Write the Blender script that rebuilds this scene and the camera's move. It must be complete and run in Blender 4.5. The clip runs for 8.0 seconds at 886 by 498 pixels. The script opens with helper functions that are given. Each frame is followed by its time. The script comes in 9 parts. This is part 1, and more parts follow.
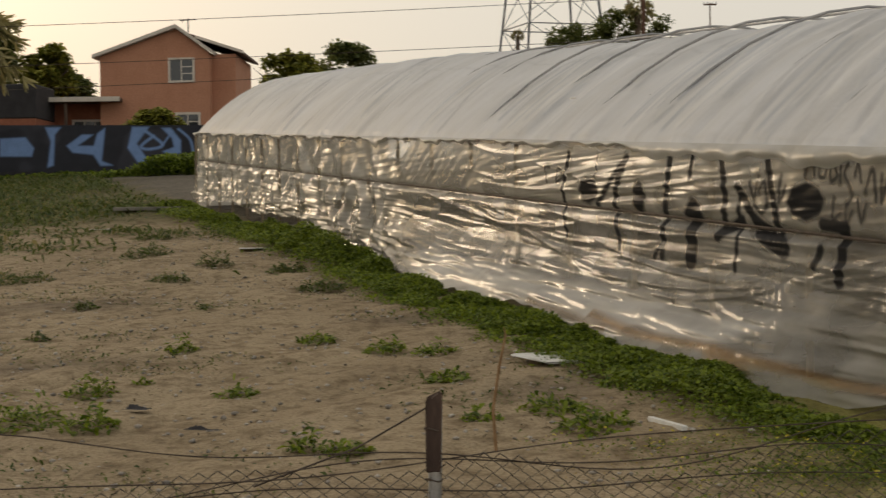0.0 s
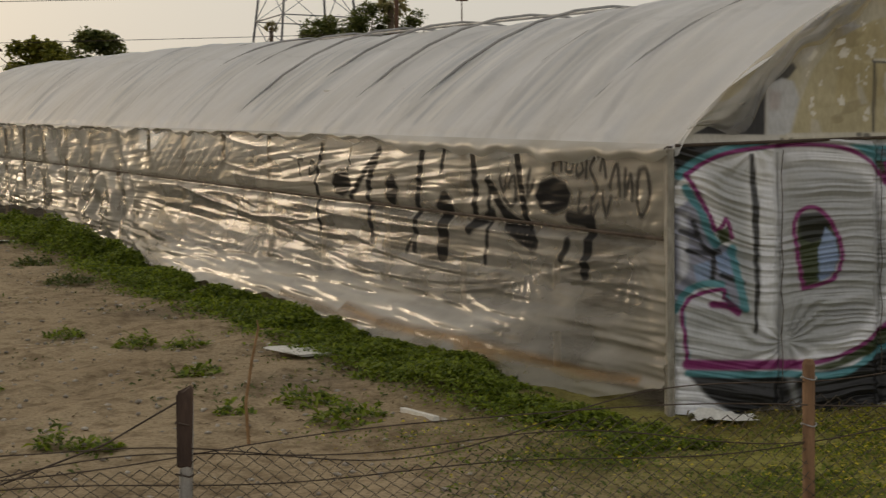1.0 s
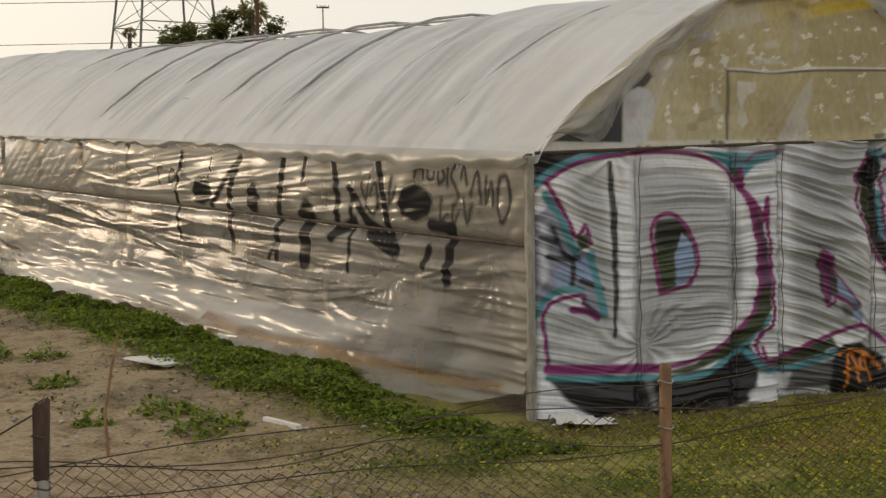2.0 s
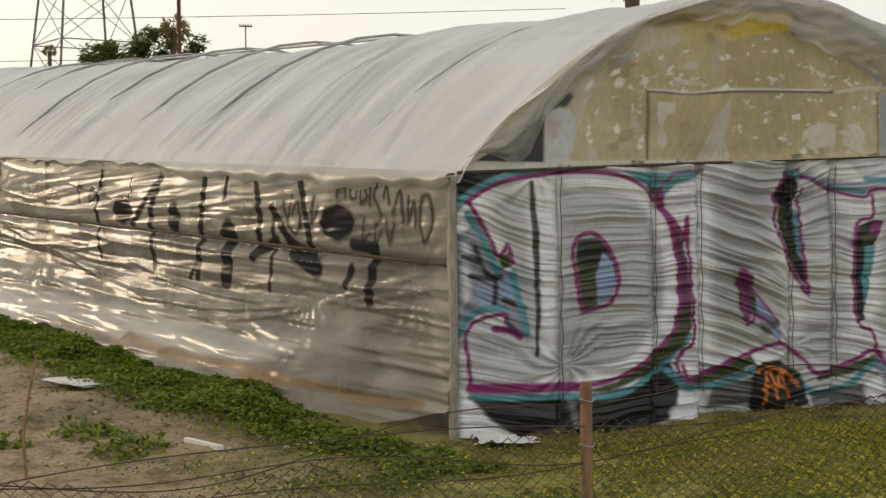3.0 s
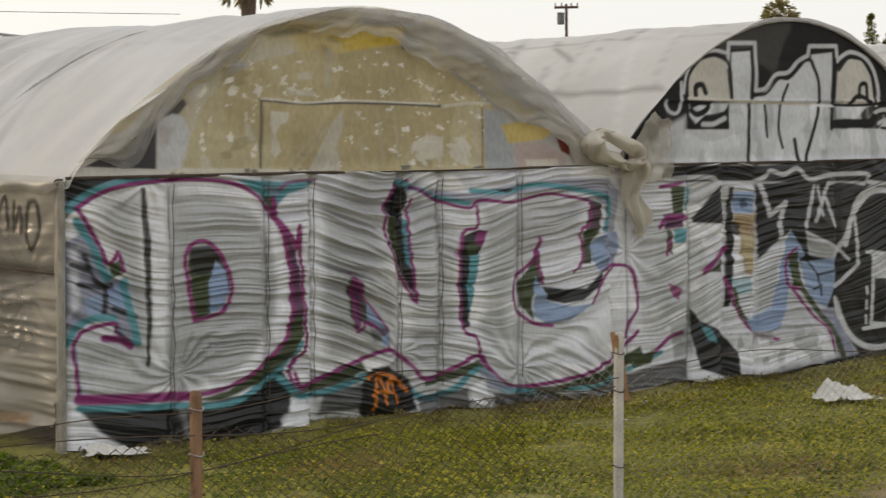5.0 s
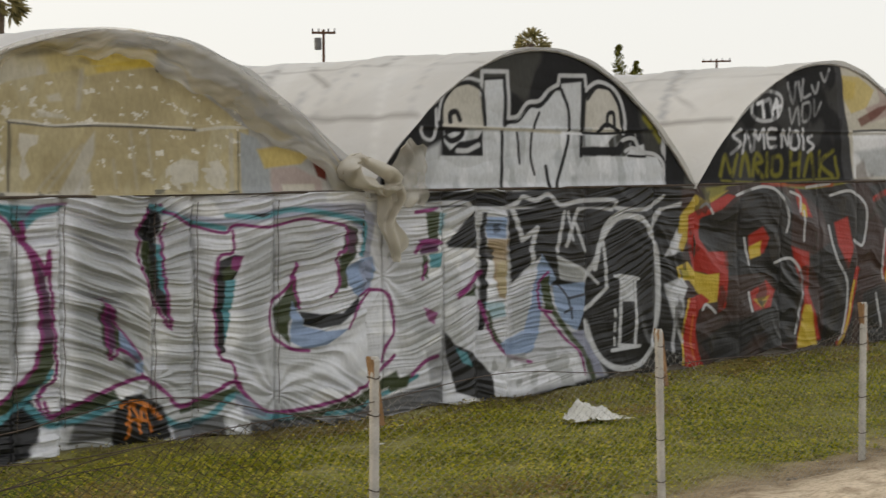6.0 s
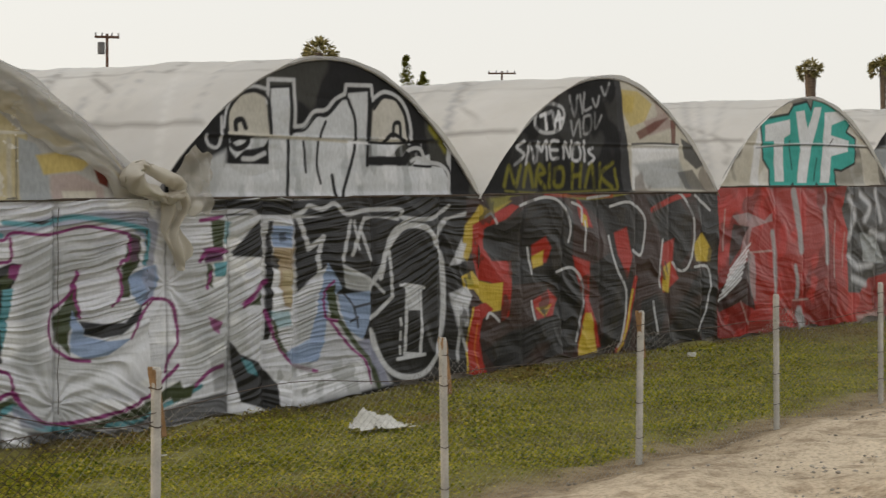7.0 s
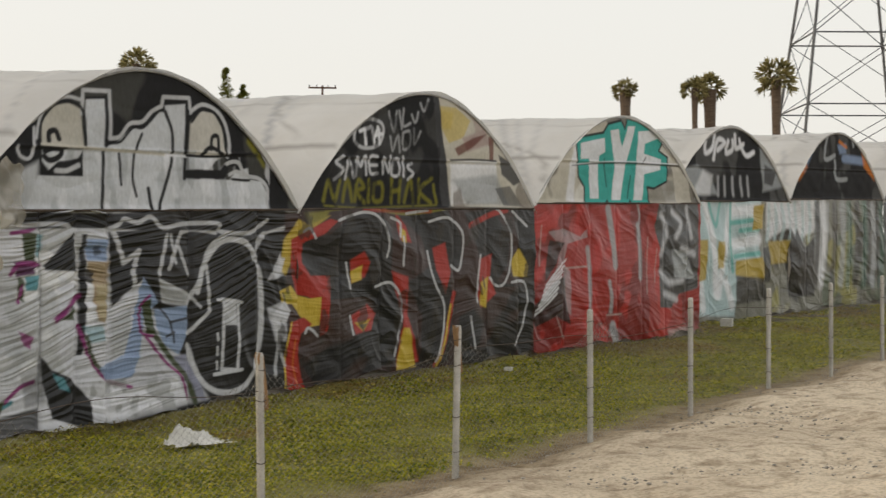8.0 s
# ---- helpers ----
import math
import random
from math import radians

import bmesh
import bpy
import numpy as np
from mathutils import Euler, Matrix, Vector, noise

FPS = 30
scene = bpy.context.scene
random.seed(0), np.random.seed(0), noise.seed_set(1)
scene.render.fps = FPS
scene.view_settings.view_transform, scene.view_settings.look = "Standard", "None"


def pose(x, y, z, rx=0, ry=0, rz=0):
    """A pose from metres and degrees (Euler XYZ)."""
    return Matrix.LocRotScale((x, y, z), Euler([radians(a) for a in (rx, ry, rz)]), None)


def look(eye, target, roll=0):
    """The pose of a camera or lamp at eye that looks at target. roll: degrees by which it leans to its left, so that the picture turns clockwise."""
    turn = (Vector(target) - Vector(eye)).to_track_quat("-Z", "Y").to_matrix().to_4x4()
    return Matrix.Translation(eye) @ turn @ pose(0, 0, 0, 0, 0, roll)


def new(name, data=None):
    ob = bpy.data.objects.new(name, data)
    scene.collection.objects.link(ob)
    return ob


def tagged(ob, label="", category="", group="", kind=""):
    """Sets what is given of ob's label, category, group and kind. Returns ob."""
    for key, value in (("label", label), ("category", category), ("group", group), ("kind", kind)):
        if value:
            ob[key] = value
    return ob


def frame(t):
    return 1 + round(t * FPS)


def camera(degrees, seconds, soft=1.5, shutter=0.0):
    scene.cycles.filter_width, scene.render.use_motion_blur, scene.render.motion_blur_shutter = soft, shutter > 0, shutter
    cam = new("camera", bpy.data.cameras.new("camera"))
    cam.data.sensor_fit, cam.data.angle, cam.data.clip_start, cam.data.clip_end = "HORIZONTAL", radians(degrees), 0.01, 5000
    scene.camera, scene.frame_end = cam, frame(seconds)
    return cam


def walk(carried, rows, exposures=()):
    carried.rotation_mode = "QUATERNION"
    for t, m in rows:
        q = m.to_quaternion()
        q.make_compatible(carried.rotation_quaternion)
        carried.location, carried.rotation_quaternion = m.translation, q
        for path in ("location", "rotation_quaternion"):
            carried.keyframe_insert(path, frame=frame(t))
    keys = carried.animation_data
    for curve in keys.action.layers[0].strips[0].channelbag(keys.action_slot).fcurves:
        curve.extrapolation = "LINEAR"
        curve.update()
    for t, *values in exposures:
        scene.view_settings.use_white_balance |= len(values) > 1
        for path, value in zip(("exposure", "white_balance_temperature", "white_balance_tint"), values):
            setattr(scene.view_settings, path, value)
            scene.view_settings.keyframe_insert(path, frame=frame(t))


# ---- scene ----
# One pan from a standing photographer: the eye hardly moves, the view turns to the right.
cam = camera(31.3, 8.0, soft=1.4, shutter=0.2)
EYE = 1.67
# seconds, heading to the right, pitch, lean
ROWS = [
    (0.0, 0.000, -1.446, -0.695), (0.5, 4.968, -1.786, -0.567), (1.0, 8.897, -1.808, -0.455), (1.5, 12.232, -1.811, -0.685),
    (1.7, 12.95, -1.75, -0.69), (2.8, 16.08, -1.03, -0.70), (3.0, 16.641, -0.926, -0.683), (3.5, 19.539, -0.658, -0.439),
    (4.0, 23.054, -0.755, -0.535), (5.5, 34.740, -0.394, -0.154), (6.0, 39.262, 0.113, -0.299), (6.5, 43.266, 0.369, -0.239),
    (7.0, 46.956, 0.403, -0.166), (7.5, 49.881, 0.678, -0.106), (8.0, 53.473, 0.928, 0.023),
]
walk(cam, [(t, pose(0.005 * t, -0.014 * t, EYE + 0.0014 * t, 90 + p, -r, -y)) for t, y, p, r in ROWS],
     exposures=[(0.0, -0.20, 6500, 10), (0.5, -0.32, 6480, 10), (1.0, -0.37, 6450, 10), (1.5, -0.12, 6400, 10), (3.0, 0.26, 6300, 10), (3.5, 0.30, 6250, 10), (4.2, 0.24, 6200, 10), (5.5, 0.38, 6100, 10), (6.5, 0.22, 6150, 10), (8.0, 0.24, 6200, 10)])

# ---- sky and sun: hazy evening, low warm sun beyond the house ----
world = bpy.data.worlds.new("world")
scene.world = world
world.use_nodes = True
wn, wl = world.node_tree.nodes, world.node_tree.links
sky = wn.new("ShaderNodeTexSky")
sky.sky_type = "NISHITA"
sky.sun_disc = False
sky.sun_elevation, sky.sun_rotation = radians(9), radians(-38)
sky.air_density, sky.dust_density, sky.ozone_density = 1.0, 6.0, 0.6
haze = wn.new("ShaderNodeMix")
haze.data_type = "RGBA"
haze.inputs[0].default_value = 0.68
haze.inputs[7].default_value = (8.6, 8.1, 7.25, 1)
wl.new(sky.outputs[0], haze.inputs[6])
wl.new(haze.outputs[2], wn["Background"].inputs[0])
wn["Background"].inputs[1].default_value = 0.122
sun = new("sun", bpy.data.lights.new("sun", "SUN"))
sun.data.energy, sun.data.angle, sun.data.color = 0.45, radians(12), (1.0, 0.80, 0.58)
sun.matrix_world = look((-38, 48, 14), (0, 0, 0))


# ---- materials ----
def mat(name, rough=0.7, metal=0.0, spec=0.5):
    m = bpy.data.materials.new(name)
    m.use_nodes = True
    b = m.node_tree.nodes["Principled BSDF"]
    b.inputs["Roughness"].default_value, b.inputs["Metallic"].default_value = rough, metal
    b.inputs["Specular IOR Level"].default_value = spec
    return m, m.node_tree.nodes, m.node_tree.links, b


def noise_node(n, l, scale, detail=5, stretch=None, space="Object"):
    co = n.new("ShaderNodeTexCoord")
    mp = n.new("ShaderNodeMapping")
    mp.inputs["Scale"].default_value = stretch or (1, 1, 1)
    l.new(co.outputs[space], mp.inputs[0])
    t = n.new("ShaderNodeTexNoise")
    t.inputs["Scale"].default_value, t.inputs["Detail"].default_value = scale, detail
    l.new(mp.outputs[0], t.inputs[0])
    return t


def ramp(n, l, src, stops):
    r = n.new("ShaderNodeValToRGB")
    while len(r.color_ramp.elements) < len(stops):
        r.color_ramp.elements.new(0.5)
    for e, (p, c) in zip(r.color_ramp.elements, stops):
        e.position, e.color = p, (*c, 1)
    l.new(src, r.inputs[0])
    return r


def mix(n, l, a, b, fac, mode="MIX"):
    x = n.new("ShaderNodeMix")
    x.data_type, x.blend_type = "RGBA", mode
    for sock, v in ((6, a), (7, b), (0, fac)):
        if isinstance(v, (int, float)):
            x.inputs[sock].default_value = v
        elif isinstance(v, tuple):
            x.inputs[sock].default_value = (*v, 1)
        else:
            l.new(v, x.inputs[sock])
    return x.outputs[2]


def bump(n, l, b, src, strength, dist):
    u = n.new("ShaderNodeBump")
    u.inputs["Strength"].default_value, u.inputs["Distance"].default_value = strength, dist
    l.new(src, u.inputs["Height"])
    l.new(u.outputs[0], b.inputs["Normal"])
    return u


def plain(name, c1, c2, scale=6, rough=0.7, metal=0.0, relief=0.3, dist=0.01, stretch=None, spec=0.4):
    """Two tones of one surface, mottled at two scales, with fine relief."""
    m, n, l, b = mat(name, rough, metal, spec)
    big, small = noise_node(n, l, scale, 4, stretch), noise_node(n, l, scale * 9, 6, stretch)
    r = ramp(n, l, big.outputs[0], [(0.3, c1), (0.7, c2)])
    g = ramp(n, l, small.outputs[0], [(0.25, (0.62, 0.62, 0.62)), (0.75, (1.0, 1.0, 1.0))])
    l.new(mix(n, l, r.outputs[0], g.outputs[0], 0.6, "MULTIPLY"), b.inputs["Base Color"])
    if relief:
        bump(n, l, b, small.outputs[0], relief, dist)
    return m


def painted(name, rough=0.55, spec=0.4, grain=0.5, streaks=(1, 1, 1), depth=0.006):
    """Cloth or sheet whose spray paint comes from the colours stored on the mesh."""
    m, n, l, b = mat(name, rough, 0, spec)
    a = n.new("ShaderNodeAttribute")
    a.attribute_name = "paint"
    big, small = noise_node(n, l, 2.2, 6), noise_node(n, l, 30, 6, (1, 1, 0.5))
    streak = noise_node(n, l, 7, 6, streaks)
    g = ramp(n, l, big.outputs[0], [(0.3, (0.72, 0.72, 0.70)), (0.65, (1, 1, 1))])
    s = ramp(n, l, small.outputs[0], [(0.3, (0.70, 0.70, 0.70)), (0.65, (1, 1, 1))])
    c = mix(n, l, a.outputs[0], g.outputs[0], grain, "MULTIPLY")
    l.new(mix(n, l, c, s.outputs[0], grain, "MULTIPLY"), b.inputs["Base Color"])
    h_ = n.new("ShaderNodeMath")
    h_.operation = "ADD"
    l.new(streak.outputs[0], h_.inputs[0])
    l.new(small.outputs[0], h_.inputs[1])
    bump(n, l, b, h_.outputs[0], 0.45, depth)
    return m


def film_mat(name, tint, clear, rough, through_light, folds, mottled=True, gloss=0.6):
    """Thin polythene: lets light through, shines, and is finely crumpled."""
    m, n, l, b = mat(name, rough, 0, 0.7)
    a = n.new("ShaderNodeAttribute")
    a.attribute_name = "paint"
    dirt = noise_node(n, l, 0.9, 6)
    g = ramp(n, l, dirt.outputs[0], [(0.3, (0.78, 0.76, 0.72)), (0.7, (1, 1, 1))])
    col = mix(n, l, a.outputs[0], g.outputs[0], 0.7, "MULTIPLY")
    l.new(col, b.inputs["Base Color"])
    sp = n.new("ShaderNodeMath")
    sp.operation = "MULTIPLY"
    sp.inputs[1].default_value = gloss
    l.new(a.outputs["Alpha"], sp.inputs[0])
    l.new(sp.outputs[0], b.inputs["Specular IOR Level"])
    crumple = noise_node(n, l, 3.0, 7, folds)
    crumple.inputs["Distortion"].default_value = 1.2
    bp = bump(n, l, b, crumple.outputs[0], 0.22 if mottled else 0.5, 0.03)
    tl = n.new("ShaderNodeBsdfTranslucent")
    l.new(col, tl.inputs[0])
    tr = n.new("ShaderNodeBsdfTransparent")
    tr.inputs[0].default_value = (*tint, 1)
    m1, m2 = n.new("ShaderNodeMixShader"), n.new("ShaderNodeMixShader")
    m1.inputs[0].default_value = through_light
    l.new(b.outputs[0], m1.inputs[1])
    l.new(tl.outputs[0], m1.inputs[2])
    if mottled:
        cloud = noise_node(n, l, 1.3, 5, (1, 1, 2))
        mr = n.new("ShaderNodeMapRange")
        mr.inputs[1].default_value, mr.inputs[2].default_value = 0.3, 0.7
        mr.inputs[3].default_value, mr.inputs[4].default_value = clear * 0.6, clear * 1.2
        l.new(cloud.outputs[0], mr.inputs[0])
        op = n.new("ShaderNodeMath")
        op.operation = "MULTIPLY"
        l.new(mr.outputs[0], op.inputs[0])
        l.new(a.outputs["Alpha"], op.inputs[1])
        l.new(op.outputs[0], m2.inputs[0])
    else:
        m2.inputs[0].default_value = clear
    l.new(m1.outputs[0], m2.inputs[1])
    l.new(tr.outputs[0], m2.inputs[2])
    out = n["Material Output"]
    l.new(m2.outputs[0], out.inputs[0])
    return m


def leaf_mat(name, dark, light, dry=None):
    m, n, l, b = mat(name, 0.6, 0, 0.3)
    a = n.new("ShaderNodeNewGeometry")
    stops = [(0.0, dark), (0.75, light)] + ([(1.0, dry)] if dry else [])
    r = ramp(n, l, a.outputs["Random Per Island"], stops)
    l.new(r.outputs[0], b.inputs["Base Color"])
    tl = n.new("ShaderNodeBsdfTranslucent")
    l.new(r.outputs[0], tl.inputs[0])
    s = n.new("ShaderNodeMixShader")
    s.inputs[0].default_value = 0.42
    l.new(b.outputs[0], s.inputs[1])
    l.new(tl.outputs[0], s.inputs[2])
    l.new(s.outputs[0], n["Material Output"].inputs[0])
    return m


M_ROOF = film_mat("milky_polythene", (0.9, 0.9, 0.9), 0.06, 0.36, 0.30, (1.6, 1.6, 0.5), False)
M_CLEAR = film_mat("clear_polythene", (0.92, 0.91, 0.87), 0.62, 0.11, 0.22, (0.4, 0.4, 3.0), True, 0.5)
M_RIM = film_mat("rim_polythene", (0.93, 0.92, 0.90), 0.62, 0.30, 0.25, (2, 2, 1), True, 0.5)
M_TARP = painted("sprayed_tarp", 0.32, 0.34, 0.35, (0.5, 0.5, 1.2), 0.007)
M_BOARD = painted("sprayed_sheet", 0.75, 0.15)
M_WALLPAINT = painted("sprayed_block_wall", 0.85, 0.2)
M_WOOD = plain("weathered_wood", (0.20, 0.15, 0.10), (0.34, 0.27, 0.19), 3, 0.8, stretch=(6, 6, 1))
M_RUSTWOOD = plain("brown_stake", (0.16, 0.09, 0.05), (0.30, 0.18, 0.10), 5, 0.8, stretch=(5, 5, 1))
M_GALV = plain("galvanised_steel", (0.30, 0.30, 0.30), (0.46, 0.45, 0.43), 7, 0.5, 0.6)
M_PIPE = plain("painted_pipe", (0.42, 0.41, 0.38), (0.58, 0.56, 0.52), 7, 0.55, 0.2)
M_RUST = plain("rusty_steel", (0.10, 0.055, 0.035), (0.20, 0.11, 0.07), 14, 0.85, 0.3)
M_WIRE = plain("old_wire", (0.06, 0.045, 0.035), (0.13, 0.10, 0.08), 9, 0.7, 0.4)
M_MESH = plain("chain_link_wire", (0.06, 0.05, 0.04), (0.13, 0.11, 0.09), 5, 0.6, 0.4)
M_STUCCO = plain("salmon_stucco", (0.47, 0.225, 0.135), (0.53, 0.265, 0.165), 1.2, 0.9, relief=0.4)
M_ROOFTILE = plain("brown_roofing", (0.10, 0.07, 0.055), (0.17, 0.12, 0.09), 2, 0.9)
M_TRIM = plain("pale_trim", (0.60, 0.54, 0.46), (0.70, 0.64, 0.56), 4, 0.7)
M_DARK = plain("dark_shed_cloth", (0.025, 0.024, 0.026), (0.045, 0.042, 0.045), 2, 0.9)
M_BRICK = plain("red_block", (0.25, 0.09, 0.05), (0.34, 0.13, 0.075), 3, 0.9)
M_WHITE = plain("white_sheet", (0.62, 0.61, 0.57), (0.76, 0.75, 0.71), 4, 0.6)
M_TWIG = plain("dry_stem", (0.22, 0.13, 0.06), (0.36, 0.22, 0.11), 9, 0.9)
M_BARK = plain("palm_bark", (0.12, 0.085, 0.06), (0.20, 0.15, 0.11), 2, 0.95, stretch=(1, 1, 4))
M_STEEL = plain("pylon_steel", (0.12, 0.12, 0.12), (0.20, 0.20, 0.20), 1, 0.6, 0.3)
M_STONE = plain("pebble", (0.14, 0.125, 0.11), (0.55, 0.50, 0.43), 9, 0.9)
M_CONC = plain("base_concrete", (0.22, 0.20, 0.18), (0.36, 0.33, 0.29), 3, 0.9)
M_LAWN = leaf_mat("clover_lawn", (0.13, 0.145, 0.006), (0.43, 0.41, 0.016), (0.54, 0.45, 0.08))
M_WEED = leaf_mat("green_weed", (0.045, 0.080, 0.008), (0.21, 0.265, 0.022))
M_DARKCLOVER = leaf_mat("dark_clover", (0.035, 0.065, 0.007), (0.155, 0.205, 0.018))
M_STAKE = plain("weathered_stake", (0.035, 0.022, 0.018), (0.13, 0.085, 0.065), 14, 0.9, stretch=(1, 1, 0.2))
M_TUFT = leaf_mat("field_weed", (0.035, 0.06, 0.014), (0.12, 0.145, 0.03), (0.24, 0.20, 0.08))
M_DRYG = leaf_mat("dry_grass", (0.13, 0.10, 0.035), (0.24, 0.19, 0.075))
M_TREE = leaf_mat("tree_leaf", (0.06, 0.085, 0.025), (0.20, 0.21, 0.06))
M_TREEL = leaf_mat("lit_leaf", (0.10, 0.115, 0.02), (0.32, 0.31, 0.05))
M_PALM = leaf_mat("palm_leaf", (0.12, 0.11, 0.045), (0.36, 0.31, 0.13))
M_LAWNDRY = leaf_mat("browning_clover", (0.16, 0.11, 0.02), (0.33, 0.23, 0.06), (0.44, 0.33, 0.14))
M_LITTER = leaf_mat("dead_leaf", (0.05, 0.035, 0.02), (0.16, 0.12, 0.07), (0.34, 0.28, 0.18))
M_FLOWER = leaf_mat("yellow_flower", (0.45, 0.36, 0.02), (0.62, 0.52, 0.06))
m, n, l, b = mat("window_glass", 0.08, 0, 0.8)
b.inputs["Base Color"].default_value = (0.03, 0.035, 0.04, 1)
M_GLASS = m
M_CORNER = plain("wrapped_timber", (0.24, 0.22, 0.18), (0.52, 0.49, 0.43), 5, 0.5, relief=0.8, dist=0.03, stretch=(3, 3, 1))
M_RAG = plain("dark_rag", (0.03, 0.028, 0.03), (0.07, 0.065, 0.065), 9, 0.9)

# ground: sandy dirt, bare sand and soil under the grass, by zone
m, n, l, b = mat("sandy_ground", 0.95, 0, 0.15)
a = n.new("ShaderNodeAttribute")
a.attribute_name = "paint"
n1, n2, n3 = noise_node(n, l, 0.55, 6), noise_node(n, l, 4.5, 8), noise_node(n, l, 28, 6)
r1 = ramp(n, l, n1.outputs[0], [(0.3, (0.66, 0.63, 0.60)), (0.62, (1, 1, 1))])
r2 = ramp(n, l, n2.outputs[0], [(0.34, (0.45, 0.40, 0.35)), (0.52, (1, 1, 1))])
r3 = ramp(n, l, n3.outputs[0], [(0.33, (0.55, 0.53, 0.50)), (0.55, (1, 1, 1))])
c = mix(n, l, a.outputs[0], r1.outputs[0], 0.6, "MULTIPLY")
c = mix(n, l, c, r2.outputs[0], 0.7, "MULTIPLY")
l.new(mix(n, l, c, r3.outputs[0], 0.7, "MULTIPLY"), b.inputs["Base Color"])
rough_h = n.new("ShaderNodeMath")
rough_h.operation = "MULTIPLY_ADD"
rough_h.inputs[1].default_value = 0.35
l.new(n3.outputs[0], rough_h.inputs[0])
l.new(n2.outputs[0], rough_h.inputs[2])
bump(n, l, b, rough_h.outputs[0], 0.9, 0.09)
M_GROUND = m


# ---- mesh helpers ----
def mesh_of(name, verts, faces, material=None, smooth=False, colours=None):
    me = bpy.data.meshes.new(name)
    verts = np.asarray(verts, dtype=np.float32)
    faces = np.asarray(faces, dtype=np.int32)
    k = faces.shape[1]
    me.vertices.add(len(verts))
    me.vertices.foreach_set("co", verts.ravel())
    me.loops.add(faces.size)
    me.loops.foreach_set("vertex_index", faces.ravel())
    me.polygons.add(len(faces))
    me.polygons.foreach_set("loop_start", np.arange(0, faces.size, k, dtype=np.int32))
    if smooth:
        me.polygons.foreach_set("use_smooth", np.ones(len(faces), dtype=bool))
    if colours is not None:
        at = me.color_attributes.new("paint", "FLOAT_COLOR", "POINT")
        at.data.foreach_set("color", np.asarray(colours, dtype=np.float32).ravel())
    me.update(calc_edges=True)
    me.validate()
    if material:
        me.materials.append(material)
    return me


def put(name, me, parent=None, label=""):
    ob = new(name, me)
    ob.parent = parent
    return tagged(ob, label)


def part(name, bm, material, parent=None, label=""):
    me = bpy.data.meshes.new(name)
    bmesh.ops.recalc_face_normals(bm, faces=bm.faces)
    bm.to_mesh(me)
    bm.free()
    me.materials.append(material)
    return put(name, me, parent, label)


def thing(name, label, category, group="", kind="", at=(0, 0, 0)):
    ob = tagged(new(name), label, category, group, kind)
    ob.empty_display_size = 0.1
    ob.location = at
    return ob


def box(bm, x0, y0, z0, x1, y1, z1, bevel=0.0, m=None):
    r = bmesh.ops.create_cube(bm, size=1)
    bmesh.ops.transform(bm, matrix=Matrix.Translation(((x0 + x1) / 2, (y0 + y1) / 2, (z0 + z1) / 2)) @ Matrix.Diagonal((x1 - x0, y1 - y0, z1 - z0, 1)), verts=r["verts"])
    vs = r["verts"]
    if bevel:
        es = list({e for v in vs for e in v.link_edges})
        vs = [v for f in bmesh.ops.bevel(bm, geom=es, offset=bevel, segments=1, affect="EDGES")["faces"] for v in f.verts]
    if m:
        bmesh.ops.transform(bm, matrix=m, verts=list({v for v in bm.verts}))
    return bm


def tube(bm, pts, radii, sides=8):
    """A tapering tube along points."""
    pts = [Vector(p) for p in pts]
    if isinstance(radii, (int, float)):
        radii = [radii] * len(pts)
    rings = []
    for i, p in enumerate(pts):
        d = (pts[min(i + 1, len(pts) - 1)] - pts[max(i - 1, 0)]).normalized()
        u = d.orthogonal().normalized() if abs(d.z) < 0.95 else d.cross(Vector((0, 1, 0))).normalized()
        w = d.cross(u)
        rings.append([bm.verts.new(p + radii[i] * (math.cos(a) * u + math.sin(a) * w)) for a in (2 * math.pi * k / sides for k in range(sides))])
    for r, s in zip(rings, rings[1:]):
        for k in range(sides):
            bm.faces.new((r[k], r[(k + 1) % sides], s[(k + 1) % sides], s[k]))
    bm.faces.new(rings[0][::-1])
    bm.faces.new(rings[-1])
    return bm


def tubes(paths, radius, sides=4):
    """Many thin wires as arrays: each path a list of points."""
    V, F, k = [], [], 0
    for p in paths:
        p = np.asarray(p, dtype=float)
        d = np.gradient(p, axis=0)
        d /= np.linalg.norm(d, axis=1)[:, None] + 1e-9
        u = np.cross(d, (0.31, 0.9, 0.3))
        u /= np.linalg.norm(u, axis=1)[:, None] + 1e-9
        w = np.cross(d, u)
        ring = [p + radius * (math.cos(a) * u + math.sin(a) * w) for a in (2 * math.pi * j / sides for j in range(sides))]
        V.append(np.stack(ring, 1).reshape(-1, 3))
        i = np.arange(len(p) - 1)[:, None] * sides + k
        j = np.arange(sides)[None]
        F.append(np.stack([i + j, i + (j + 1) % sides, i + sides + (j + 1) % sides, i + sides + j], -1).reshape(-1, 4))
        k += len(p) * sides
    return np.concatenate(V), np.concatenate(F)


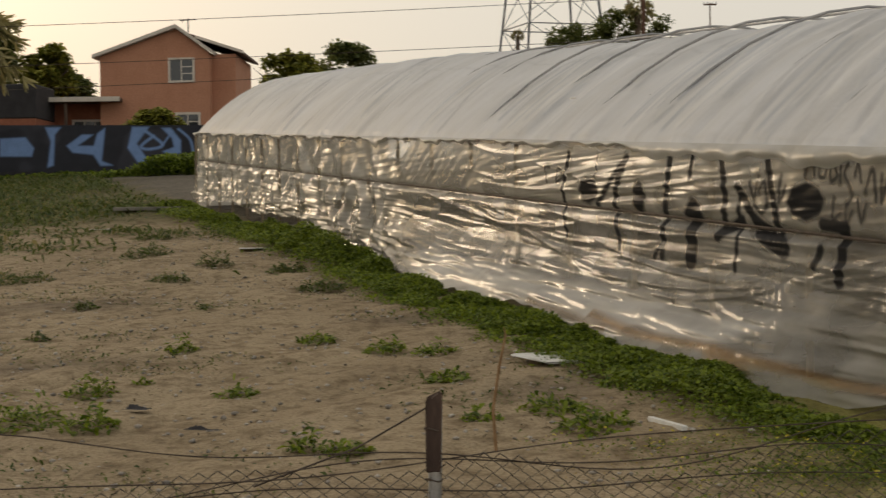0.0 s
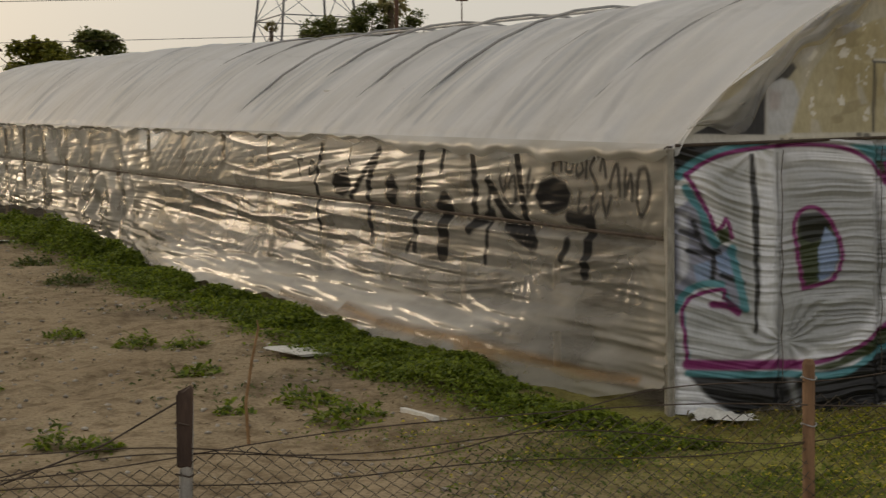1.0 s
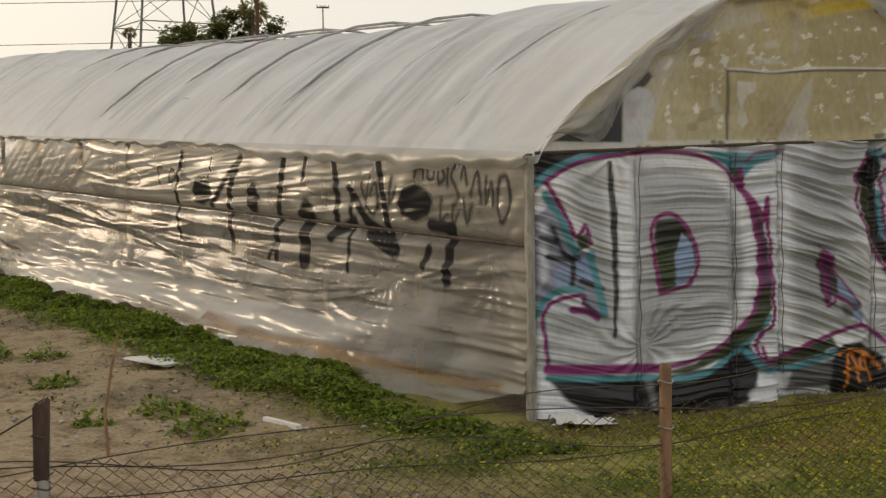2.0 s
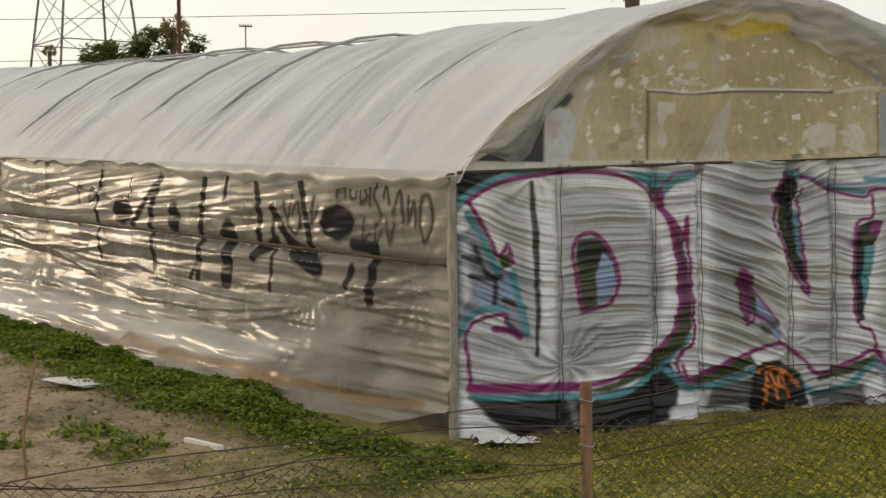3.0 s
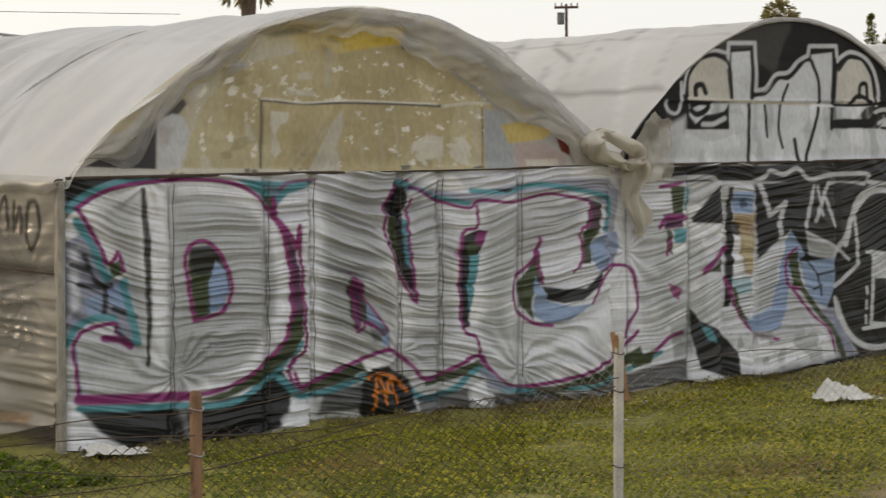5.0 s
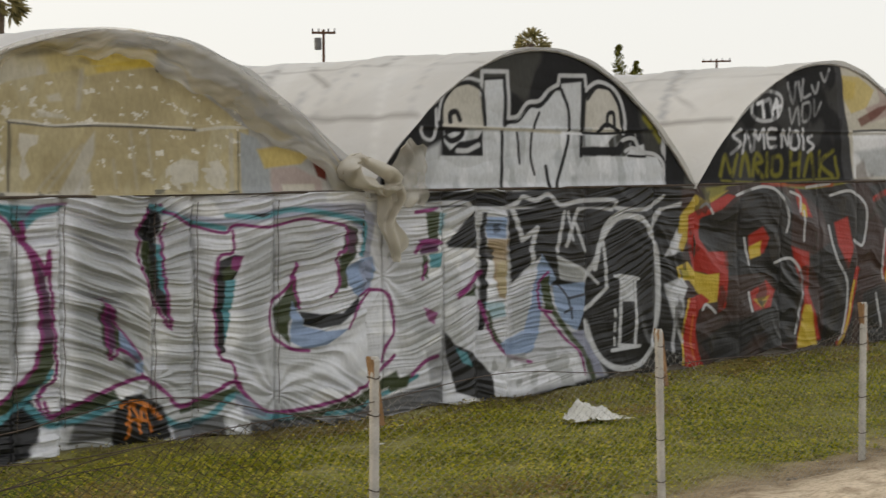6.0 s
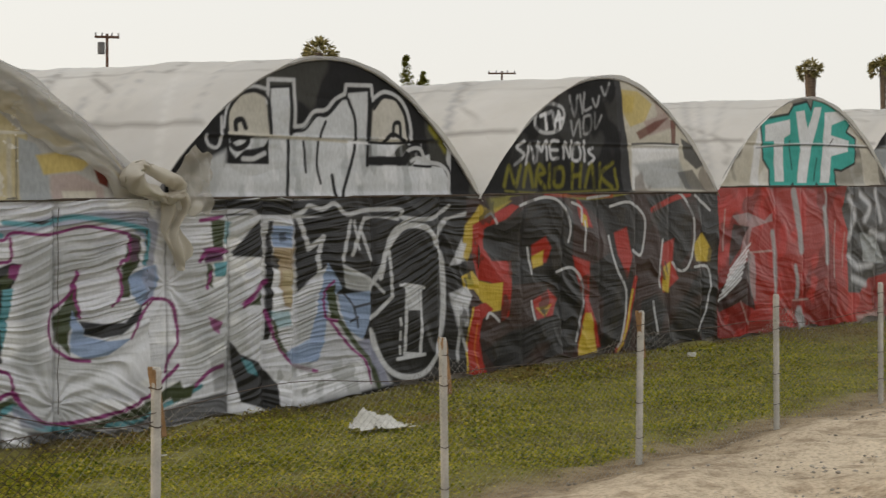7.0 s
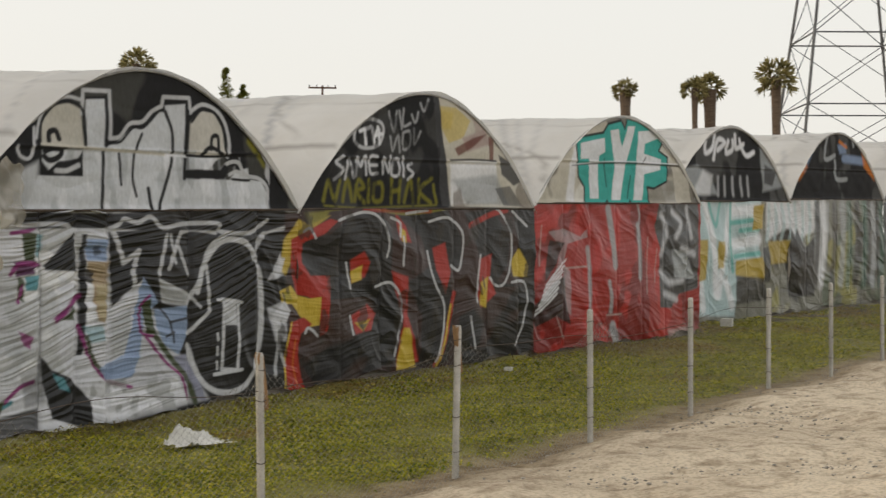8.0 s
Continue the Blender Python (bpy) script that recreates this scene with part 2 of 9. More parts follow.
def leaves(centres, sizes, rng, upright=0.5, aspect=0.5):
    """A small bent leaf at each centre: two quads, an island of their own each."""
    c = np.asarray(centres)
    k = len(c)
    az, tilt = rng.uniform(0, 2 * np.pi, k), rng.uniform(-0.2, 1.2, k) * upright + rng.normal(0, 0.25, k)
    d = np.stack([np.cos(az) * np.cos(tilt), np.sin(az) * np.cos(tilt), np.sin(tilt)], -1)
    s = np.cross(d, (0, 0, 1.0)) + rng.normal(0, 0.25, (k, 3))
    s /= np.linalg.norm(s, axis=1)[:, None] + 1e-9
    L = np.asarray(sizes)[:, None]
    droop = np.array((0, 0, -0.25)) * L
    a, b_ = c - s * L * aspect * 0.25, c + s * L * aspect * 0.25
    m1, m2 = c + d * L * 0.55 - s * L * aspect * 0.5, c + d * L * 0.55 + s * L * aspect * 0.5
    t1, t2 = c + d * L + droop - s * L * 0.06, c + d * L + droop + s * L * 0.06
    V = np.stack([a, b_, m2, m1, t2, t1], 1).reshape(-1, 3)
    i = np.arange(k)[:, None] * 6
    return V, np.concatenate([i + np.array([[0, 1, 2, 3]]), i + np.array([[3, 2, 4, 5]])])


def smooth_step(x, a, b):
    t = np.clip((x - a) / (b - a), 0, 1)
    return t * t * (3 - 2 * t)


class Paint:
    """Spray paint, ground tones and film shading on a surface with coordinates u (along) and v (up)."""

    def __init__(self, u, v, base):
        self.u, self.v = u.ravel(), v.ravel()
        self.c = np.tile(np.array((*base, 1.0)), (self.u.size, 1))

    def lay(self, cover, colour):
        cover = np.clip(cover, 0, 1)[:, None]
        self.c[:, :3] = self.c[:, :3] * (1 - cover) + np.array(colour) * cover

    def near(self, pts, reach):
        p = np.array(pts)
        return np.where((self.u > p[:, 0].min() - reach) & (self.u < p[:, 0].max() + reach) & (self.v > p[:, 1].min() - reach) & (self.v < p[:, 1].max() + reach))[0]

    def gap(self, idx, pts, closed):
        u, v = self.u[idx], self.v[idx]
        best, inside = np.full(len(idx), 9.0), np.zeros(len(idx), bool)
        q = list(pts) + ([pts[0]] if closed else [])
        for (x0, y0), (x1, y1) in zip(q, q[1:]):
            dx, dy = x1 - x0, y1 - y0
            t = np.clip(((u - x0) * dx + (v - y0) * dy) / (dx * dx + dy * dy + 1e-12), 0, 1)
            best = np.minimum(best, np.hypot(u - x0 - t * dx, v - y0 - t * dy))
            if closed:
                cross = ((y0 > v) != (y1 > v)) & (u < dx * (v - y0) / (dy if dy else 1e-9) + x0)
                inside ^= cross
        return best, inside

    def put(self, idx, cover, colour):
        full = np.zeros(self.u.size)
        full[idx] = cover
        self.lay(full, colour)

    def fill(self, colour, pts, soft=0.03, strength=1.0):
        idx = self.near(pts, soft * 2)
        d, ins = self.gap(idx, pts, True)
        d = np.where(ins, -d, d)
        self.put(idx, strength * (1 - smooth_step(d, -soft, soft)), colour)

    def line(self, colour, pts, width=0.05, soft=0.02, strength=1.0, curve=True):
        p = [Vector((x, y)) for x, y in pts]
        if curve and len(p) > 2:
            q = []
            for i in range(len(p) - 1):
                a, b_, c_, d_ = p[max(i - 1, 0)], p[i], p[i + 1], p[min(i + 2, len(p) - 1)]
                for t in (0, 0.25, 0.5, 0.75):
                    q.append(0.5 * ((2 * b_) + (c_ - a) * t + (2 * a - 5 * b_ + 4 * c_ - d_) * t * t + (3 * b_ - a - 3 * c_ + d_) * t ** 3))
            p = q + [p[-1]]
        pts = [tuple(x) for x in p]
        idx = self.near(pts, width + soft)
        d, _ = self.gap(idx, pts, False)
        self.put(idx, strength * (1 - smooth_step(d, width / 2 - soft, width / 2 + soft)), colour)

    def blotch(self, colour, scale, level, seed, strength=1.0, su=1.0, sv=1.0, box_=None):
        """Patches of worn or sprayed-over paint, and of painted crease shading."""
        rng = np.random.default_rng(seed)
        f = np.zeros(self.u.size)
        for o in range(4):
            ph, k = rng.uniform(0, 6.28, 6), scale * 1.9 ** o
            a = rng.uniform(0, 6.28, 6)
            f += sum(np.sin(k * (su * self.u * math.cos(b_) + sv * self.v * math.sin(b_)) + p_) for b_, p_ in zip(a, ph)) / 1.5 ** o
        f /= f.std()
        cover = strength * smooth_step(f, level - 0.25, level + 0.25)
        if box_:
            cover = cover * ((self.u > box_[0]) & (self.u < box_[1]) & (self.v > box_[2]) & (self.v < box_[3]))
        self.lay(cover, colour)


def vnoise(u, v, seed, octaves=3):
    """Smooth value noise, about -1 to 1."""
    rng = np.random.default_rng(seed)
    total, amp = np.zeros_like(u), 1.0
    for _ in range(octaves):
        lat = rng.uniform(-1, 1, (256, 256))
        a, b_ = u + rng.uniform(0, 200), v + rng.uniform(0, 200)
        i, j = np.floor(a).astype(int), np.floor(b_).astype(int)
        f, g = a - i, b_ - j
        f, g = f * f * (3 - 2 * f), g * g * (3 - 2 * g)
        i, j = i % 255, j % 255
        total += amp * ((lat[i, j] * (1 - f) + lat[i + 1, j] * f) * (1 - g) + (lat[i, j + 1] * (1 - f) + lat[i + 1, j + 1] * f) * g)
        u, v, amp = u * 2, v * 2, amp * 0.5
    return total


def creases(u, v, seed):
    """Sharp-ridged folds."""
    return 1 - 2 * np.abs(vnoise(u, v, seed, 2))


def grid(nu, nv):
    i, j = np.meshgrid(np.arange(nu - 1), np.arange(nv - 1), indexing="ij")
    k = i * nv + j
    return np.stack([k, k + nv, k + nv + 1, k + 1], -1).reshape(-1, 4)


def ripple(u, v, seed, rows):
    """Sum of small waves: rows of wave number along u, wave number along v, height."""
    rng = np.random.default_rng(seed)
    f = np.zeros_like(u)
    for ku, kv, h in rows:
        for _ in range(4):
            a, b_ = ku * rng.uniform(0.6, 1.5), kv * rng.uniform(0.6, 1.5)
            f += h * 0.5 * np.sin(a * u + b_ * v * rng.choice((-1, 1)) + rng.uniform(0, 6.28) + 0.8 * np.sin(0.9 * u + 1.3 * v + rng.uniform(0, 6.28)))
    return f


# ---- ground: one sheet, rising gently to the far side and to the right ----
def ground_z(x, y):
    x, y = np.asarray(x, float), np.asarray(y, float)
    yy = 10 + np.logaddexp(0, (y - 10) * 2.0) / 2.0
    yy = np.minimum(yy, 78 + 4 * np.tanh((yy - 78) / 40)) if yy.ndim == 0 else np.where(yy > 78, 78 + 4 * np.tanh((yy - 78) / 40), yy)
    xx = 60 * np.tanh(x / 60)
    z = 0.035 * xx + 0.068 * yy - 0.981
    z = z - 0.15 * np.exp(-((y - 12.0) / 1.1) ** 2) * (1 - smooth_step(x, 10, 17)) * smooth_step(x, 2.2, 3.8)
    z = z + 0.02 * np.sin(x * 1.3 + y * 0.7) * np.sin(y * 1.1 - x * 0.4) + 0.015 * np.sin(x * 3.1) * np.sin(y * 2.7)
    return z


def gz(x, y):
    return float(ground_z(x, y))


SIDE = Vector((-0.315, 0.949, 0))      # way of the ridges, away from the road
FRONT = 12.45                          # line of the gable ends
def fence_y(x):
    return 6.19 + 0.096 * x


def axis(fine0, fine1, step, far):
    a = np.arange(fine0, fine1, step)
    g = np.geomspace(step, far, 26)
    return np.concatenate([fine0 - np.cumsum(g)[::-1], a, fine1 + np.cumsum(g)])


gx, gy = axis(-16, 34, 0.14, 700), axis(3, 48, 0.14, 700)
X, Y = np.meshgrid(gx, gy, indexing="ij")
Z = ground_z(X, Y)
near_f = (np.abs(X) < 40) & (Y < 50)
pc_dark = ((-4.3, 17.0, 0.9, 0.45), (-5.4, 22.4, 1.2, 0.7), (-0.6, 19.5, 0.6, 0.5), (1.0, 14.3, 0.5, 0.5))
lump = ripple(X, Y, 5, [(2.2, 2.6, 0.022), (6, 5, 0.012), (11, 12, 0.006)])
Z = Z + np.where(near_f, lump, 0)
sandbank = smooth_step(fence_y(X) + 0.25 - Y, 0, 0.9) * smooth_step(X, 4, 8)
Z = Z + sandbank * (0.10 + 0.03 * np.sin(X * 1.9) * np.sin(Y * 1.7) + 0.03 * vnoise(X * 2.2, Y * 2.2, 7))
pc = Paint(X, Y, (0.35, 0.275, 0.175))
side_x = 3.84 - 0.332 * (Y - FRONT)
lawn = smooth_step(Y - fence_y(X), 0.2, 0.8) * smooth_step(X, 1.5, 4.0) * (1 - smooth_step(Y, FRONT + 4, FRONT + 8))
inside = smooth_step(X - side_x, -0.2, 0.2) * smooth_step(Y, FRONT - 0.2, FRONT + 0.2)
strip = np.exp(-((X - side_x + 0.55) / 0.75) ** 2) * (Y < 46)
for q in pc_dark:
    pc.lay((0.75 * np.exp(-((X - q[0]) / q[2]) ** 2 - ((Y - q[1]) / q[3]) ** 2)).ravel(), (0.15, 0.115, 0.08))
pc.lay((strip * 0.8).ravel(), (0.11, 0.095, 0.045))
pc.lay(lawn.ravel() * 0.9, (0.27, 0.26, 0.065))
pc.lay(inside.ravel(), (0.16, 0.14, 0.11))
pc.lay((smooth_step(Y + 0.5 * ripple(X, Y, 6, [(0.5, 0.4, 3.0)]), 34, 44) * (1 - inside)).ravel() * 0.85, (0.10, 0.095, 0.035))
pc.lay(sandbank.ravel(), (0.72, 0.61, 0.46))
pc.lay((smooth_step(Y, 80, 120) * np.ones_like(X)).ravel(), (0.12, 0.11, 0.07))
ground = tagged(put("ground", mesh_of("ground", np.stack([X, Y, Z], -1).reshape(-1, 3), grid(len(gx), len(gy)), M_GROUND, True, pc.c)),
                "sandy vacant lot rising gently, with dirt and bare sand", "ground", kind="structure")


# ---- greenhouses: seven tunnels side by side, gable ends on one oblique line ----
def base_z(x):
    return 0.035 * (x - 3.84)


def arch(x, xl, xr, rise):
    """Height of the roof film above the wall head across a tunnel."""
    c, h = (xl + xr) / 2, (xr - xl) / 2
    return rise * (1 - np.abs((x - c) / h) ** 2.0)




SEAMS = (3.84, 4.76, 5.62, 6.05, 6.92, 7.35, 8.22, 9.49, 10.26, 10.72, 11.14, 12.3, 13.4, 14.2)
# ties that gather the tarps: place, height, reach, creases round the turn, depth
PINCHES = ((4.82, 0.44, 0.50, 15, 0.022), (4.55, 2.05, 0.60, 11, 0.016), (9.50, 1.25, 0.75, 13, 0.022), (8.24, 0.20, 0.60, 13, 0.020), (6.95, 0.45, 0.40, 11, 0.016))
FOLD_SHADING = {11: ((5.4, 16, 0.2, 2.4), (2.7, 5, 0.1, 1.5), (9.4, 8, 0.2, 2.2), (13.5, 7, 0.2, 2.0), (18, 8, 0.3, 2.0)), 12: ((1.6, 7, 3.0, 5.6), (4.5, 6, 0.3, 3.0)), 13: ((2.0, 7, 0.3, 3.0), (5.0, 5, 0.3, 3.0)), 14: ((2.0, 6, 0.3, 3.0),)}


def tunnel(xl, xr, wall_h, rise, length, slope, y0, label, roof_tone, seed, lower, upper, clear_side=False):
    t = thing("greenhouse", label, "greenhouse", "greenhouses in a row", at=(xl, y0, base_z(xl)))
    ox, oy, oz = xl, y0, base_z(xl)
    # roof film, drawn over the hoops: slack between them
    nu, nv = (int(length / 0.05), 110) if seed == 11 else (int(length / 0.10), 80)
    s, w = np.meshgrid(np.linspace(-0.07 if seed == 11 else -0.055, length, nu), np.linspace(0, 1, nv), indexing="ij")
    x = xl - 0.04 + w * (xr - xl + 0.08)
    z = base_z(x) + wall_h + arch(np.clip(x, xl, xr), xl, xr, rise) * (1 - (0.125 * np.exp(-((s - 9.5) / 6.5) ** 2) if seed == 11 else 0)) + slope * s
    hoop = 1.83
    sag = 0.6 * np.abs(np.sin(np.pi * s / hoop)) ** 0.7
    rr = ripple(s, w * 6, seed, [(1.0, 0.5, 0.014), (3.5, 0.9, 0.012), (9, 1.6, 0.008)])
    z = z - 0.035 * sag * (1 - 0.5 * np.abs(2 * w - 1)) + rr * (1.0 if seed == 11 else 0.45)
    z = z + 0.020 * creases(s * 1.6 - w * 3.5, w * 2.0, seed + 1) * (1 if seed == 11 else 0.5)
    z = z + (0.012 * creases(s * 3.2 - w * 5.5, w * 1.2, seed + 21) + 0.006 * creases(s * 8 - w * 9.0, w * 1.6, seed + 22)) * (1 if seed == 11 else 0.7)
    edge = np.minimum(w, 1 - w) * (xr - xl)
    z = z - 0.06 * (edge < 0.06) + 0.015 * np.sin(9 * s + seed) * (edge < 0.12)
    s = s - np.exp(-((s + 0.12) / 0.25) ** 2) * (0.03 * np.sin(w * 23 + seed) + 0.02 * np.sin(w * 61) + 0.03) * (1.0 if seed == 11 else 0.4)
    z = z + np.exp(-((s + 0.12) / 0.2) ** 2) * 0.012 * np.sin(w * 37 + seed) * (1.0 if seed == 11 else 0.3)
    P = np.stack([x + SIDE.x * s - ox, FRONT * 0 + y0 + SIDE.y * s - oy, z - oz], -1).reshape(-1, 3)
    pr = Paint(s, w * 6, roof_tone)
    pr.blotch((0.60, 0.60, 0.60), 0.7, 0.9, seed, 0.35, su=2.5, sv=0.6)
    pr.blotch((0.86, 0.85, 0.82), 1.1, 1.1, seed + 9, 0.35, su=1.5, sv=0.7)
    # film overlaps, fold shade and highlights painted in: long slanting grey and white streaks
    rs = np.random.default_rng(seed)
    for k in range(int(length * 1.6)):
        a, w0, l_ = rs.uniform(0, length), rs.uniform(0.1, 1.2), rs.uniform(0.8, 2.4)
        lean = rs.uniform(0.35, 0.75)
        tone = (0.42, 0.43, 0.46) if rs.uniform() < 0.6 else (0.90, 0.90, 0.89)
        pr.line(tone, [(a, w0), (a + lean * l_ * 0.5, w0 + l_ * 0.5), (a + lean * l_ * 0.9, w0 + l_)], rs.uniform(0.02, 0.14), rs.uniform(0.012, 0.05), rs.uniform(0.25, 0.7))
    # fold shade and glints painted where the film is dragged towards the eave
    for q, count, w_lo, w_hi in FOLD_SHADING.get(seed, ()):
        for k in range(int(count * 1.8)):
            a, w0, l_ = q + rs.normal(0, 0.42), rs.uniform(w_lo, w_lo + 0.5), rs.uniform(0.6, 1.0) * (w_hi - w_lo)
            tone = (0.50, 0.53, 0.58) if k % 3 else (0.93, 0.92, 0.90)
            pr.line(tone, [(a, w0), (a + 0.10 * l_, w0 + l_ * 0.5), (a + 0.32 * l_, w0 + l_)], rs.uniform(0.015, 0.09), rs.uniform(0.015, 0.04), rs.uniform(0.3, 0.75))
    # hoop shade painted as dark bands, with one dark line lengthwise
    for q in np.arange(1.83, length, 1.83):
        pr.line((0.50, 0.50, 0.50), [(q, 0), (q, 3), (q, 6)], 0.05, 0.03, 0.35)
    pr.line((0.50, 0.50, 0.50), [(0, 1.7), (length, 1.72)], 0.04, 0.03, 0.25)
    # crease shade painted as dark slanting lines
    for k in range(26 if seed > 11 else 0):
        a, w0, l_ = rs.uniform(0, 9), rs.uniform(0.1, 3.5), rs.uniform(0.5, 1.8)
        pr.line((0.36, 0.34, 0.32), [(a, w0), (a + rs.uniform(0.2, 0.7) * l_, w0 + 0.5 * l_), (a + rs.uniform(0.5, 1.3) * l_, w0 + l_)], rs.uniform(0.03, 0.07), 0.025, rs.uniform(0.5, 0.9))
    # purlin shadows painted along the film
    for h0 in (0.9, 2.0) if seed > 11 else ():
        pr.line((0.36, 0.34, 0.32), [(0, h0), (3, h0 + 0.03), (8, h0 - 0.03), (16, h0)], 0.05, 0.025, 0.8)
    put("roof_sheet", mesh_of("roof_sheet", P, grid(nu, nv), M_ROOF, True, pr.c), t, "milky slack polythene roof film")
    # hoops and purlins of the frame
    k = 0
    while k * hoop < min(length, 24):
        bm = bmesh.new()
        a = np.linspace(xl + 0.06, xr - 0.06, 13)
        d = SIDE * (k * hoop + 0.12)
        tube(bm, [(q - ox + d.x, d.y, base_z(q) + wall_h + float(arch(q, xl, xr, rise)) - 0.06 + slope * k * hoop - oz) for q in a], 0.017, 5)
        part("hoop", bm, M_GALV, t)
        k += 1
    for f in (0.12, 0.5):
        q = xl + f * (xr - xl)
        bm = bmesh.new()
        z0 = base_z(q) + wall_h + float(arch(q, xl, xr, rise)) - 0.10 - oz
        tube(bm, [(q - ox, 0.1, z0), (q - ox + SIDE.x * length, SIDE.y * length, z0 + slope * length)], 0.017, 5)
        part("purlin", bm, M_GALV, t)
    # lower end wall: tarp laced to posts, rippled between them
    nu, nv = int((xr - xl) / 0.0155), 330 if seed < 14 else 200
    x, v = np.meshgrid(np.linspace(xl, xr, nu), np.linspace(0, 1, nv), indexing="ij")
    foot = -0.16 * (1 - smooth_step(x, 9, 16))
    vv = foot + v * (wall_h - foot)
    lift = 0.02 + 0.03 * np.sin(2.1 * x + seed) + 0.03 * np.sin(7 * x)
    zz = base_z(x) + np.maximum(vv, foot + np.maximum(lift, 0.0) * (1 - v))
    seams = np.array([q for q in SEAMS if xl - 0.3 < q < xr + 0.3] if seed < 13 else np.arange(xl, xr + 0.7, 0.78))
    k = np.clip(np.searchsorted(seams, x) - 1, 0, len(seams) - 2)
    left, right = seams[k], seams[k + 1]
    ph = np.clip((x - left) / (right - left), 0, 1)
    bay = k + 0.0
    lace = np.exp(-(np.minimum(x - left, right - x) / 0.035) ** 2)
    # taut creases run across each bay at its own slant and gather towards the seams
    slant = 0.16 * np.sin(bay * 2.3 + seed) + 0.35 * vnoise(x * 0.6, vv * 1.0, seed + 2, 1)
    vs = vv - slant * (x - left) + 0.03 * np.sin(3 * x + 2 * bay)
    warp = 0.6 * vnoise(x * 1.1 + 9 * bay, vv * 1.3, seed + 6)
    slack = {11: 1.0, 12: 0.60, 13: 0.13, 14: 0.16}.get(seed, 0.15)
    fold = 0.028 * creases(x * 0.7 + bay * 7.3, vs * 5 + warp, seed + 3) + 0.035 * creases(x * 0.7 + bay * 3.1, vs * 12 + 1.5 * warp, seed + 7)
    fold = fold + 0.026 * creases(x * 0.9 + bay * 5.7, vs * 24 + 2 * warp, seed + 8)
    fold = fold * (0.45 + 0.55 * np.sin(np.pi * ph) ** 0.5) * (0.75 + 0.6 * vnoise(x * 0.8, vv * 0.8, seed + 9, 1))
    # creases fanning out from the ties
    for q, h0, reach, count, deep in PINCHES if seed < 13 else ():
        dist, turn_ = np.hypot(x - q, vv - h0), np.arctan2(vv - h0, x - q)
        fan = np.sin(count * turn_ + 2.2 * np.sin(2 * turn_ + q) + 6 * vnoise(x * 1.5, vv * 1.5, seed + 13, 2)) * (0.4 + 0.6 * np.sin(1.5 * turn_ + 2 * q) ** 2)
        near_ = np.exp(-(dist / reach) ** 2) * np.clip(dist / 0.12, 0, 1)
        fold = fold * (1 - 0.75 * np.exp(-(dist / reach) ** 2)) + deep * near_ * fan
    # only the silver part of the second tarp is slack
    fold = fold * slack * (1 - 0.6 * smooth_step(x, 11.2, 12.2))
    drape = vv * 0.8 + 0.55 * x + 0.4 * warp
    fold = fold + (0.020 * creases(drape * 1.3, x * 0.35, seed + 15) + 0.008 * creases(drape * 4.0, x * 0.8, seed + 16)) * smooth_step(x, 11.2, 12.2)
    pull = ripple(x, vv, seed + 4, [(2.0, 3.0, 0.010)])
    yy = y0 - 0.015 + slack * (0.035 * lace - 0.022 * np.sin(np.pi * ph)) - fold - pull - 0.02 * (1 - slack)
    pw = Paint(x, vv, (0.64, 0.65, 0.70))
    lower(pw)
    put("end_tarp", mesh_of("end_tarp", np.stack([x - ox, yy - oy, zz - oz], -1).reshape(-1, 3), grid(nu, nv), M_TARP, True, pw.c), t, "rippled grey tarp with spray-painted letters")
    # upper gable panel, cut to the arch
    nu, nv = int((xr - xl) / 0.016), 130
    x, v = np.meshgrid(np.linspace(xl + 0.03, xr - 0.03, nu), np.linspace(0, 1, nv), indexing="ij")
    top = arch(x, xl, xr, rise) - 0.035
    vv = v * np.maximum(top, 0.012)
    zz = base_z(x) + wall_h + vv
    yy = y0 - 0.03 - ripple(x, vv, seed + 5, [(1.5, 2.5, 0.012), (5, 7, 0.005), (13, 12, 0.002)]) - 0.02 * np.exp(-(vv / 0.04) ** 2)
    if seed == 11:
        ledge = 0.62 + 0.012 * np.sin(6 * x)
        yy = yy + 0.03 * smooth_step(vv, ledge - 0.006, ledge + 0.006) * smooth_step(x, 5.45, 5.6) - 0.012 * smooth_step(x, 5.56, 5.58) * (vv < ledge) + 0.005 * creases(x * 1.1, vv * 3, 77) + 0.002 * creases(x * 3, vv * 7, 78)
    else:
        yy = yy - 0.012 * np.exp(-((vv - 0.64) / 0.015) ** 2) + 0.006 * creases(x * 1.5, vv * 4, seed + 77) + 0.010 * np.exp(-((vv - 0.60) / 0.03) ** 2)
    pg = Paint(x, vv, (0.30, 0.27, 0.20))
    upper(pg)
    put("gable_panel", mesh_of("gable_panel", np.stack([x - ox, yy - oy, zz - oz], -1).reshape(-1, 3), grid(nu, nv), M_BOARD, True, pg.c), t, "sprayed and patched gable sheeting")
    # arch rim, head rail and end posts
    bm = bmesh.new()
    a = np.linspace(xl, xr, 25)
    tube(bm, [(q - ox, -0.035, base_z(q) + wall_h + float(arch(q, xl, xr, rise)) - 0.035 - oz) for q in a], 0.013, 6)
    part("arch_rim", bm, M_WHITE if seed == 11 else M_GALV, t)
    bm = bmesh.new()
    tube(bm, [(0.02, -0.05, wall_h), (xr - xl - 0.02, -0.05, base_z(xr) + wall_h - oz)], 0.014, 6)
    part("head_rail", bm, M_WIRE, t)
    for q in np.arange(xl + 0.05, xr - 0.2, 0.62 * 2):
        bm = bmesh.new()
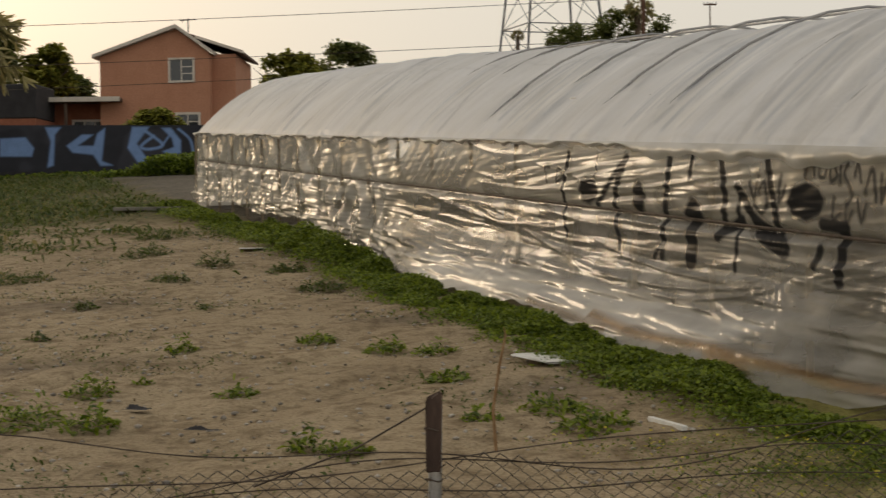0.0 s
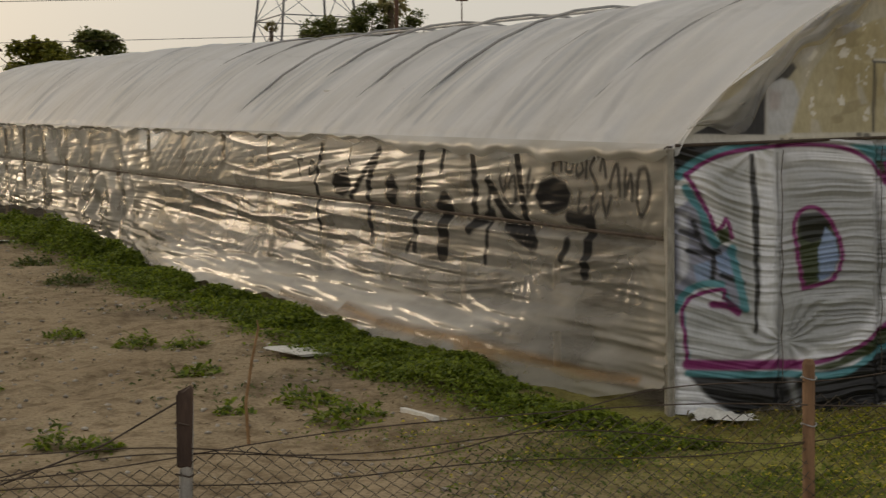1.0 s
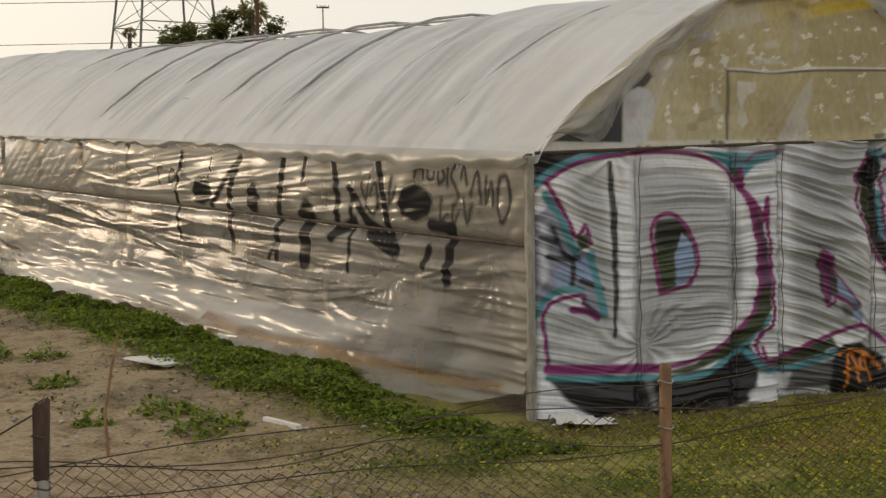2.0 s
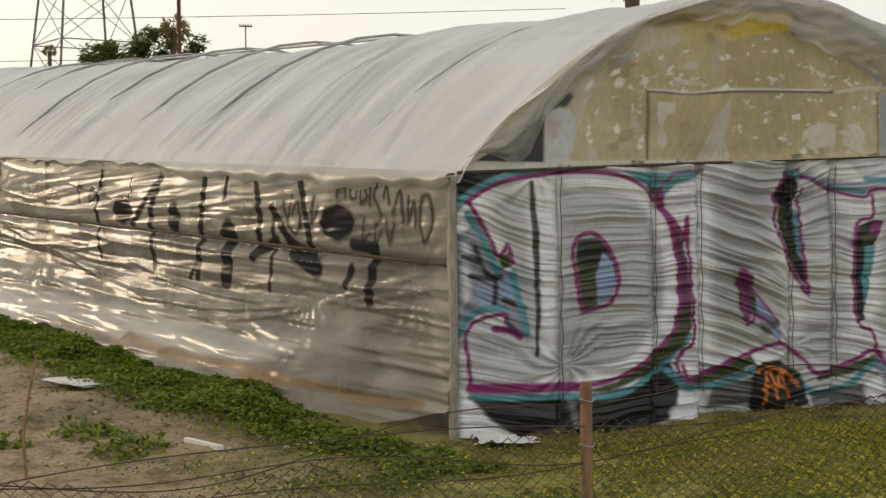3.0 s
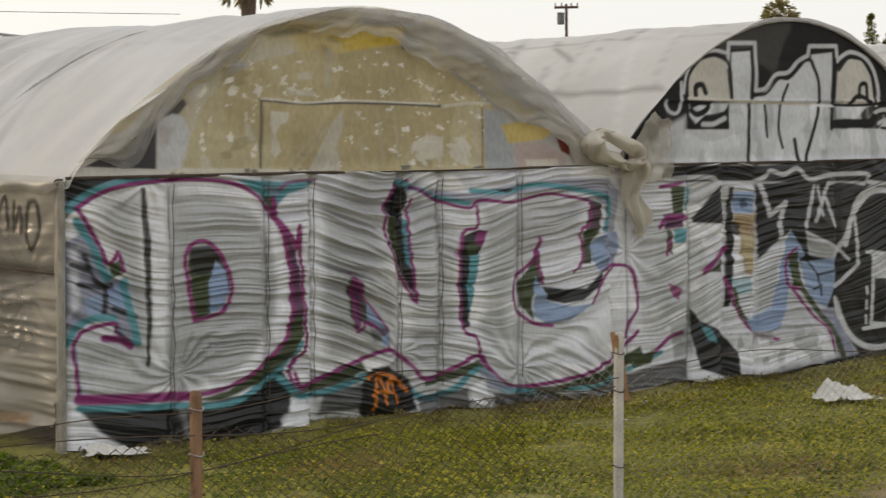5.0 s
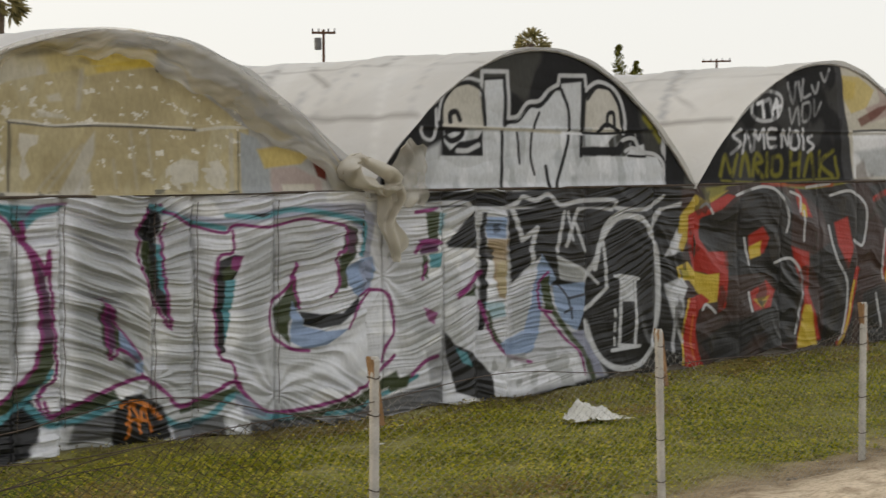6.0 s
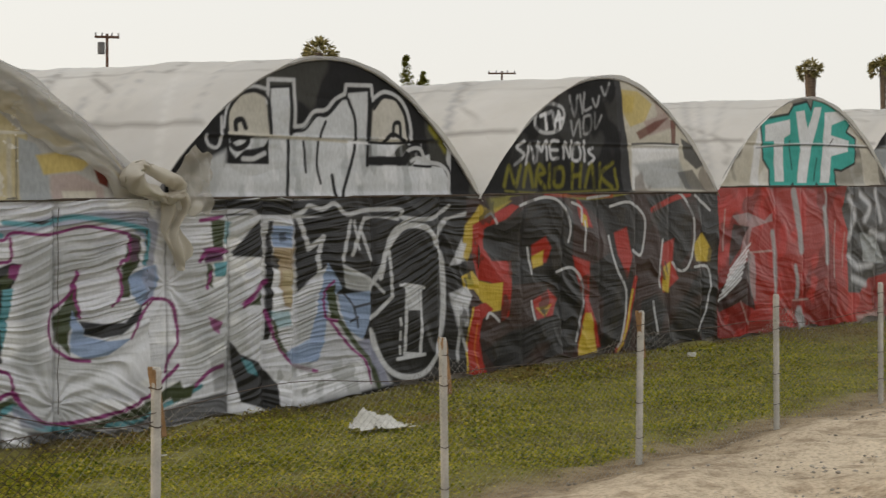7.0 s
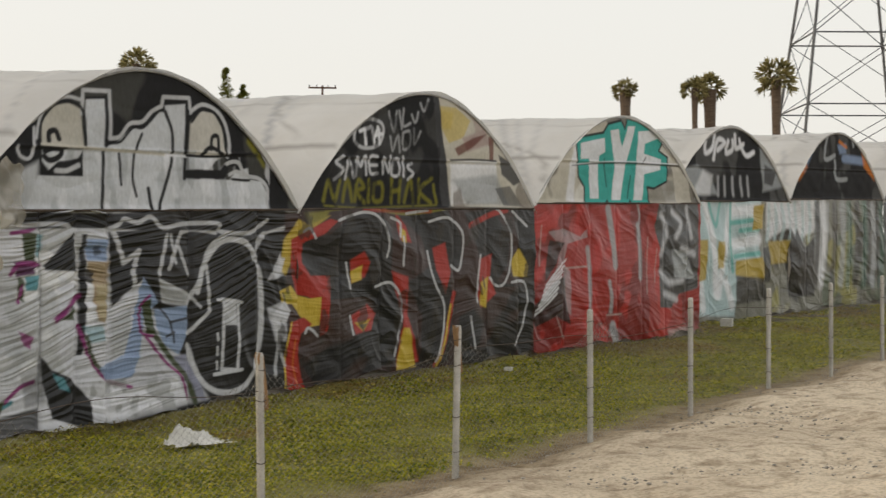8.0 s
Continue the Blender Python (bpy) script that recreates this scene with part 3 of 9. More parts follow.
        box(bm, q - ox - 0.03, 0.05, base_z(q) - oz - 0.1, q - ox + 0.03, 0.11, base_z(q) - oz + wall_h, 0.005)
        part("end_post", bm, M_WOOD, t)
    a = np.linspace(xl, xr, 6)
    for q0, q1 in zip(a, a[1:]):
        bm = bmesh.new()
        z0 = gz((q0 + q1) / 2, y0) - 0.15 - oz
        box(bm, q0 - ox + 0.004, 0.045, z0, q1 - ox - 0.004, 0.085, base_z((q0 + q1) / 2) - oz + 0.14, 0.006)
        part("base_board", bm, M_CONC, t)
    return t


# ---- spray paint on the end walls ----
SIL, SHADE, BLK, WHT, PALE = (0.60, 0.61, 0.66), (0.16, 0.165, 0.175), (0.020, 0.020, 0.022), (0.79, 0.80, 0.85), (0.54, 0.55, 0.58)
MAG, PUR, TEAL, LAV, LAVD = (0.22, 0.03, 0.15), (0.10, 0.035, 0.09), (0.10, 0.28, 0.33), (0.25, 0.33, 0.50), (0.26, 0.27, 0.36)
GREY, BUB = (0.35, 0.36, 0.37), (0.60, 0.62, 0.66)
GRN, ORG, OLV, OLVY, DRK = (0.055, 0.07, 0.035), (0.62, 0.20, 0.03), (0.47, 0.405, 0.245), (0.27, 0.25, 0.03), (0.065, 0.065, 0.07)
YEL, YELP, GRY, PINK, DRED = (0.55, 0.40, 0.05), (0.58, 0.48, 0.22), (0.34, 0.36, 0.38), (0.42, 0.33, 0.31), (0.14, 0.035, 0.025)
CRM, CRMD, TANP, RED, REDB = (0.58, 0.55, 0.48), (0.46, 0.43, 0.37), (0.38, 0.29, 0.18), (0.36, 0.028, 0.02), (0.33, 0.028, 0.025)
REDK, TEALB, TEALD, PBLU, OCH = (0.045, 0.025, 0.024), (0.07, 0.40, 0.36), (0.06, 0.13, 0.10), (0.42, 0.55, 0.58), (0.42, 0.30, 0.03)


def lower_silver(p):
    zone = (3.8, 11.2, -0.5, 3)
    # crease shade and highlights painted in as dark and light patches
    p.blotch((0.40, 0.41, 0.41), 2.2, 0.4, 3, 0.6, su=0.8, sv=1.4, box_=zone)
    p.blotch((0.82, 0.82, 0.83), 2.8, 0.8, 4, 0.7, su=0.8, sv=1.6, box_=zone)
    p.fill(GREY, [(4.77, 1.92), (5.24, 1.98), (5.55, 1.80), (5.73, 1.50), (5.76, 0.96), (5.54, 0.53), (5.22, 0.36), (4.81, 0.34), (4.79, 0.92), (4.78, 1.40)], 0.1, 0.75)
    p.fill(GREY, [(4.12, 1.85), (4.47, 1.95), (4.49, 1.55), (4.51, 0.94), (4.46, 0.61), (4.01, 0.55), (4.01, 0.78), (4.36, 0.66), (4.46, 0.75), (4.31, 1.37)], 0.08, 0.8)
    p.fill(GREY, [(6.17, 1.86), (6.76, 1.94), (6.76, 1.34), (6.90, 0.77), (6.75, 0.48), (6.20, 0.43)], 0.09, 0.7)
    p.fill(GREY, [(7.04, 1.83), (7.31, 1.77), (7.52, 1.51), (7.51, 0.63), (7.27, 0.28), (7.04, 0.46)], 0.08, 0.6)
    p.fill(GREY, [(7.82, 1.71), (8.92, 1.70), (8.89, 1.46), (8.52, 1.42), (8.14, 1.11), (8.07, 0.59), (8.26, 0.25), (7.82, 0.50)], 0.09, 0.7)
    p.fill(GREY, [(9.57, 1.60), (9.97, 1.58), (10.00, 1.01), (10.18, 0.66), (9.68, 0.47), (9.64, 1.03)], 0.08, 0.55)
    p.line(WHT, [(8.07, 0.37), (8.52, 0.34), (9.05, 0.51), (9.43, 0.82)], 0.22, 0.1, 0.6)
    p.line(WHT, [(6.07, 1.96), (6.08, 1.22), (6.06, 0.54)], 0.16, 0.06, 0.7)
    p.line(WHT, [(5.05, 1.98), (5.47, 1.85), (5.68, 1.55), (5.77, 1.15), (5.70, 0.77), (5.43, 0.44), (5.01, 0.31)], 0.1, 0.045, 0.8)
    p.line(WHT, [(4.70, 1.97), (4.67, 1.21), (4.65, 0.55)], 0.15, 0.05, 0.8)
    p.fill(BLK, [(3.97, 0.26), (4.50, 0.22), (5.01, 0.16), (5.46, 0.22), (5.75, 0.42), (5.85, 0.17), (5.80, -0.05), (5.43, -0.23), (4.80, -0.42), (4.20, -0.41), (3.96, 0.03)], 0.015)
    p.line(GREY, [(4.81, 0.30), (4.87, 0.05), (4.93, -0.19)], 0.06, 0.025, 0.5)
    p.fill(WHT, [(3.83, 0.37), (3.96, 0.21), (4.13, 0.02), (4.43, -0.19), (4.30, -0.42), (3.81, -0.37)], 0.022, 0.95)
    p.fill(WHT, [(5.75, -0.04), (5.86, 0.11), (6.13, -0.02), (6.07, -0.22), (5.69, -0.26)], 0.025, 0.85)
    p.fill(BLK, [(3.86, 2.08), (4.32, 2.09), (4.12, 2.01), (3.97, 1.92), (3.87, 1.77)], 0.016)
    p.fill(LAVD, [(3.86, 1.58), (3.99, 1.64), (4.13, 1.47), (4.22, 1.26), (4.35, 1.25), (4.48, 0.72), (4.32, 0.75), (4.25, 0.92), (4.02, 0.96), (3.87, 0.79), (3.84, 1.16)], 0.018, 0.95)
    p.fill(WHT, [(3.90, 1.53), (3.97, 1.53), (3.97, 1.06), (3.90, 0.97)], 0.03, 0.6)
    p.fill(LAV, [(4.01, 1.11), (4.15, 1.14), (4.16, 1.00), (4.04, 0.97)], 0.014)
    p.fill(LAV, [(4.20, 1.17), (4.32, 1.21), (4.35, 1.02), (4.24, 1.00)], 0.014)
    p.line(BLK, [(4.02, 1.46), (4.12, 1.24), (4.25, 1.21)], 0.045, 0.012, 0.9)
    p.line(BLK, [(4.19, 1.21), (4.17, 0.96)], 0.045, 0.012, 0.9)
    p.line(BLK, [(3.97, 1.23), (4.19, 1.19)], 0.045, 0.012, 0.9)
    p.line(BLK, [(3.92, 1.39), (4.04, 1.34)], 0.045, 0.012, 0.9)
    p.line(BLK, [(4.25, 1.02), (4.43, 0.94)], 0.045, 0.012, 0.9)
    p.line(TEAL, [(3.90, 1.85), (4.10, 1.97), (4.37, 2.05), (4.62, 2.07)], 0.085, 0.016)
    p.line(TEAL, [(3.95, 1.74), (4.07, 1.57), (4.15, 1.38), (4.22, 1.27)], 0.07, 0.014)
    p.line(TEAL, [(4.35, 1.23), (4.39, 0.99), (4.45, 0.75)], 0.07, 0.014)
    p.line(TEAL, [(4.27, 0.88), (4.33, 0.77), (4.46, 0.72)], 0.05, 0.012)
    p.line(TEAL, [(3.87, 0.75), (3.95, 0.88), (4.09, 0.95), (4.25, 0.94)], 0.06, 0.014)
    p.line(TEAL, [(3.93, 0.73), (3.95, 0.50), (3.98, 0.28)], 0.03, 0.01)
    p.line(TEAL, [(3.96, 0.23), (4.40, 0.19), (4.86, 0.17), (5.20, 0.14), (5.46, 0.23), (5.73, 0.40), (5.93, 0.61)], 0.055, 0.012)
    p.fill(TEAL, [(5.34, 2.05), (5.76, 2.02), (6.09, 2.03), (6.04, 1.97), (5.82, 1.91), (5.67, 1.78), (5.55, 1.92)], 0.016)
    p.fill(LAVD, [(5.60, 1.99), (5.82, 1.98), (5.71, 1.89)], 0.02, 0.6)
    p.fill(GRN, [(5.59, 1.92), (5.68, 1.88), (5.76, 1.64), (5.89, 1.42), (5.95, 1.05), (5.96, 0.70), (5.82, 0.47), (5.54, 0.29), (5.17, 0.19), (4.91, 0.20), (5.27, 0.26), (5.59, 0.44), (5.78, 0.66), (5.84, 0.95), (5.82, 1.30), (5.75, 1.59)], 0.012)
    p.fill(PUR, [(5.66, 1.89), (5.76, 1.67), (5.90, 1.42), (5.95, 1.05), (5.95, 0.85), (5.85, 0.85), (5.82, 1.30), (5.75, 1.59)], 0.016, 0.85)
    p.line(MAG, [(3.95, 1.85), (4.22, 1.99), (4.52, 2.04), (4.93, 2.06), (5.29, 2.02), (5.55, 1.89), (5.73, 1.64), (5.82, 1.35), (5.85, 1.00), (5.79, 0.69), (5.59, 0.46), (5.27, 0.29), (4.96, 0.24)], 0.038, 0.01)
    p.line(MAG, [(3.96, 0.30), (4.40, 0.27), (4.96, 0.24)], 0.085, 0.014)
    p.line(MAG, [(5.69, 1.88), (5.71, 1.72), (5.82, 1.57), (5.91, 1.44)], 0.04, 0.01)
    p.line(MAG, [(5.90, 1.44), (5.92, 1.63), (5.96, 1.14), (5.98, 0.70), (5.96, 0.55), (5.82, 0.39), (5.87, 0.22), (5.99, 0.21)], 0.038, 0.01)
    p.line(MAG, [(3.95, 1.85), (4.04, 1.71), (4.13, 1.57), (4.20, 1.39), (4.26, 1.42), (4.30, 1.47), (4.34, 1.32)], 0.04, 0.01)
    p.fill(GRN, [(4.21, 1.38), (4.31, 1.41), (4.33, 1.29), (4.25, 1.27)], 0.012)
    p.line(MAG, [(3.96, 0.31), (3.94, 0.55), (3.92, 0.73), (4.01, 0.85), (4.25, 0.90), (4.27, 0.83)], 0.034, 0.009)
    p.line(MAG, [(4.18, 0.78), (4.31, 0.76), (4.40, 0.70)], 0.06, 0.012)
    p.fill(PUR, [(4.25, 0.87), (4.40, 0.75), (4.31, 0.75)], 0.012)
    p.fill(GRN, [(4.92, 1.48), (5.13, 1.48), (5.26, 1.29), (5.27, 1.13), (5.20, 0.97), (4.96, 0.88), (4.90, 1.34)], 0.01)
    p.fill(BLK, [(4.91, 1.49), (5.10, 1.50), (5.19, 1.39), (5.13, 1.28), (5.02, 1.24), (4.93, 1.29)], 0.012, 0.85)
    p.fill(LAV, [(5.15, 1.37), (5.23, 1.28), (5.26, 1.12), (5.20, 0.97), (5.09, 0.92), (5.08, 1.19)], 0.01)
    p.line(MAG, [(4.95, 0.88), (4.90, 1.20), (4.88, 1.42), (4.97, 1.53), (5.09, 1.52), (5.22, 1.37), (5.29, 1.15), (5.23, 0.96), (5.10, 0.90), (4.95, 0.87)], 0.036, 0.009)
    p.fill(BLK, [(4.49, 2.00), (4.53, 2.00), (4.58, 1.55), (4.59, 1.03), (4.56, 0.51), (4.53, 0.53), (4.54, 1.12), (4.51, 1.55)], 0.01, 0.95)
    p.line(MAG, [(5.74, 1.95), (5.83, 2.01), (6.09, 2.03)], 0.03, 0.01, 0.7)
    p.fill(GRN, [(6.39, 1.16), (6.52, 1.11), (6.58, 0.90), (6.75, 0.68), (6.61, 0.70), (6.52, 0.77), (6.43, 0.71)], 0.012)
    p.fill(PUR, [(6.42, 1.18), (6.52, 1.10), (6.54, 0.77), (6.45, 0.70)], 0.012)
    p.fill(LAV, [(6.57, 0.94), (6.69, 0.79), (6.80, 0.62), (6.67, 0.69), (6.58, 0.78)], 0.01)
    p.line(MAG, [(6.43, 1.18), (6.46, 0.90), (6.48, 0.67), (6.58, 0.75), (6.75, 0.62), (6.81, 0.48)], 0.03, 0.009)
    p.line(MAG, [(6.45, 1.16), (6.58, 0.94), (6.80, 0.65)], 0.024, 0.008)
    p.fill(BLK, [(6.58, 0.69), (6.78, 0.68), (6.81, 0.55), (6.64, 0.57)], 0.02, 0.7)
    p.fill(LAV, [(6.71, 0.61), (6.80, 0.62), (6.82, 0.53), (6.74, 0.52)], 0.012)
    p.fill(BLK, [(6.80, 1.79), (6.88, 1.99), (7.02, 2.00), (6.97, 1.68), (7.00, 1.33), (7.10, 0.91), (6.96, 1.11), (6.85, 1.43)], 0.01)
    p.fill(GRN, [(6.81, 1.69), (6.91, 1.68), (6.95, 1.33), (6.92, 1.20), (6.85, 1.43)], 0.012)
    p.fill(TEAL, [(6.96, 1.66), (7.02, 1.64), (7.03, 1.27), (7.07, 1.11), (6.98, 1.28)], 0.008)
    p.line(MAG, [(7.00, 2.00), (6.87, 1.94), (6.79, 1.76), (6.81, 1.49), (6.93, 1.14), (7.10, 0.89), (7.05, 1.14), (7.02, 1.63), (7.03, 1.83)], 0.032, 0.009)
    p.fill(BLK, [(7.55, 1.46), (7.76, 1.53), (7.85, 1.51), (7.76, 1.32), (7.67, 1.03), (7.65, 0.64), (7.58, 0.62), (7.56, 1.04)], 0.01)
    p.fill(GRN, [(7.61, 1.38), (7.73, 1.45), (7.76, 1.37), (7.67, 1.24)], 0.01)
    p.fill(TEAL, [(7.66, 1.29), (7.77, 1.30), (7.72, 1.03), (7.65, 0.72), (7.63, 0.98)], 0.008)
    p.line(MAG, [(7.73, 1.75), (7.74, 1.55), (7.59, 1.50), (7.55, 1.14), (7.58, 0.63), (7.72, 0.53), (7.77, 0.35), (7.89, 0.18)], 0.032, 0.009)
    p.line(MAG, [(7.59, 1.50), (7.52, 1.30)], 0.05, 0.02, 0.5)
    p.fill(MAG, [(7.74, 1.51), (7.86, 1.51), (7.79, 1.37), (7.71, 1.40)], 0.012, 0.9)
    p.fill(LAVD, [(7.19, 1.93), (7.64, 1.86), (8.14, 1.94), (8.72, 1.98), (9.26, 1.97), (9.39, 1.83), (9.33, 1.44), (9.20, 1.44), (9.23, 1.69), (9.09, 1.81), (8.72, 1.89), (8.14, 1.83), (7.76, 1.76), (7.28, 1.82)], 0.016, 0.8)
    p.line(TEAL, [(6.93, 1.99), (7.28, 1.85), (7.65, 1.77)], 0.05, 0.012)
    p.line(TEAL, [(7.67, 1.89), (8.07, 1.87), (8.39, 1.93), (8.79, 1.88), (9.12, 1.82), (9.27, 1.75), (9.23, 1.47)], 0.05, 0.014)
    p.fill(BLK, [(7.89, 1.90), (8.20, 1.90), (8.07, 1.86)], 0.01)
    p.line(MAG, [(7.05, 1.94), (7.34, 1.81), (7.65, 1.73), (7.76, 1.80), (8.14, 1.77), (8.52, 1.84), (8.79, 1.80), (9.04, 1.76)], 0.03, 0.009)
    p.fill(GRN, [(9.04, 1.77), (9.18, 1.73), (9.16, 1.47), (9.07, 1.39), (9.03, 1.15), (8.93, 1.15), (8.97, 1.48)], 0.012)
    p.fill(PUR, [(9.06, 1.74), (9.16, 1.69), (9.14, 1.50), (9.05, 1.48)], 0.02, 0.7)
    p.line(MAG, [(9.04, 1.76), (9.03, 1.53), (8.93, 1.48), (8.95, 1.23), (8.84, 1.08)], 0.034, 0.009)
    p.fill(LAV, [(9.05, 1.35), (9.20, 1.43), (9.36, 1.45), (9.40, 1.31), (9.33, 1.15), (9.18, 1.05), (9.04, 1.19)], 0.012)
    p.fill(LAVD, [(9.20, 1.39), (9.36, 1.43), (9.34, 1.16), (9.23, 1.11)], 0.02, 0.6)
    p.fill(GRN, [(8.43, 1.34), (8.47, 1.23), (8.49, 1.01), (8.36, 0.86), (8.38, 0.64), (8.24, 0.79), (8.21, 1.00), (8.33, 1.13)], 0.012)
    p.fill(BLK, [(8.49, 0.96), (8.72, 0.92), (8.99, 0.91), (9.20, 1.07), (9.18, 0.95), (8.93, 0.80), (8.72, 0.78), (8.52, 0.83)], 0.012)
    p.fill(LAV, [(8.40, 1.06), (8.49, 0.94), (8.53, 0.82), (8.78, 0.75), (9.04, 0.76), (8.78, 0.62), (8.52, 0.60), (8.38, 0.68)], 0.01)
    p.line(MAG, [(8.49, 0.99), (8.44, 1.23), (8.46, 1.42), (8.38, 1.21), (8.22, 1.08), (8.16, 0.93), (8.21, 0.74), (8.39, 0.61), (8.58, 0.58)], 0.034, 0.009)
    p.line(MAG, [(9.20, 1.07), (9.33, 1.13), (9.16, 0.95), (9.04, 0.76)], 0.028, 0.009)
    p.fill(GRN, [(5.94, 0.20), (6.14, 0.29), (6.53, 0.40), (6.58, 0.32), (6.36, 0.24), (6.06, 0.17)], 0.014)
    p.fill(GRN, [(7.16, 0.19), (7.51, 0.25), (7.76, 0.32), (7.82, 0.25), (7.51, 0.16), (7.18, 0.12)], 0.014)
    p.fill(GRN, [(8.13, 0.01), (8.65, 0.00), (9.19, 0.11), (9.64, 0.30), (9.68, 0.21), (9.26, -0.00), (8.71, -0.07), (8.26, -0.08)], 0.016)
    p.line(MAG, [(5.87, 0.35), (5.93, 0.23), (6.20, 0.31), (6.53, 0.42), (6.82, 0.48), (7.04, 0.33), (7.18, 0.19), (7.51, 0.27), (7.76, 0.36), (7.88, 0.22), (8.13, 0.04), (8.65, 0.04), (9.12, 0.13), (9.45, 0.32), (9.61, 0.45)], 0.04, 0.011)
    p.line(TEAL, [(5.73, 0.32), (5.94, 0.15), (6.20, 0.17), (6.53, 0.26), (6.75, 0.28)], 0.065, 0.016)
    p.line(TEAL, [(6.92, 0.19), (7.18, 0.01), (7.51, 0.08), (7.76, 0.23), (8.01, 0.03), (8.39, -0.04)], 0.06, 0.016)
    p.line(TEAL, [(8.78, -0.04), (9.12, -0.04), (9.50, 0.08), (9.89, 0.22)], 0.05, 0.014)
    p.fill(LAVD, [(7.76, 0.25), (7.91, 0.18), (8.13, -0.01), (7.76, 0.06)], 0.02, 0.8)
    p.fill(BLK, [(6.06, 0.14), (6.53, 0.20), (6.58, -0.01), (6.09, -0.05)], 0.02, 0.8)
    p.fill(WHT, [(5.94, 0.11), (6.14, 0.13), (6.11, -0.06), (5.93, -0.08)], 0.025, 0.6)
    p.fill(BLK, [(6.53, 0.20), (6.64, 0.33), (6.81, 0.34), (7.01, 0.21), (7.10, -0.08), (6.58, -0.18), (6.50, 0.00)], 0.014)
    p.line(ORG, [(6.59, 0.24), (6.72, 0.28), (6.89, 0.22), (6.99, 0.10)], 0.03, 0.009)
    p.line(ORG, [(6.65, -0.04), (6.68, 0.19), (6.74, 0.23), (6.78, -0.00)], 0.03, 0.009)
    p.line(ORG, [(6.80, 0.10), (6.84, 0.22), (6.92, -0.01)], 0.03, 0.009)
    p.line(ORG, [(6.63, 0.09), (6.72, 0.12), (6.88, 0.09)], 0.026, 0.009)
    p.fill(WHT, [(7.66, 0.07), (7.82, 0.14), (7.85, -0.03), (7.71, -0.12)], 0.02, 0.9)
    p.fill(BLK, [(7.11, 0.03), (7.63, 0.07), (7.66, -0.12), (7.12, -0.16)], 0.02, 0.8)
    p.fill(BLK, [(7.91, -0.01), (8.91, -0.09), (9.68, 0.08), (10.26, 0.14), (10.26, -0.09), (8.91, -0.19), (7.94, -0.17)], 0.02, 0.85)
    p.line(MAG, [(9.33, 1.12), (9.52, 1.09), (9.59, 0.92), (9.61, 0.70), (9.52, 0.56), (9.47, 0.40)], 0.034, 0.01)
    p.fill(GRN, [(10.00, 1.90), (10.20, 1.86), (10.19, 1.58), (10.08, 1.52), (10.03, 1.70)], 0.016)
    p.fill(PUR, [(9.93, 1.59), (10.22, 1.59), (10.19, 1.46), (9.95, 1.44)], 0.016)
    p.fill(GRN, [(9.98, 1.44), (10.05, 1.42), (10.05, 1.18), (9.97, 1.24)], 0.014)
    p.fill(TEAL, [(10.07, 1.44), (10.26, 1.45), (10.23, 1.30), (10.07, 1.30)], 0.012)
    p.fill(TEAL, [(10.20, 1.86), (10.29, 1.85), (10.26, 1.62), (10.20, 1.63)], 0.012, 0.8)
    p.line(MAG, [(9.88, 1.87), (10.08, 1.89), (10.19, 1.92)], 0.04, 0.012)
    p.line(MAG, [(9.89, 1.47), (10.00, 1.57), (10.25, 1.55)], 0.05, 0.012)
    p.line(MAG, [(9.98, 1.19), (10.03, 1.35)], 0.035, 0.01)
    p.fill(MAG, [(9.98, 0.91), (10.18, 0.84), (10.13, 0.72), (10.04, 0.78)], 0.012, 0.9)
    p.line(MAG, [(9.82, 0.23), (10.00, 0.36), (10.17, 0.40)], 0.045, 0.014)
    p.fill(GRN, [(9.50, 0.17), (9.82, 0.26), (9.78, 0.12), (9.57, 0.09)], 0.016)
    p.fill(BLK, [(10.00, 0.50), (10.30, 0.59), (10.33, 0.19), (10.07, 0.15)], 0.03, 0.5)
    p.line(BLK, [(4.75, 2.0), (4.77, 1.2), (4.76, 0.15)], 0.016, 0.007, 0.6)
    p.line(BLK, [(5.61, 2.0), (5.63, 1.2), (5.62, 0.15)], 0.016, 0.007, 0.6)
    p.line(BLK, [(6.04, 2.0), (6.06, 1.2), (6.05, 0.15)], 0.016, 0.007, 0.6)
    p.line(BLK, [(6.91, 2.0), (6.93, 1.2), (6.92, 0.15)], 0.016, 0.007, 0.6)
    p.line(BLK, [(7.34, 2.0), (7.36, 1.2), (7.35, 0.15)], 0.016, 0.007, 0.6)
    p.line(BLK, [(8.21, 2.0), (8.23, 1.2), (8.22, 0.15)], 0.016, 0.007, 0.6)
    p.line(BLK, [(9.48, 2.0), (9.50, 1.2), (9.49, 0.15)], 0.016, 0.007, 0.6)
    p.line(BLK, [(10.25, 2.0), (10.27, 1.2), (10.26, 0.15)], 0.016, 0.007, 0.6)


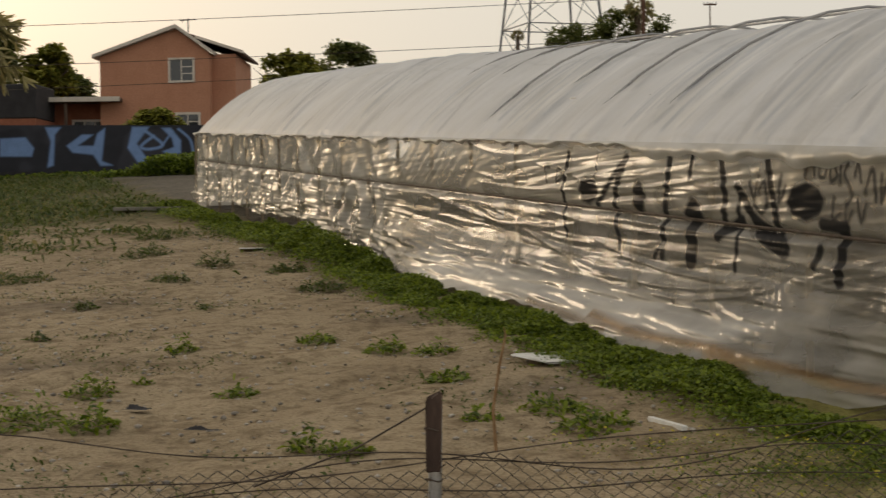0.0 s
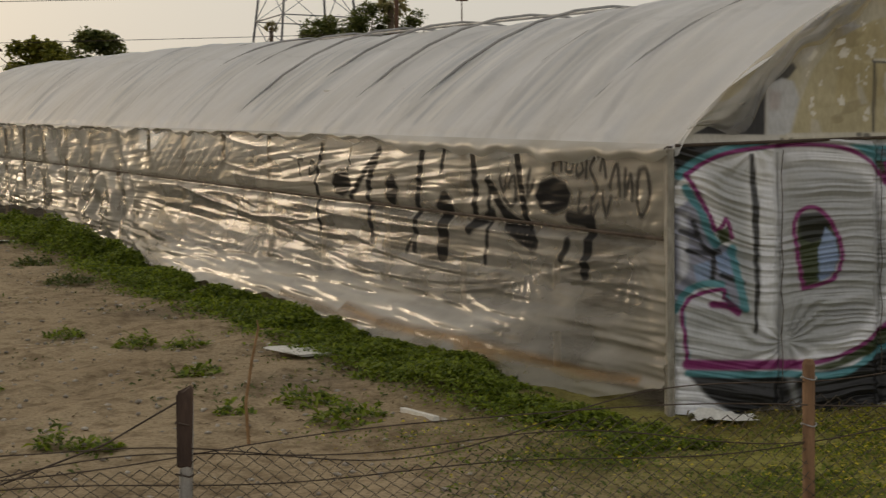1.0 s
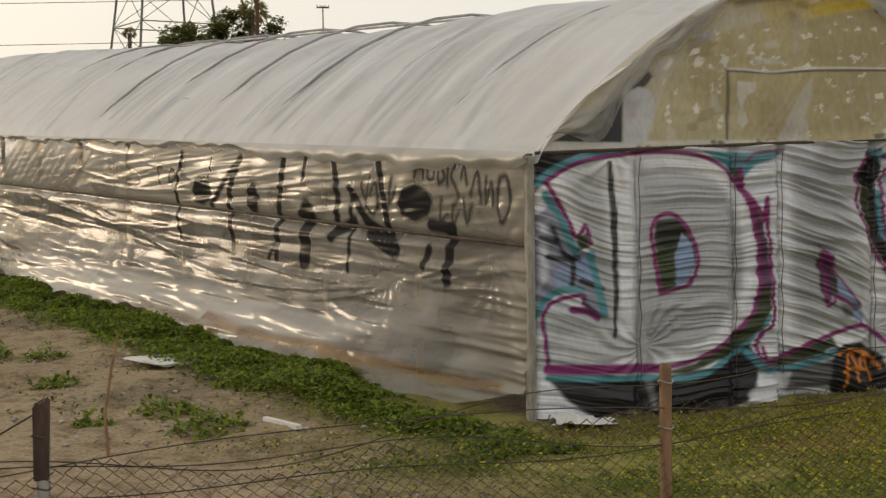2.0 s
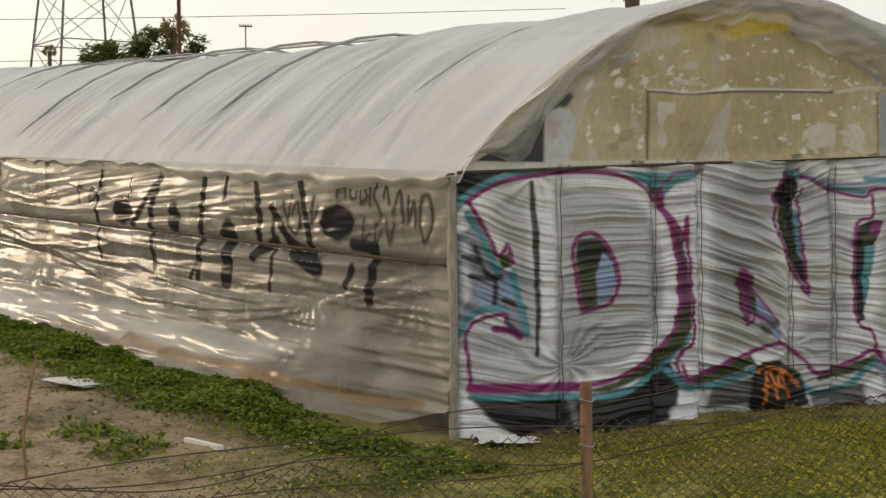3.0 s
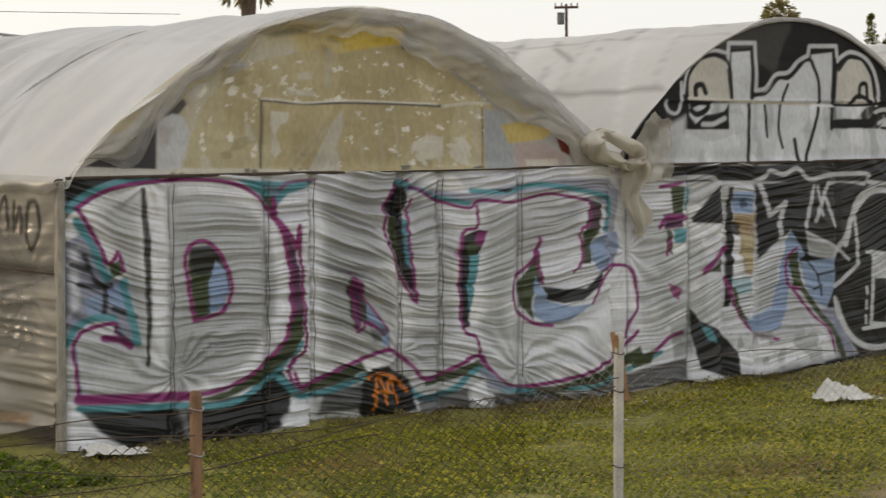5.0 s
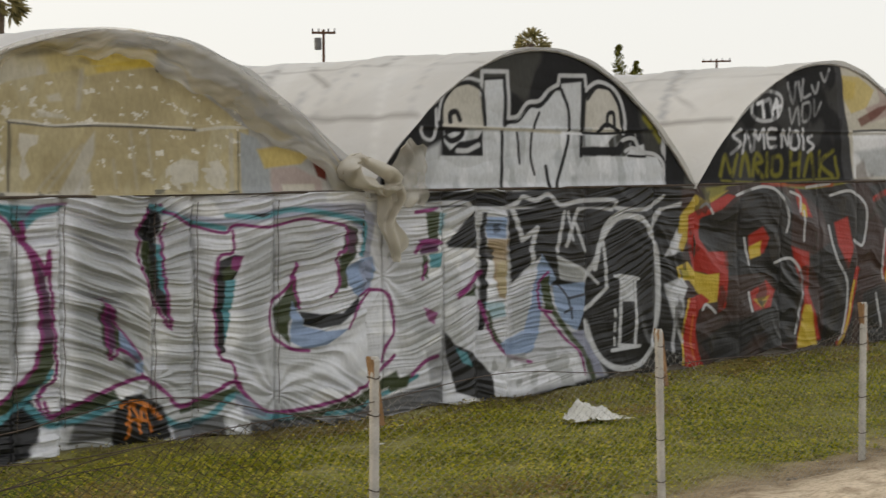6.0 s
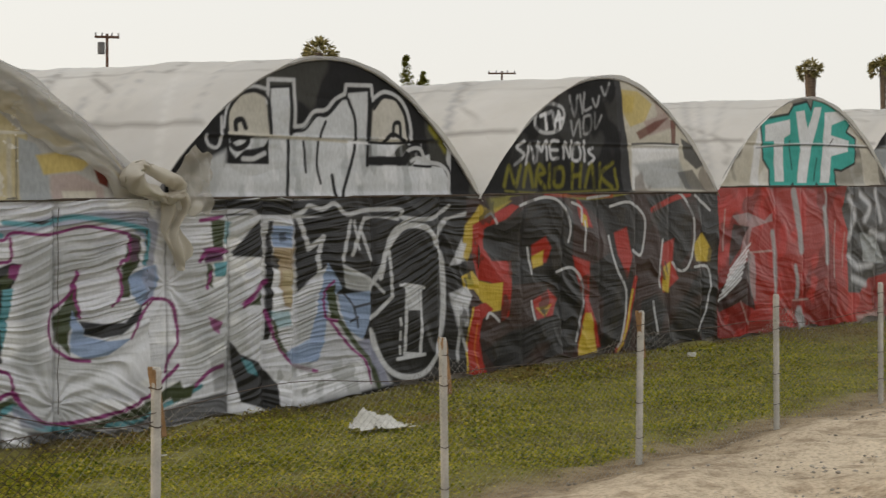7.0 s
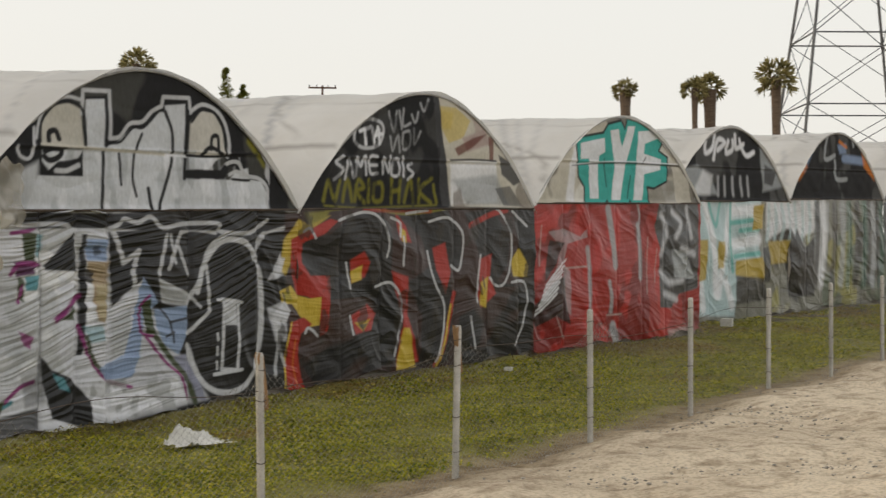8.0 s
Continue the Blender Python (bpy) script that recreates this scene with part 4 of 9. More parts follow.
def lower_black_o(p):
    p.fill(BLK, [(10.30, 1.54), (10.68, 1.88), (10.73, 1.47), (10.32, 1.50)], 0.014)
    p.fill(BLK, [(11.14, 1.87), (14.14, 1.81), (14.13, -0.12), (12.37, 0.27), (11.58, 1.35), (11.18, 1.04)], 0.014)
    p.fill(SIL, [(10.48, 1.45), (11.18, 1.07), (11.54, 1.29), (12.58, 0.00), (10.94, -0.16), (10.48, 0.64)], 0.03, 0.8)
    p.fill(BLK, [(11.16, 1.87), (11.74, 1.86), (11.99, 1.33), (11.60, 1.38), (11.19, 1.06)], 0.012)
    p.fill(BLK, [(11.78, 1.04), (12.37, 1.26), (12.50, 0.26), (12.26, 0.52)], 0.02)
    p.fill(TANP, [(10.83, 1.57), (11.16, 1.56), (11.11, 0.92), (10.98, 0.96)], 0.014, 0.95)
    p.fill(WHT, [(10.79, 1.44), (10.90, 1.44), (10.94, 0.85), (10.83, 0.85)], 0.02, 0.7)
    p.fill(BLK, [(10.77, 1.85), (10.82, 1.85), (10.83, 1.09), (10.79, 0.62), (10.73, 0.62), (10.74, 1.32)], 0.01)
    p.fill(LAV, [(10.82, 1.80), (11.14, 1.79), (11.13, 1.56), (10.84, 1.58)], 0.014)
    p.fill(BLK, [(10.93, 1.72), (11.01, 1.73), (11.04, 1.64), (10.94, 1.62)], 0.014, 0.7)
    p.fill(BLK, [(10.80, 1.51), (10.96, 1.45), (10.90, 1.34), (10.80, 1.37)], 0.012, 0.9)
    p.fill(OLV, [(10.94, 1.32), (11.15, 1.33), (11.10, 0.96), (11.00, 0.99)], 0.02, 0.7)
    p.fill(TEAL, [(10.79, 0.91), (11.06, 0.90), (11.10, 0.75), (10.86, 0.73)], 0.02, 0.6)
    p.fill(SIL, [(11.16, 1.07), (11.58, 1.36), (11.66, 1.05), (11.50, 0.57), (11.16, 0.60)], 0.016)
    p.fill(GREY, [(11.18, 0.95), (11.46, 1.06), (11.42, 0.58), (11.18, 0.54)], 0.03, 0.8)
    p.fill(GREY, [(11.82, 1.33), (12.26, 1.19), (12.28, 1.03), (11.87, 1.10)], 0.014)
    p.fill(LAV, [(11.58, 1.38), (11.74, 1.22), (11.81, 1.10), (11.62, 0.93), (11.58, 0.57), (11.46, 0.34), (11.22, 0.32), (11.03, 0.43), (11.34, 0.52), (11.46, 0.88)], 0.012)
    p.fill(GRN, [(11.59, 1.11), (11.71, 1.15), (11.79, 0.77), (11.66, 0.77)], 0.01)
    p.line(MAG, [(11.79, 0.74), (11.58, 0.81), (11.58, 1.08), (11.69, 1.18)], 0.035, 0.01)
    p.fill(LAV, [(11.77, 1.03), (12.26, 1.05), (12.29, 0.77), (12.14, 0.52), (11.92, 0.64), (11.82, 0.80)], 0.012)
    p.line(BLK, [(11.84, 1.05), (12.01, 0.88), (12.07, 0.66)], 0.03, 0.01, 0.9)
    p.line(BLK, [(12.01, 0.88), (12.26, 0.91)], 0.03, 0.01, 0.9)
    p.line(BLK, [(11.95, 0.73), (12.07, 0.77)], 0.03, 0.01, 0.9)
    p.fill(LAVD, [(12.07, 0.51), (12.26, 0.52), (12.43, 0.23), (12.54, -0.02), (12.33, 0.03)], 0.014)
    p.line(GRN, [(11.79, 0.74), (12.03, 0.48), (12.26, 0.25), (12.37, -0.01)], 0.07, 0.016)
    p.line(MAG, [(11.66, 0.74), (11.95, 0.45), (12.17, 0.28), (12.26, 0.03)], 0.035, 0.01)
    p.line(MAG, [(10.45, 0.99), (10.60, 1.10), (10.74, 1.22)], 0.06, 0.016)
    p.fill(GRN, [(10.51, 0.99), (10.68, 1.12), (10.68, 0.98)], 0.014)
    p.line(MAG, [(10.73, 0.92), (10.86, 0.62), (11.10, 0.35), (11.45, 0.23)], 0.04, 0.012)
    p.line(GRN, [(10.83, 0.79), (10.94, 0.55), (11.10, 0.41)], 0.05, 0.014)
    p.fill(LAV, [(11.02, 0.46), (11.34, 0.58), (11.50, 0.39), (11.33, 0.31), (11.11, 0.34)], 0.012, 0.9)
    p.fill(WHT, [(10.86, 0.29), (11.41, 0.21), (12.11, 0.29), (12.26, 0.00), (11.17, -0.07), (10.86, 0.06)], 0.03, 0.8)
    p.blotch(GREY, 9.0, 0.4, 34, 0.7, su=1.0, sv=1.0, box_=(10.8, 12.1, -0.2, 0.34))
    p.fill(BLK, [(10.27, 0.65), (10.41, 0.50), (10.65, 0.40), (10.91, 0.14), (10.94, -0.16), (10.41, 0.01), (10.30, 0.36)], 0.012)
    p.fill(TEAL, [(10.42, 0.46), (10.57, 0.40), (10.65, 0.25), (10.51, 0.30)], 0.012, 0.8)
    p.line(PALE, [(11.18, 1.90), (11.34, 1.54), (11.54, 1.66), (11.45, 1.42), (11.48, 1.23)], 0.06, 0.012, 0.9, False)
    p.line(PALE, [(11.82, 1.40), (11.95, 1.82)], 0.05, 0.012, 0.85)
    p.line(PALE, [(11.97, 1.46), (12.16, 1.85)], 0.05, 0.012, 0.85)
    p.line(PALE, [(12.07, 1.52), (12.01, 1.82)], 0.04, 0.012, 0.8)
    p.line(PALE, [(12.26, 1.39), (12.12, 1.70)], 0.045, 0.012, 0.85)
    p.line(PALE, [(11.82, 1.34), (12.26, 1.17), (12.46, 1.02)], 0.035, 0.01, 0.8)
    p.line(PALE, [(12.16, 1.85), (12.37, 1.88), (12.67, 1.84)], 0.05, 0.012, 0.85)
    p.line(PALE, [(12.41, 1.19), (12.52, 1.50), (12.76, 1.73), (13.03, 1.75), (13.25, 1.65), (13.41, 1.34), (13.44, 0.83), (13.37, 0.39), (13.19, 0.11), (12.89, 0.04), (12.58, 0.12), (12.39, 0.33), (12.28, 0.61)], 0.065, 0.013)
    p.line(PALE, [(12.26, 1.08), (12.43, 1.32), (12.59, 1.67), (12.85, 1.83)], 0.055, 0.013, 0.9)
    p.line(PALE, [(12.55, 1.47), (12.59, 0.97), (12.28, 0.74)], 0.045, 0.011, 0.95, False)
    p.line(PALE, [(13.30, 1.54), (13.48, 1.82), (13.85, 1.88)], 0.06, 0.014, 0.9)
    p.line(PALE, [(12.78, 1.09), (13.06, 1.05), (13.04, 0.28), (12.79, 0.31), (12.81, 1.08)], 0.045, 0.009, 1, False)
    p.line(PALE, [(12.71, 1.09), (13.12, 1.04)], 0.035, 0.009)
    p.line(PALE, [(12.67, 0.26), (13.11, 0.28)], 0.04, 0.009)
    p.fill(PALE, [(12.81, 1.05), (13.03, 1.04), (13.03, 0.79), (12.83, 0.80)], 0.01, 0.9)
    p.line(PALE, [(12.71, 0.71), (12.72, 0.64)], 0.035, 0.009)
    p.line(PALE, [(12.71, 0.56), (12.72, 0.48)], 0.035, 0.009)
    p.line(PALE, [(12.71, 0.40), (12.72, 0.32)], 0.035, 0.009)
    p.fill(SIL, [(13.53, 1.27), (13.76, 1.59), (13.81, 1.33)], 0.02, 0.8)
    p.fill(SIL, [(13.52, 0.95), (13.85, 1.04), (13.85, 0.55), (13.66, 0.56)], 0.02, 0.7)
    p.line(PALE, [(13.62, 0.82), (13.71, 0.56), (13.66, 0.17)], 0.05, 0.014, 0.8)


def upper_olive(p):
    p.lay(np.ones(p.u.size), (0.56, 0.54, 0.50))
    p.blotch((0.30, 0.30, 0.31), 1.4, 0.5, 21, 0.6, su=1.0, sv=0.5)
    p.blotch((0.50, 0.40, 0.14), 1.6, 1.1, 22, 0.8, su=0.9, sv=0.5)
    p.fill(OLV, [(4.86, 0.05), (4.95, 0.35), (5.06, 0.59), (5.24, 0.82), (5.56, 0.97), (5.88, 1.04), (6.31, 1.11), (6.93, 1.13), (7.27, 1.03), (7.73, 0.75), (7.94, 0.59), (7.83, -0.02)], 0.012)
    board = (4.75, 7.95, 0.0, 1.3)
    p.blotch((0.36, 0.30, 0.17), 2.5, 0.5, 24, 0.5, su=1.6, sv=0.7, box_=board)
    p.blotch((0.50, 0.45, 0.31), 3.5, 0.8, 23, 0.6, su=1.0, sv=0.6, box_=board)
    p.blotch((0.22, 0.18, 0.10), 9.0, 1.6, 26, 0.4, su=0.6, sv=1.4, box_=board)
    for k, area in enumerate(((4.9, 6.0, 0.62, 0.98), (5.4, 6.9, 0.62, 0.80), (6.2, 7.0, 0.88, 1.08), (7.0, 7.9, 0.64, 0.9), (4.8, 5.55, 0.02, 0.6), (6.3, 7.2, 0.05, 0.58), (7.2, 7.9, 0.3, 0.6))):
        p.blotch((0.72, 0.69, 0.62), 30.0, 1.45 + 0.2 * (k > 3), 110 + k, 0.95, su=0.9, sv=1.0, box_=area)
    p.fill(CRM, [(5.66, 0.54), (5.83, 0.52), (5.82, 0.45), (5.75, 0.42), (5.71, 0.33), (5.77, 0.19), (5.71, 0.14), (5.67, 0.19), (5.69, 0.33), (5.65, 0.43)], 0.01)
    p.fill(CRM, [(5.43, 0.46), (5.48, 0.42), (5.53, 0.29), (5.47, 0.28), (5.44, 0.35)], 0.016, 0.7)
    p.fill(CRM, [(5.92, 0.86), (6.04, 0.89), (6.07, 0.82), (5.94, 0.81)], 0.016, 0.7)
    p.fill(CRM, [(5.82, 0.73), (6.09, 0.71), (6.08, 0.67), (5.85, 0.68)], 0.016, 0.7)
    p.fill(CRM, [(5.03, 0.18), (5.09, 0.16), (5.12, 0.06), (5.02, 0.06)], 0.016, 0.7)
    p.fill(CRM, [(7.06, 0.25), (7.21, 0.32), (7.38, 0.30), (7.38, 0.12), (7.20, 0.10), (7.12, 0.14)], 0.012, 0.95)
    p.fill(CRM, [(7.49, 0.29), (7.60, 0.31), (7.68, 0.20), (7.64, 0.13), (7.54, 0.18)], 0.012, 0.95)
    p.blotch(CRM, 20.0, 0.35, 30, 0.9, su=1.1, sv=0.8, box_=(7.05, 7.72, 0.03, 0.24))
    p.fill(PALE, [(6.02, 0.02), (6.25, 0.44), (6.35, 0.56), (6.35, 0.37), (6.19, 0.01)], 0.016, 0.45)
    p.fill(PALE, [(6.15, 0.01), (6.24, 0.17), (6.31, 0.21), (6.32, 0.01)], 0.02, 0.45)
    p.line(CRMD, [(5.82, 0.04), (6.14, 0.40)], 0.03, 0.015, 0.45)
    p.line(CRMD, [(5.93, 0.06), (6.23, 0.44)], 0.03, 0.015, 0.45)
    p.line(CRMD, [(6.70, 0.56), (6.76, 0.06)], 0.03, 0.015, 0.45)
    p.line(CRMD, [(6.87, 0.53), (6.91, 0.11)], 0.03, 0.015, 0.45)
    p.line(CRMD, [(6.53, 0.31), (6.56, 0.07)], 0.03, 0.015, 0.45)
    p.line(CRMD, [(6.26, 1.08), (6.21, 0.76)], 0.05, 0.02, 0.6)
    p.line(DRK, [(5.58, 0.63), (5.98, 0.60), (6.37, 0.61), (6.92, 0.60), (7.38, 0.58)], 0.022, 0.008, 0.9)
    p.line(CRM, [(5.59, 0.65), (5.77, 0.64), (5.96, 0.61), (6.31, 0.63), (6.87, 0.62), (7.32, 0.60)], 0.02, 0.007, 0.85)
    p.line(CRM, [(7.38, 0.58), (7.67, 0.61), (7.91, 0.61)], 0.03, 0.009, 0.8)
    p.line(DRK, [(5.57, 0.64), (5.58, 0.38), (5.57, 0.04)], 0.022, 0.008, 0.8)
    p.line(CRMD, [(7.74, 0.54), (7.73, -0.02)], 0.05, 0.014, 0.7)
    p.line(DRK, [(7.82, 0.57), (7.80, -0.02)], 0.018, 0.008, 0.7)
    p.line(YELP, [(6.31, 1.08), (6.53, 1.13), (6.93, 1.17)], 0.075, 0.02, 0.9)
    p.blotch((0.66, 0.50, 0.10), 4.0, 0.2, 36, 0.8, su=0.6, sv=1.6, box_=(6.2, 7.0, 1.14, 1.30))
    p.fill(YEL, [(6.37, 1.12), (6.65, 1.18), (6.96, 1.22), (6.96, 1.15), (6.65, 1.10), (6.40, 1.07)], 0.016, 0.7)
    p.fill(DRK, [(6.97, 1.21), (7.03, 1.23), (7.21, 1.08), (6.99, 1.10)], 0.01)
    p.fill(DRK, [(5.56, 1.21), (5.88, 1.28), (6.15, 1.30), (6.04, 1.23), (5.72, 1.18)], 0.03, 0.55)
    p.fill(DRK, [(4.02, 0.09), (4.32, 0.23), (4.64, 0.47), (4.63, 0.06)], 0.01)
    p.fill(DRK, [(4.69, 0.52), (4.88, 0.65), (4.91, 0.60), (4.84, 0.52), (4.72, 0.48)], 0.014, 0.9)
    p.fill(PALE, [(4.65, 0.47), (4.78, 0.52), (4.88, 0.49), (4.93, 0.35), (4.84, 0.05), (4.65, 0.06)], 0.014, 0.9)
    p.fill(PINK, [(4.66, 0.43), (4.77, 0.40), (4.75, 0.26), (4.67, 0.26)], 0.03, 0.5)
    p.fill(GRY, [(7.84, 0.57), (8.03, 0.51), (8.14, 0.30), (8.17, -0.03), (7.83, -0.02)], 0.014)
    p.fill(YEL, [(8.02, 0.41), (8.26, 0.44), (8.60, 0.35), (8.51, 0.27), (8.20, 0.24), (8.10, 0.23)], 0.018, 0.7)
    p.fill(PINK, [(8.17, 0.23), (8.44, 0.25), (8.75, 0.11), (8.75, -0.01), (8.17, -0.02)], 0.02, 0.8)
    p.fill(CRM, [(8.29, 0.08), (8.66, 0.08), (8.66, -0.00), (8.29, -0.00)], 0.014, 0.9)
    p.fill(DRED, [(8.63, 0.31), (8.80, 0.29), (8.80, 0.11), (8.70, 0.15)], 0.014)
    p.line(CRM, [(4.82, 0.05), (5.55, 0.03), (6.20, -0.01), (6.92, -0.02), (7.79, -0.02)], 0.034, 0.009, 0.85)
    p.blotch((0.10, 0.10, 0.09), 16.0, 1.2, 37, 0.8, su=0.7, sv=1.0, box_=(4.7, 8.0, 0.0, 0.05))


def upper_black_bubbles(p):
    p.lay(np.ones(p.u.size), BLK)
    p.blotch((0.07, 0.07, 0.065), 2.0, 0.5, 31, 0.8)
    p.fill(BUB, [(9.68, 0.01), (9.90, 0.35), (10.21, 0.49), (10.21, 0.00)], 0.04, 0.85)
    p.fill(BUB, [(10.08, 0.00), (10.21, 0.35), (10.78, 0.35), (10.79, 0.64), (11.06, 0.64), (11.26, 0.72), (11.46, 0.87), (11.62, 0.87), (11.83, 1.05), (11.95, 1.06), (12.04, 0.86), (12.26, 0.56), (12.26, 0.34), (12.94, 0.34), (13.03, 0.43), (13.23, 0.48), (13.26, 0.35), (13.46, 0.33), (13.55, 0.20), (13.53, -0.05)], 0.014)
    p.fill(BUB, [(10.82, 1.15), (11.09, 1.17), (11.09, 0.64), (10.82, 0.64)], 0.014)
    p.fill(BUB, [(11.93, 1.13), (12.23, 1.16), (12.23, 0.56), (12.01, 0.65)], 0.014)
    p.fill((0.52, 0.50, 0.45), [(10.25, 0.66), (10.26, 0.89), (10.41, 1.05), (10.60, 1.09), (10.76, 1.03), (10.79, 0.64)], 0.014)
    p.fill((0.58, 0.56, 0.52), [(12.29, 0.62), (12.31, 0.97), (12.46, 1.10), (12.68, 1.08), (12.83, 0.90), (12.90, 0.62), (12.72, 0.56)], 0.014)
    p.fill(BUB, [(12.29, 0.59), (12.75, 0.58), (12.59, 0.45), (12.29, 0.45)], 0.014)
    p.fill(BUB, [(10.26, 0.60), (10.79, 0.62), (10.72, 0.53), (10.45, 0.49), (10.34, 0.40), (10.25, 0.49)], 0.014)
    p.blotch(GRY, 5.0, 0.9, 32, 0.5, su=1.5, sv=0.6, box_=(9.9, 13.6, 0, 0.66))
    p.blotch(WHT, 8.0, 1.1, 33, 0.6, su=1.5, sv=0.6, box_=(9.3, 13.6, 0, 0.6))
    p.line(PALE, [(10.77, 0.99), (10.78, 1.23), (11.15, 1.24), (11.15, 0.75)], 0.045, 0.01, 1, False)
    p.line(PALE, [(11.15, 0.75), (11.28, 0.77), (11.42, 0.91), (11.60, 0.94), (11.75, 1.06), (11.88, 1.12)], 0.045, 0.01)
    p.line(PALE, [(11.88, 1.12), (11.90, 1.22), (12.29, 1.23), (12.31, 1.07)], 0.045, 0.01, 1, False)
    p.line(PALE, [(12.31, 1.08), (12.50, 1.17), (12.72, 1.11), (12.86, 0.97), (12.93, 0.75), (12.90, 0.60)], 0.045, 0.01)
    p.line(PALE, [(10.19, 0.72), (10.24, 0.92), (10.38, 1.08), (10.58, 1.15), (10.78, 1.12)], 0.035, 0.01)
    p.line(PALE, [(10.16, 0.82), (10.15, 0.60), (10.09, 0.51), (9.99, 0.54), (9.96, 0.63)], 0.035, 0.01)
    p.line(PALE, [(12.76, 0.39), (12.89, 0.52), (13.07, 0.54), (13.19, 0.40), (13.43, 0.36), (13.56, 0.24), (13.55, 0.01)], 0.045, 0.01)
    p.line(PALE, [(12.94, 0.40), (13.05, 0.44), (13.14, 0.40)], 0.04, 0.01)
    p.line(BLK, [(10.26, 0.37), (10.22, 0.63), (10.26, 0.89), (10.41, 1.06), (10.60, 1.10), (10.79, 1.01), (10.82, 0.64)], 0.035, 0.01)
    p.line(BLK, [(11.10, 1.17), (11.10, 0.67)], 0.045, 0.01)
    p.line(BLK, [(11.07, 0.61), (11.04, -0.01)], 0.045, 0.01)
    p.line(BLK, [(10.82, 1.15), (11.09, 1.17)], 0.03, 0.01)
    p.line(BLK, [(11.28, 0.59), (11.31, 0.27)], 0.035, 0.01)
    p.line(BLK, [(11.60, 0.81), (11.49, 0.58), (11.47, 0.34), (11.52, 0.15)], 0.035, 0.01)
    p.line(BLK, [(11.94, 1.06), (12.04, 0.84), (12.04, 0.56), (11.92, 0.23), (11.81, -0.01)], 0.045, 0.01)
    p.line(BLK, [(11.69, 0.23), (11.72, 0.01)], 0.05, 0.01)
    p.line(BLK, [(11.15, 0.70), (11.30, 0.72), (11.47, 0.87), (11.62, 0.88), (11.83, 1.05)], 0.03, 0.01)
    p.line(BLK, [(12.27, 1.08), (12.24, 0.65), (12.22, 0.35)], 0.05, 0.01)
    p.line(BLK, [(12.33, 0.97), (12.49, 1.11), (12.69, 1.08), (12.83, 0.90), (12.88, 0.62)], 0.035, 0.01)
    p.line(BLK, [(12.98, 0.35), (13.16, 0.34), (13.26, 0.34)], 0.03, 0.01)
    p.fill(BLK, [(12.23, 0.44), (12.78, 0.45), (12.85, 0.52), (12.94, 0.47), (12.85, 0.35), (12.23, 0.35)], 0.012)
    p.fill(BLK, [(10.23, 0.49), (10.32, 0.39), (10.45, 0.48), (10.78, 0.53), (10.79, 0.35), (10.28, 0.35)], 0.012)
    p.line(PALE, [(10.43, 0.40), (10.56, 0.40), (10.65, 0.43), (10.73, 0.46)], 0.05, 0.014)
    p.line(BLK, [(10.34, 0.70), (10.35, 0.78), (10.43, 0.80), (10.47, 0.72)], 0.06, 0.01)
    p.line(BLK, [(10.29, 0.59), (10.38, 0.62), (10.50, 0.61), (10.47, 0.54), (10.35, 0.50), (10.28, 0.54)], 0.06, 0.01)
    p.line(BLK, [(12.64, 0.68), (12.66, 0.81), (12.75, 0.82), (12.76, 0.65)], 0.05, 0.01)
    p.line(BLK, [(12.50, 0.61), (12.64, 0.70), (12.82, 0.62)], 0.05, 0.01)
    p.line(CRM, [(10.25, 0.66), (10.79, 0.64), (11.42, 0.62), (11.95, 0.60)], 0.03, 0.009, 0.9)
    p.line(WHT, [(11.95, 0.60), (12.26, 0.59)], 0.03, 0.009, 0.9)
    p.line(BLK, [(12.26, 0.60), (12.76, 0.60), (13.48, 0.67)], 0.03, 0.009)
    p.fill(BLK, [(10.08, 0.01), (11.74, 0.00), (13.53, -0.00), (13.53, -0.10), (10.08, -0.04)], 0.01)
    p.line(OLVY, [(13.25, 0.78), (13.34, 0.69)], 0.08, 0.03, 0.8)
    p.line(OLVY, [(13.41, 0.63), (13.50, 0.52)], 0.06, 0.03, 0.7)


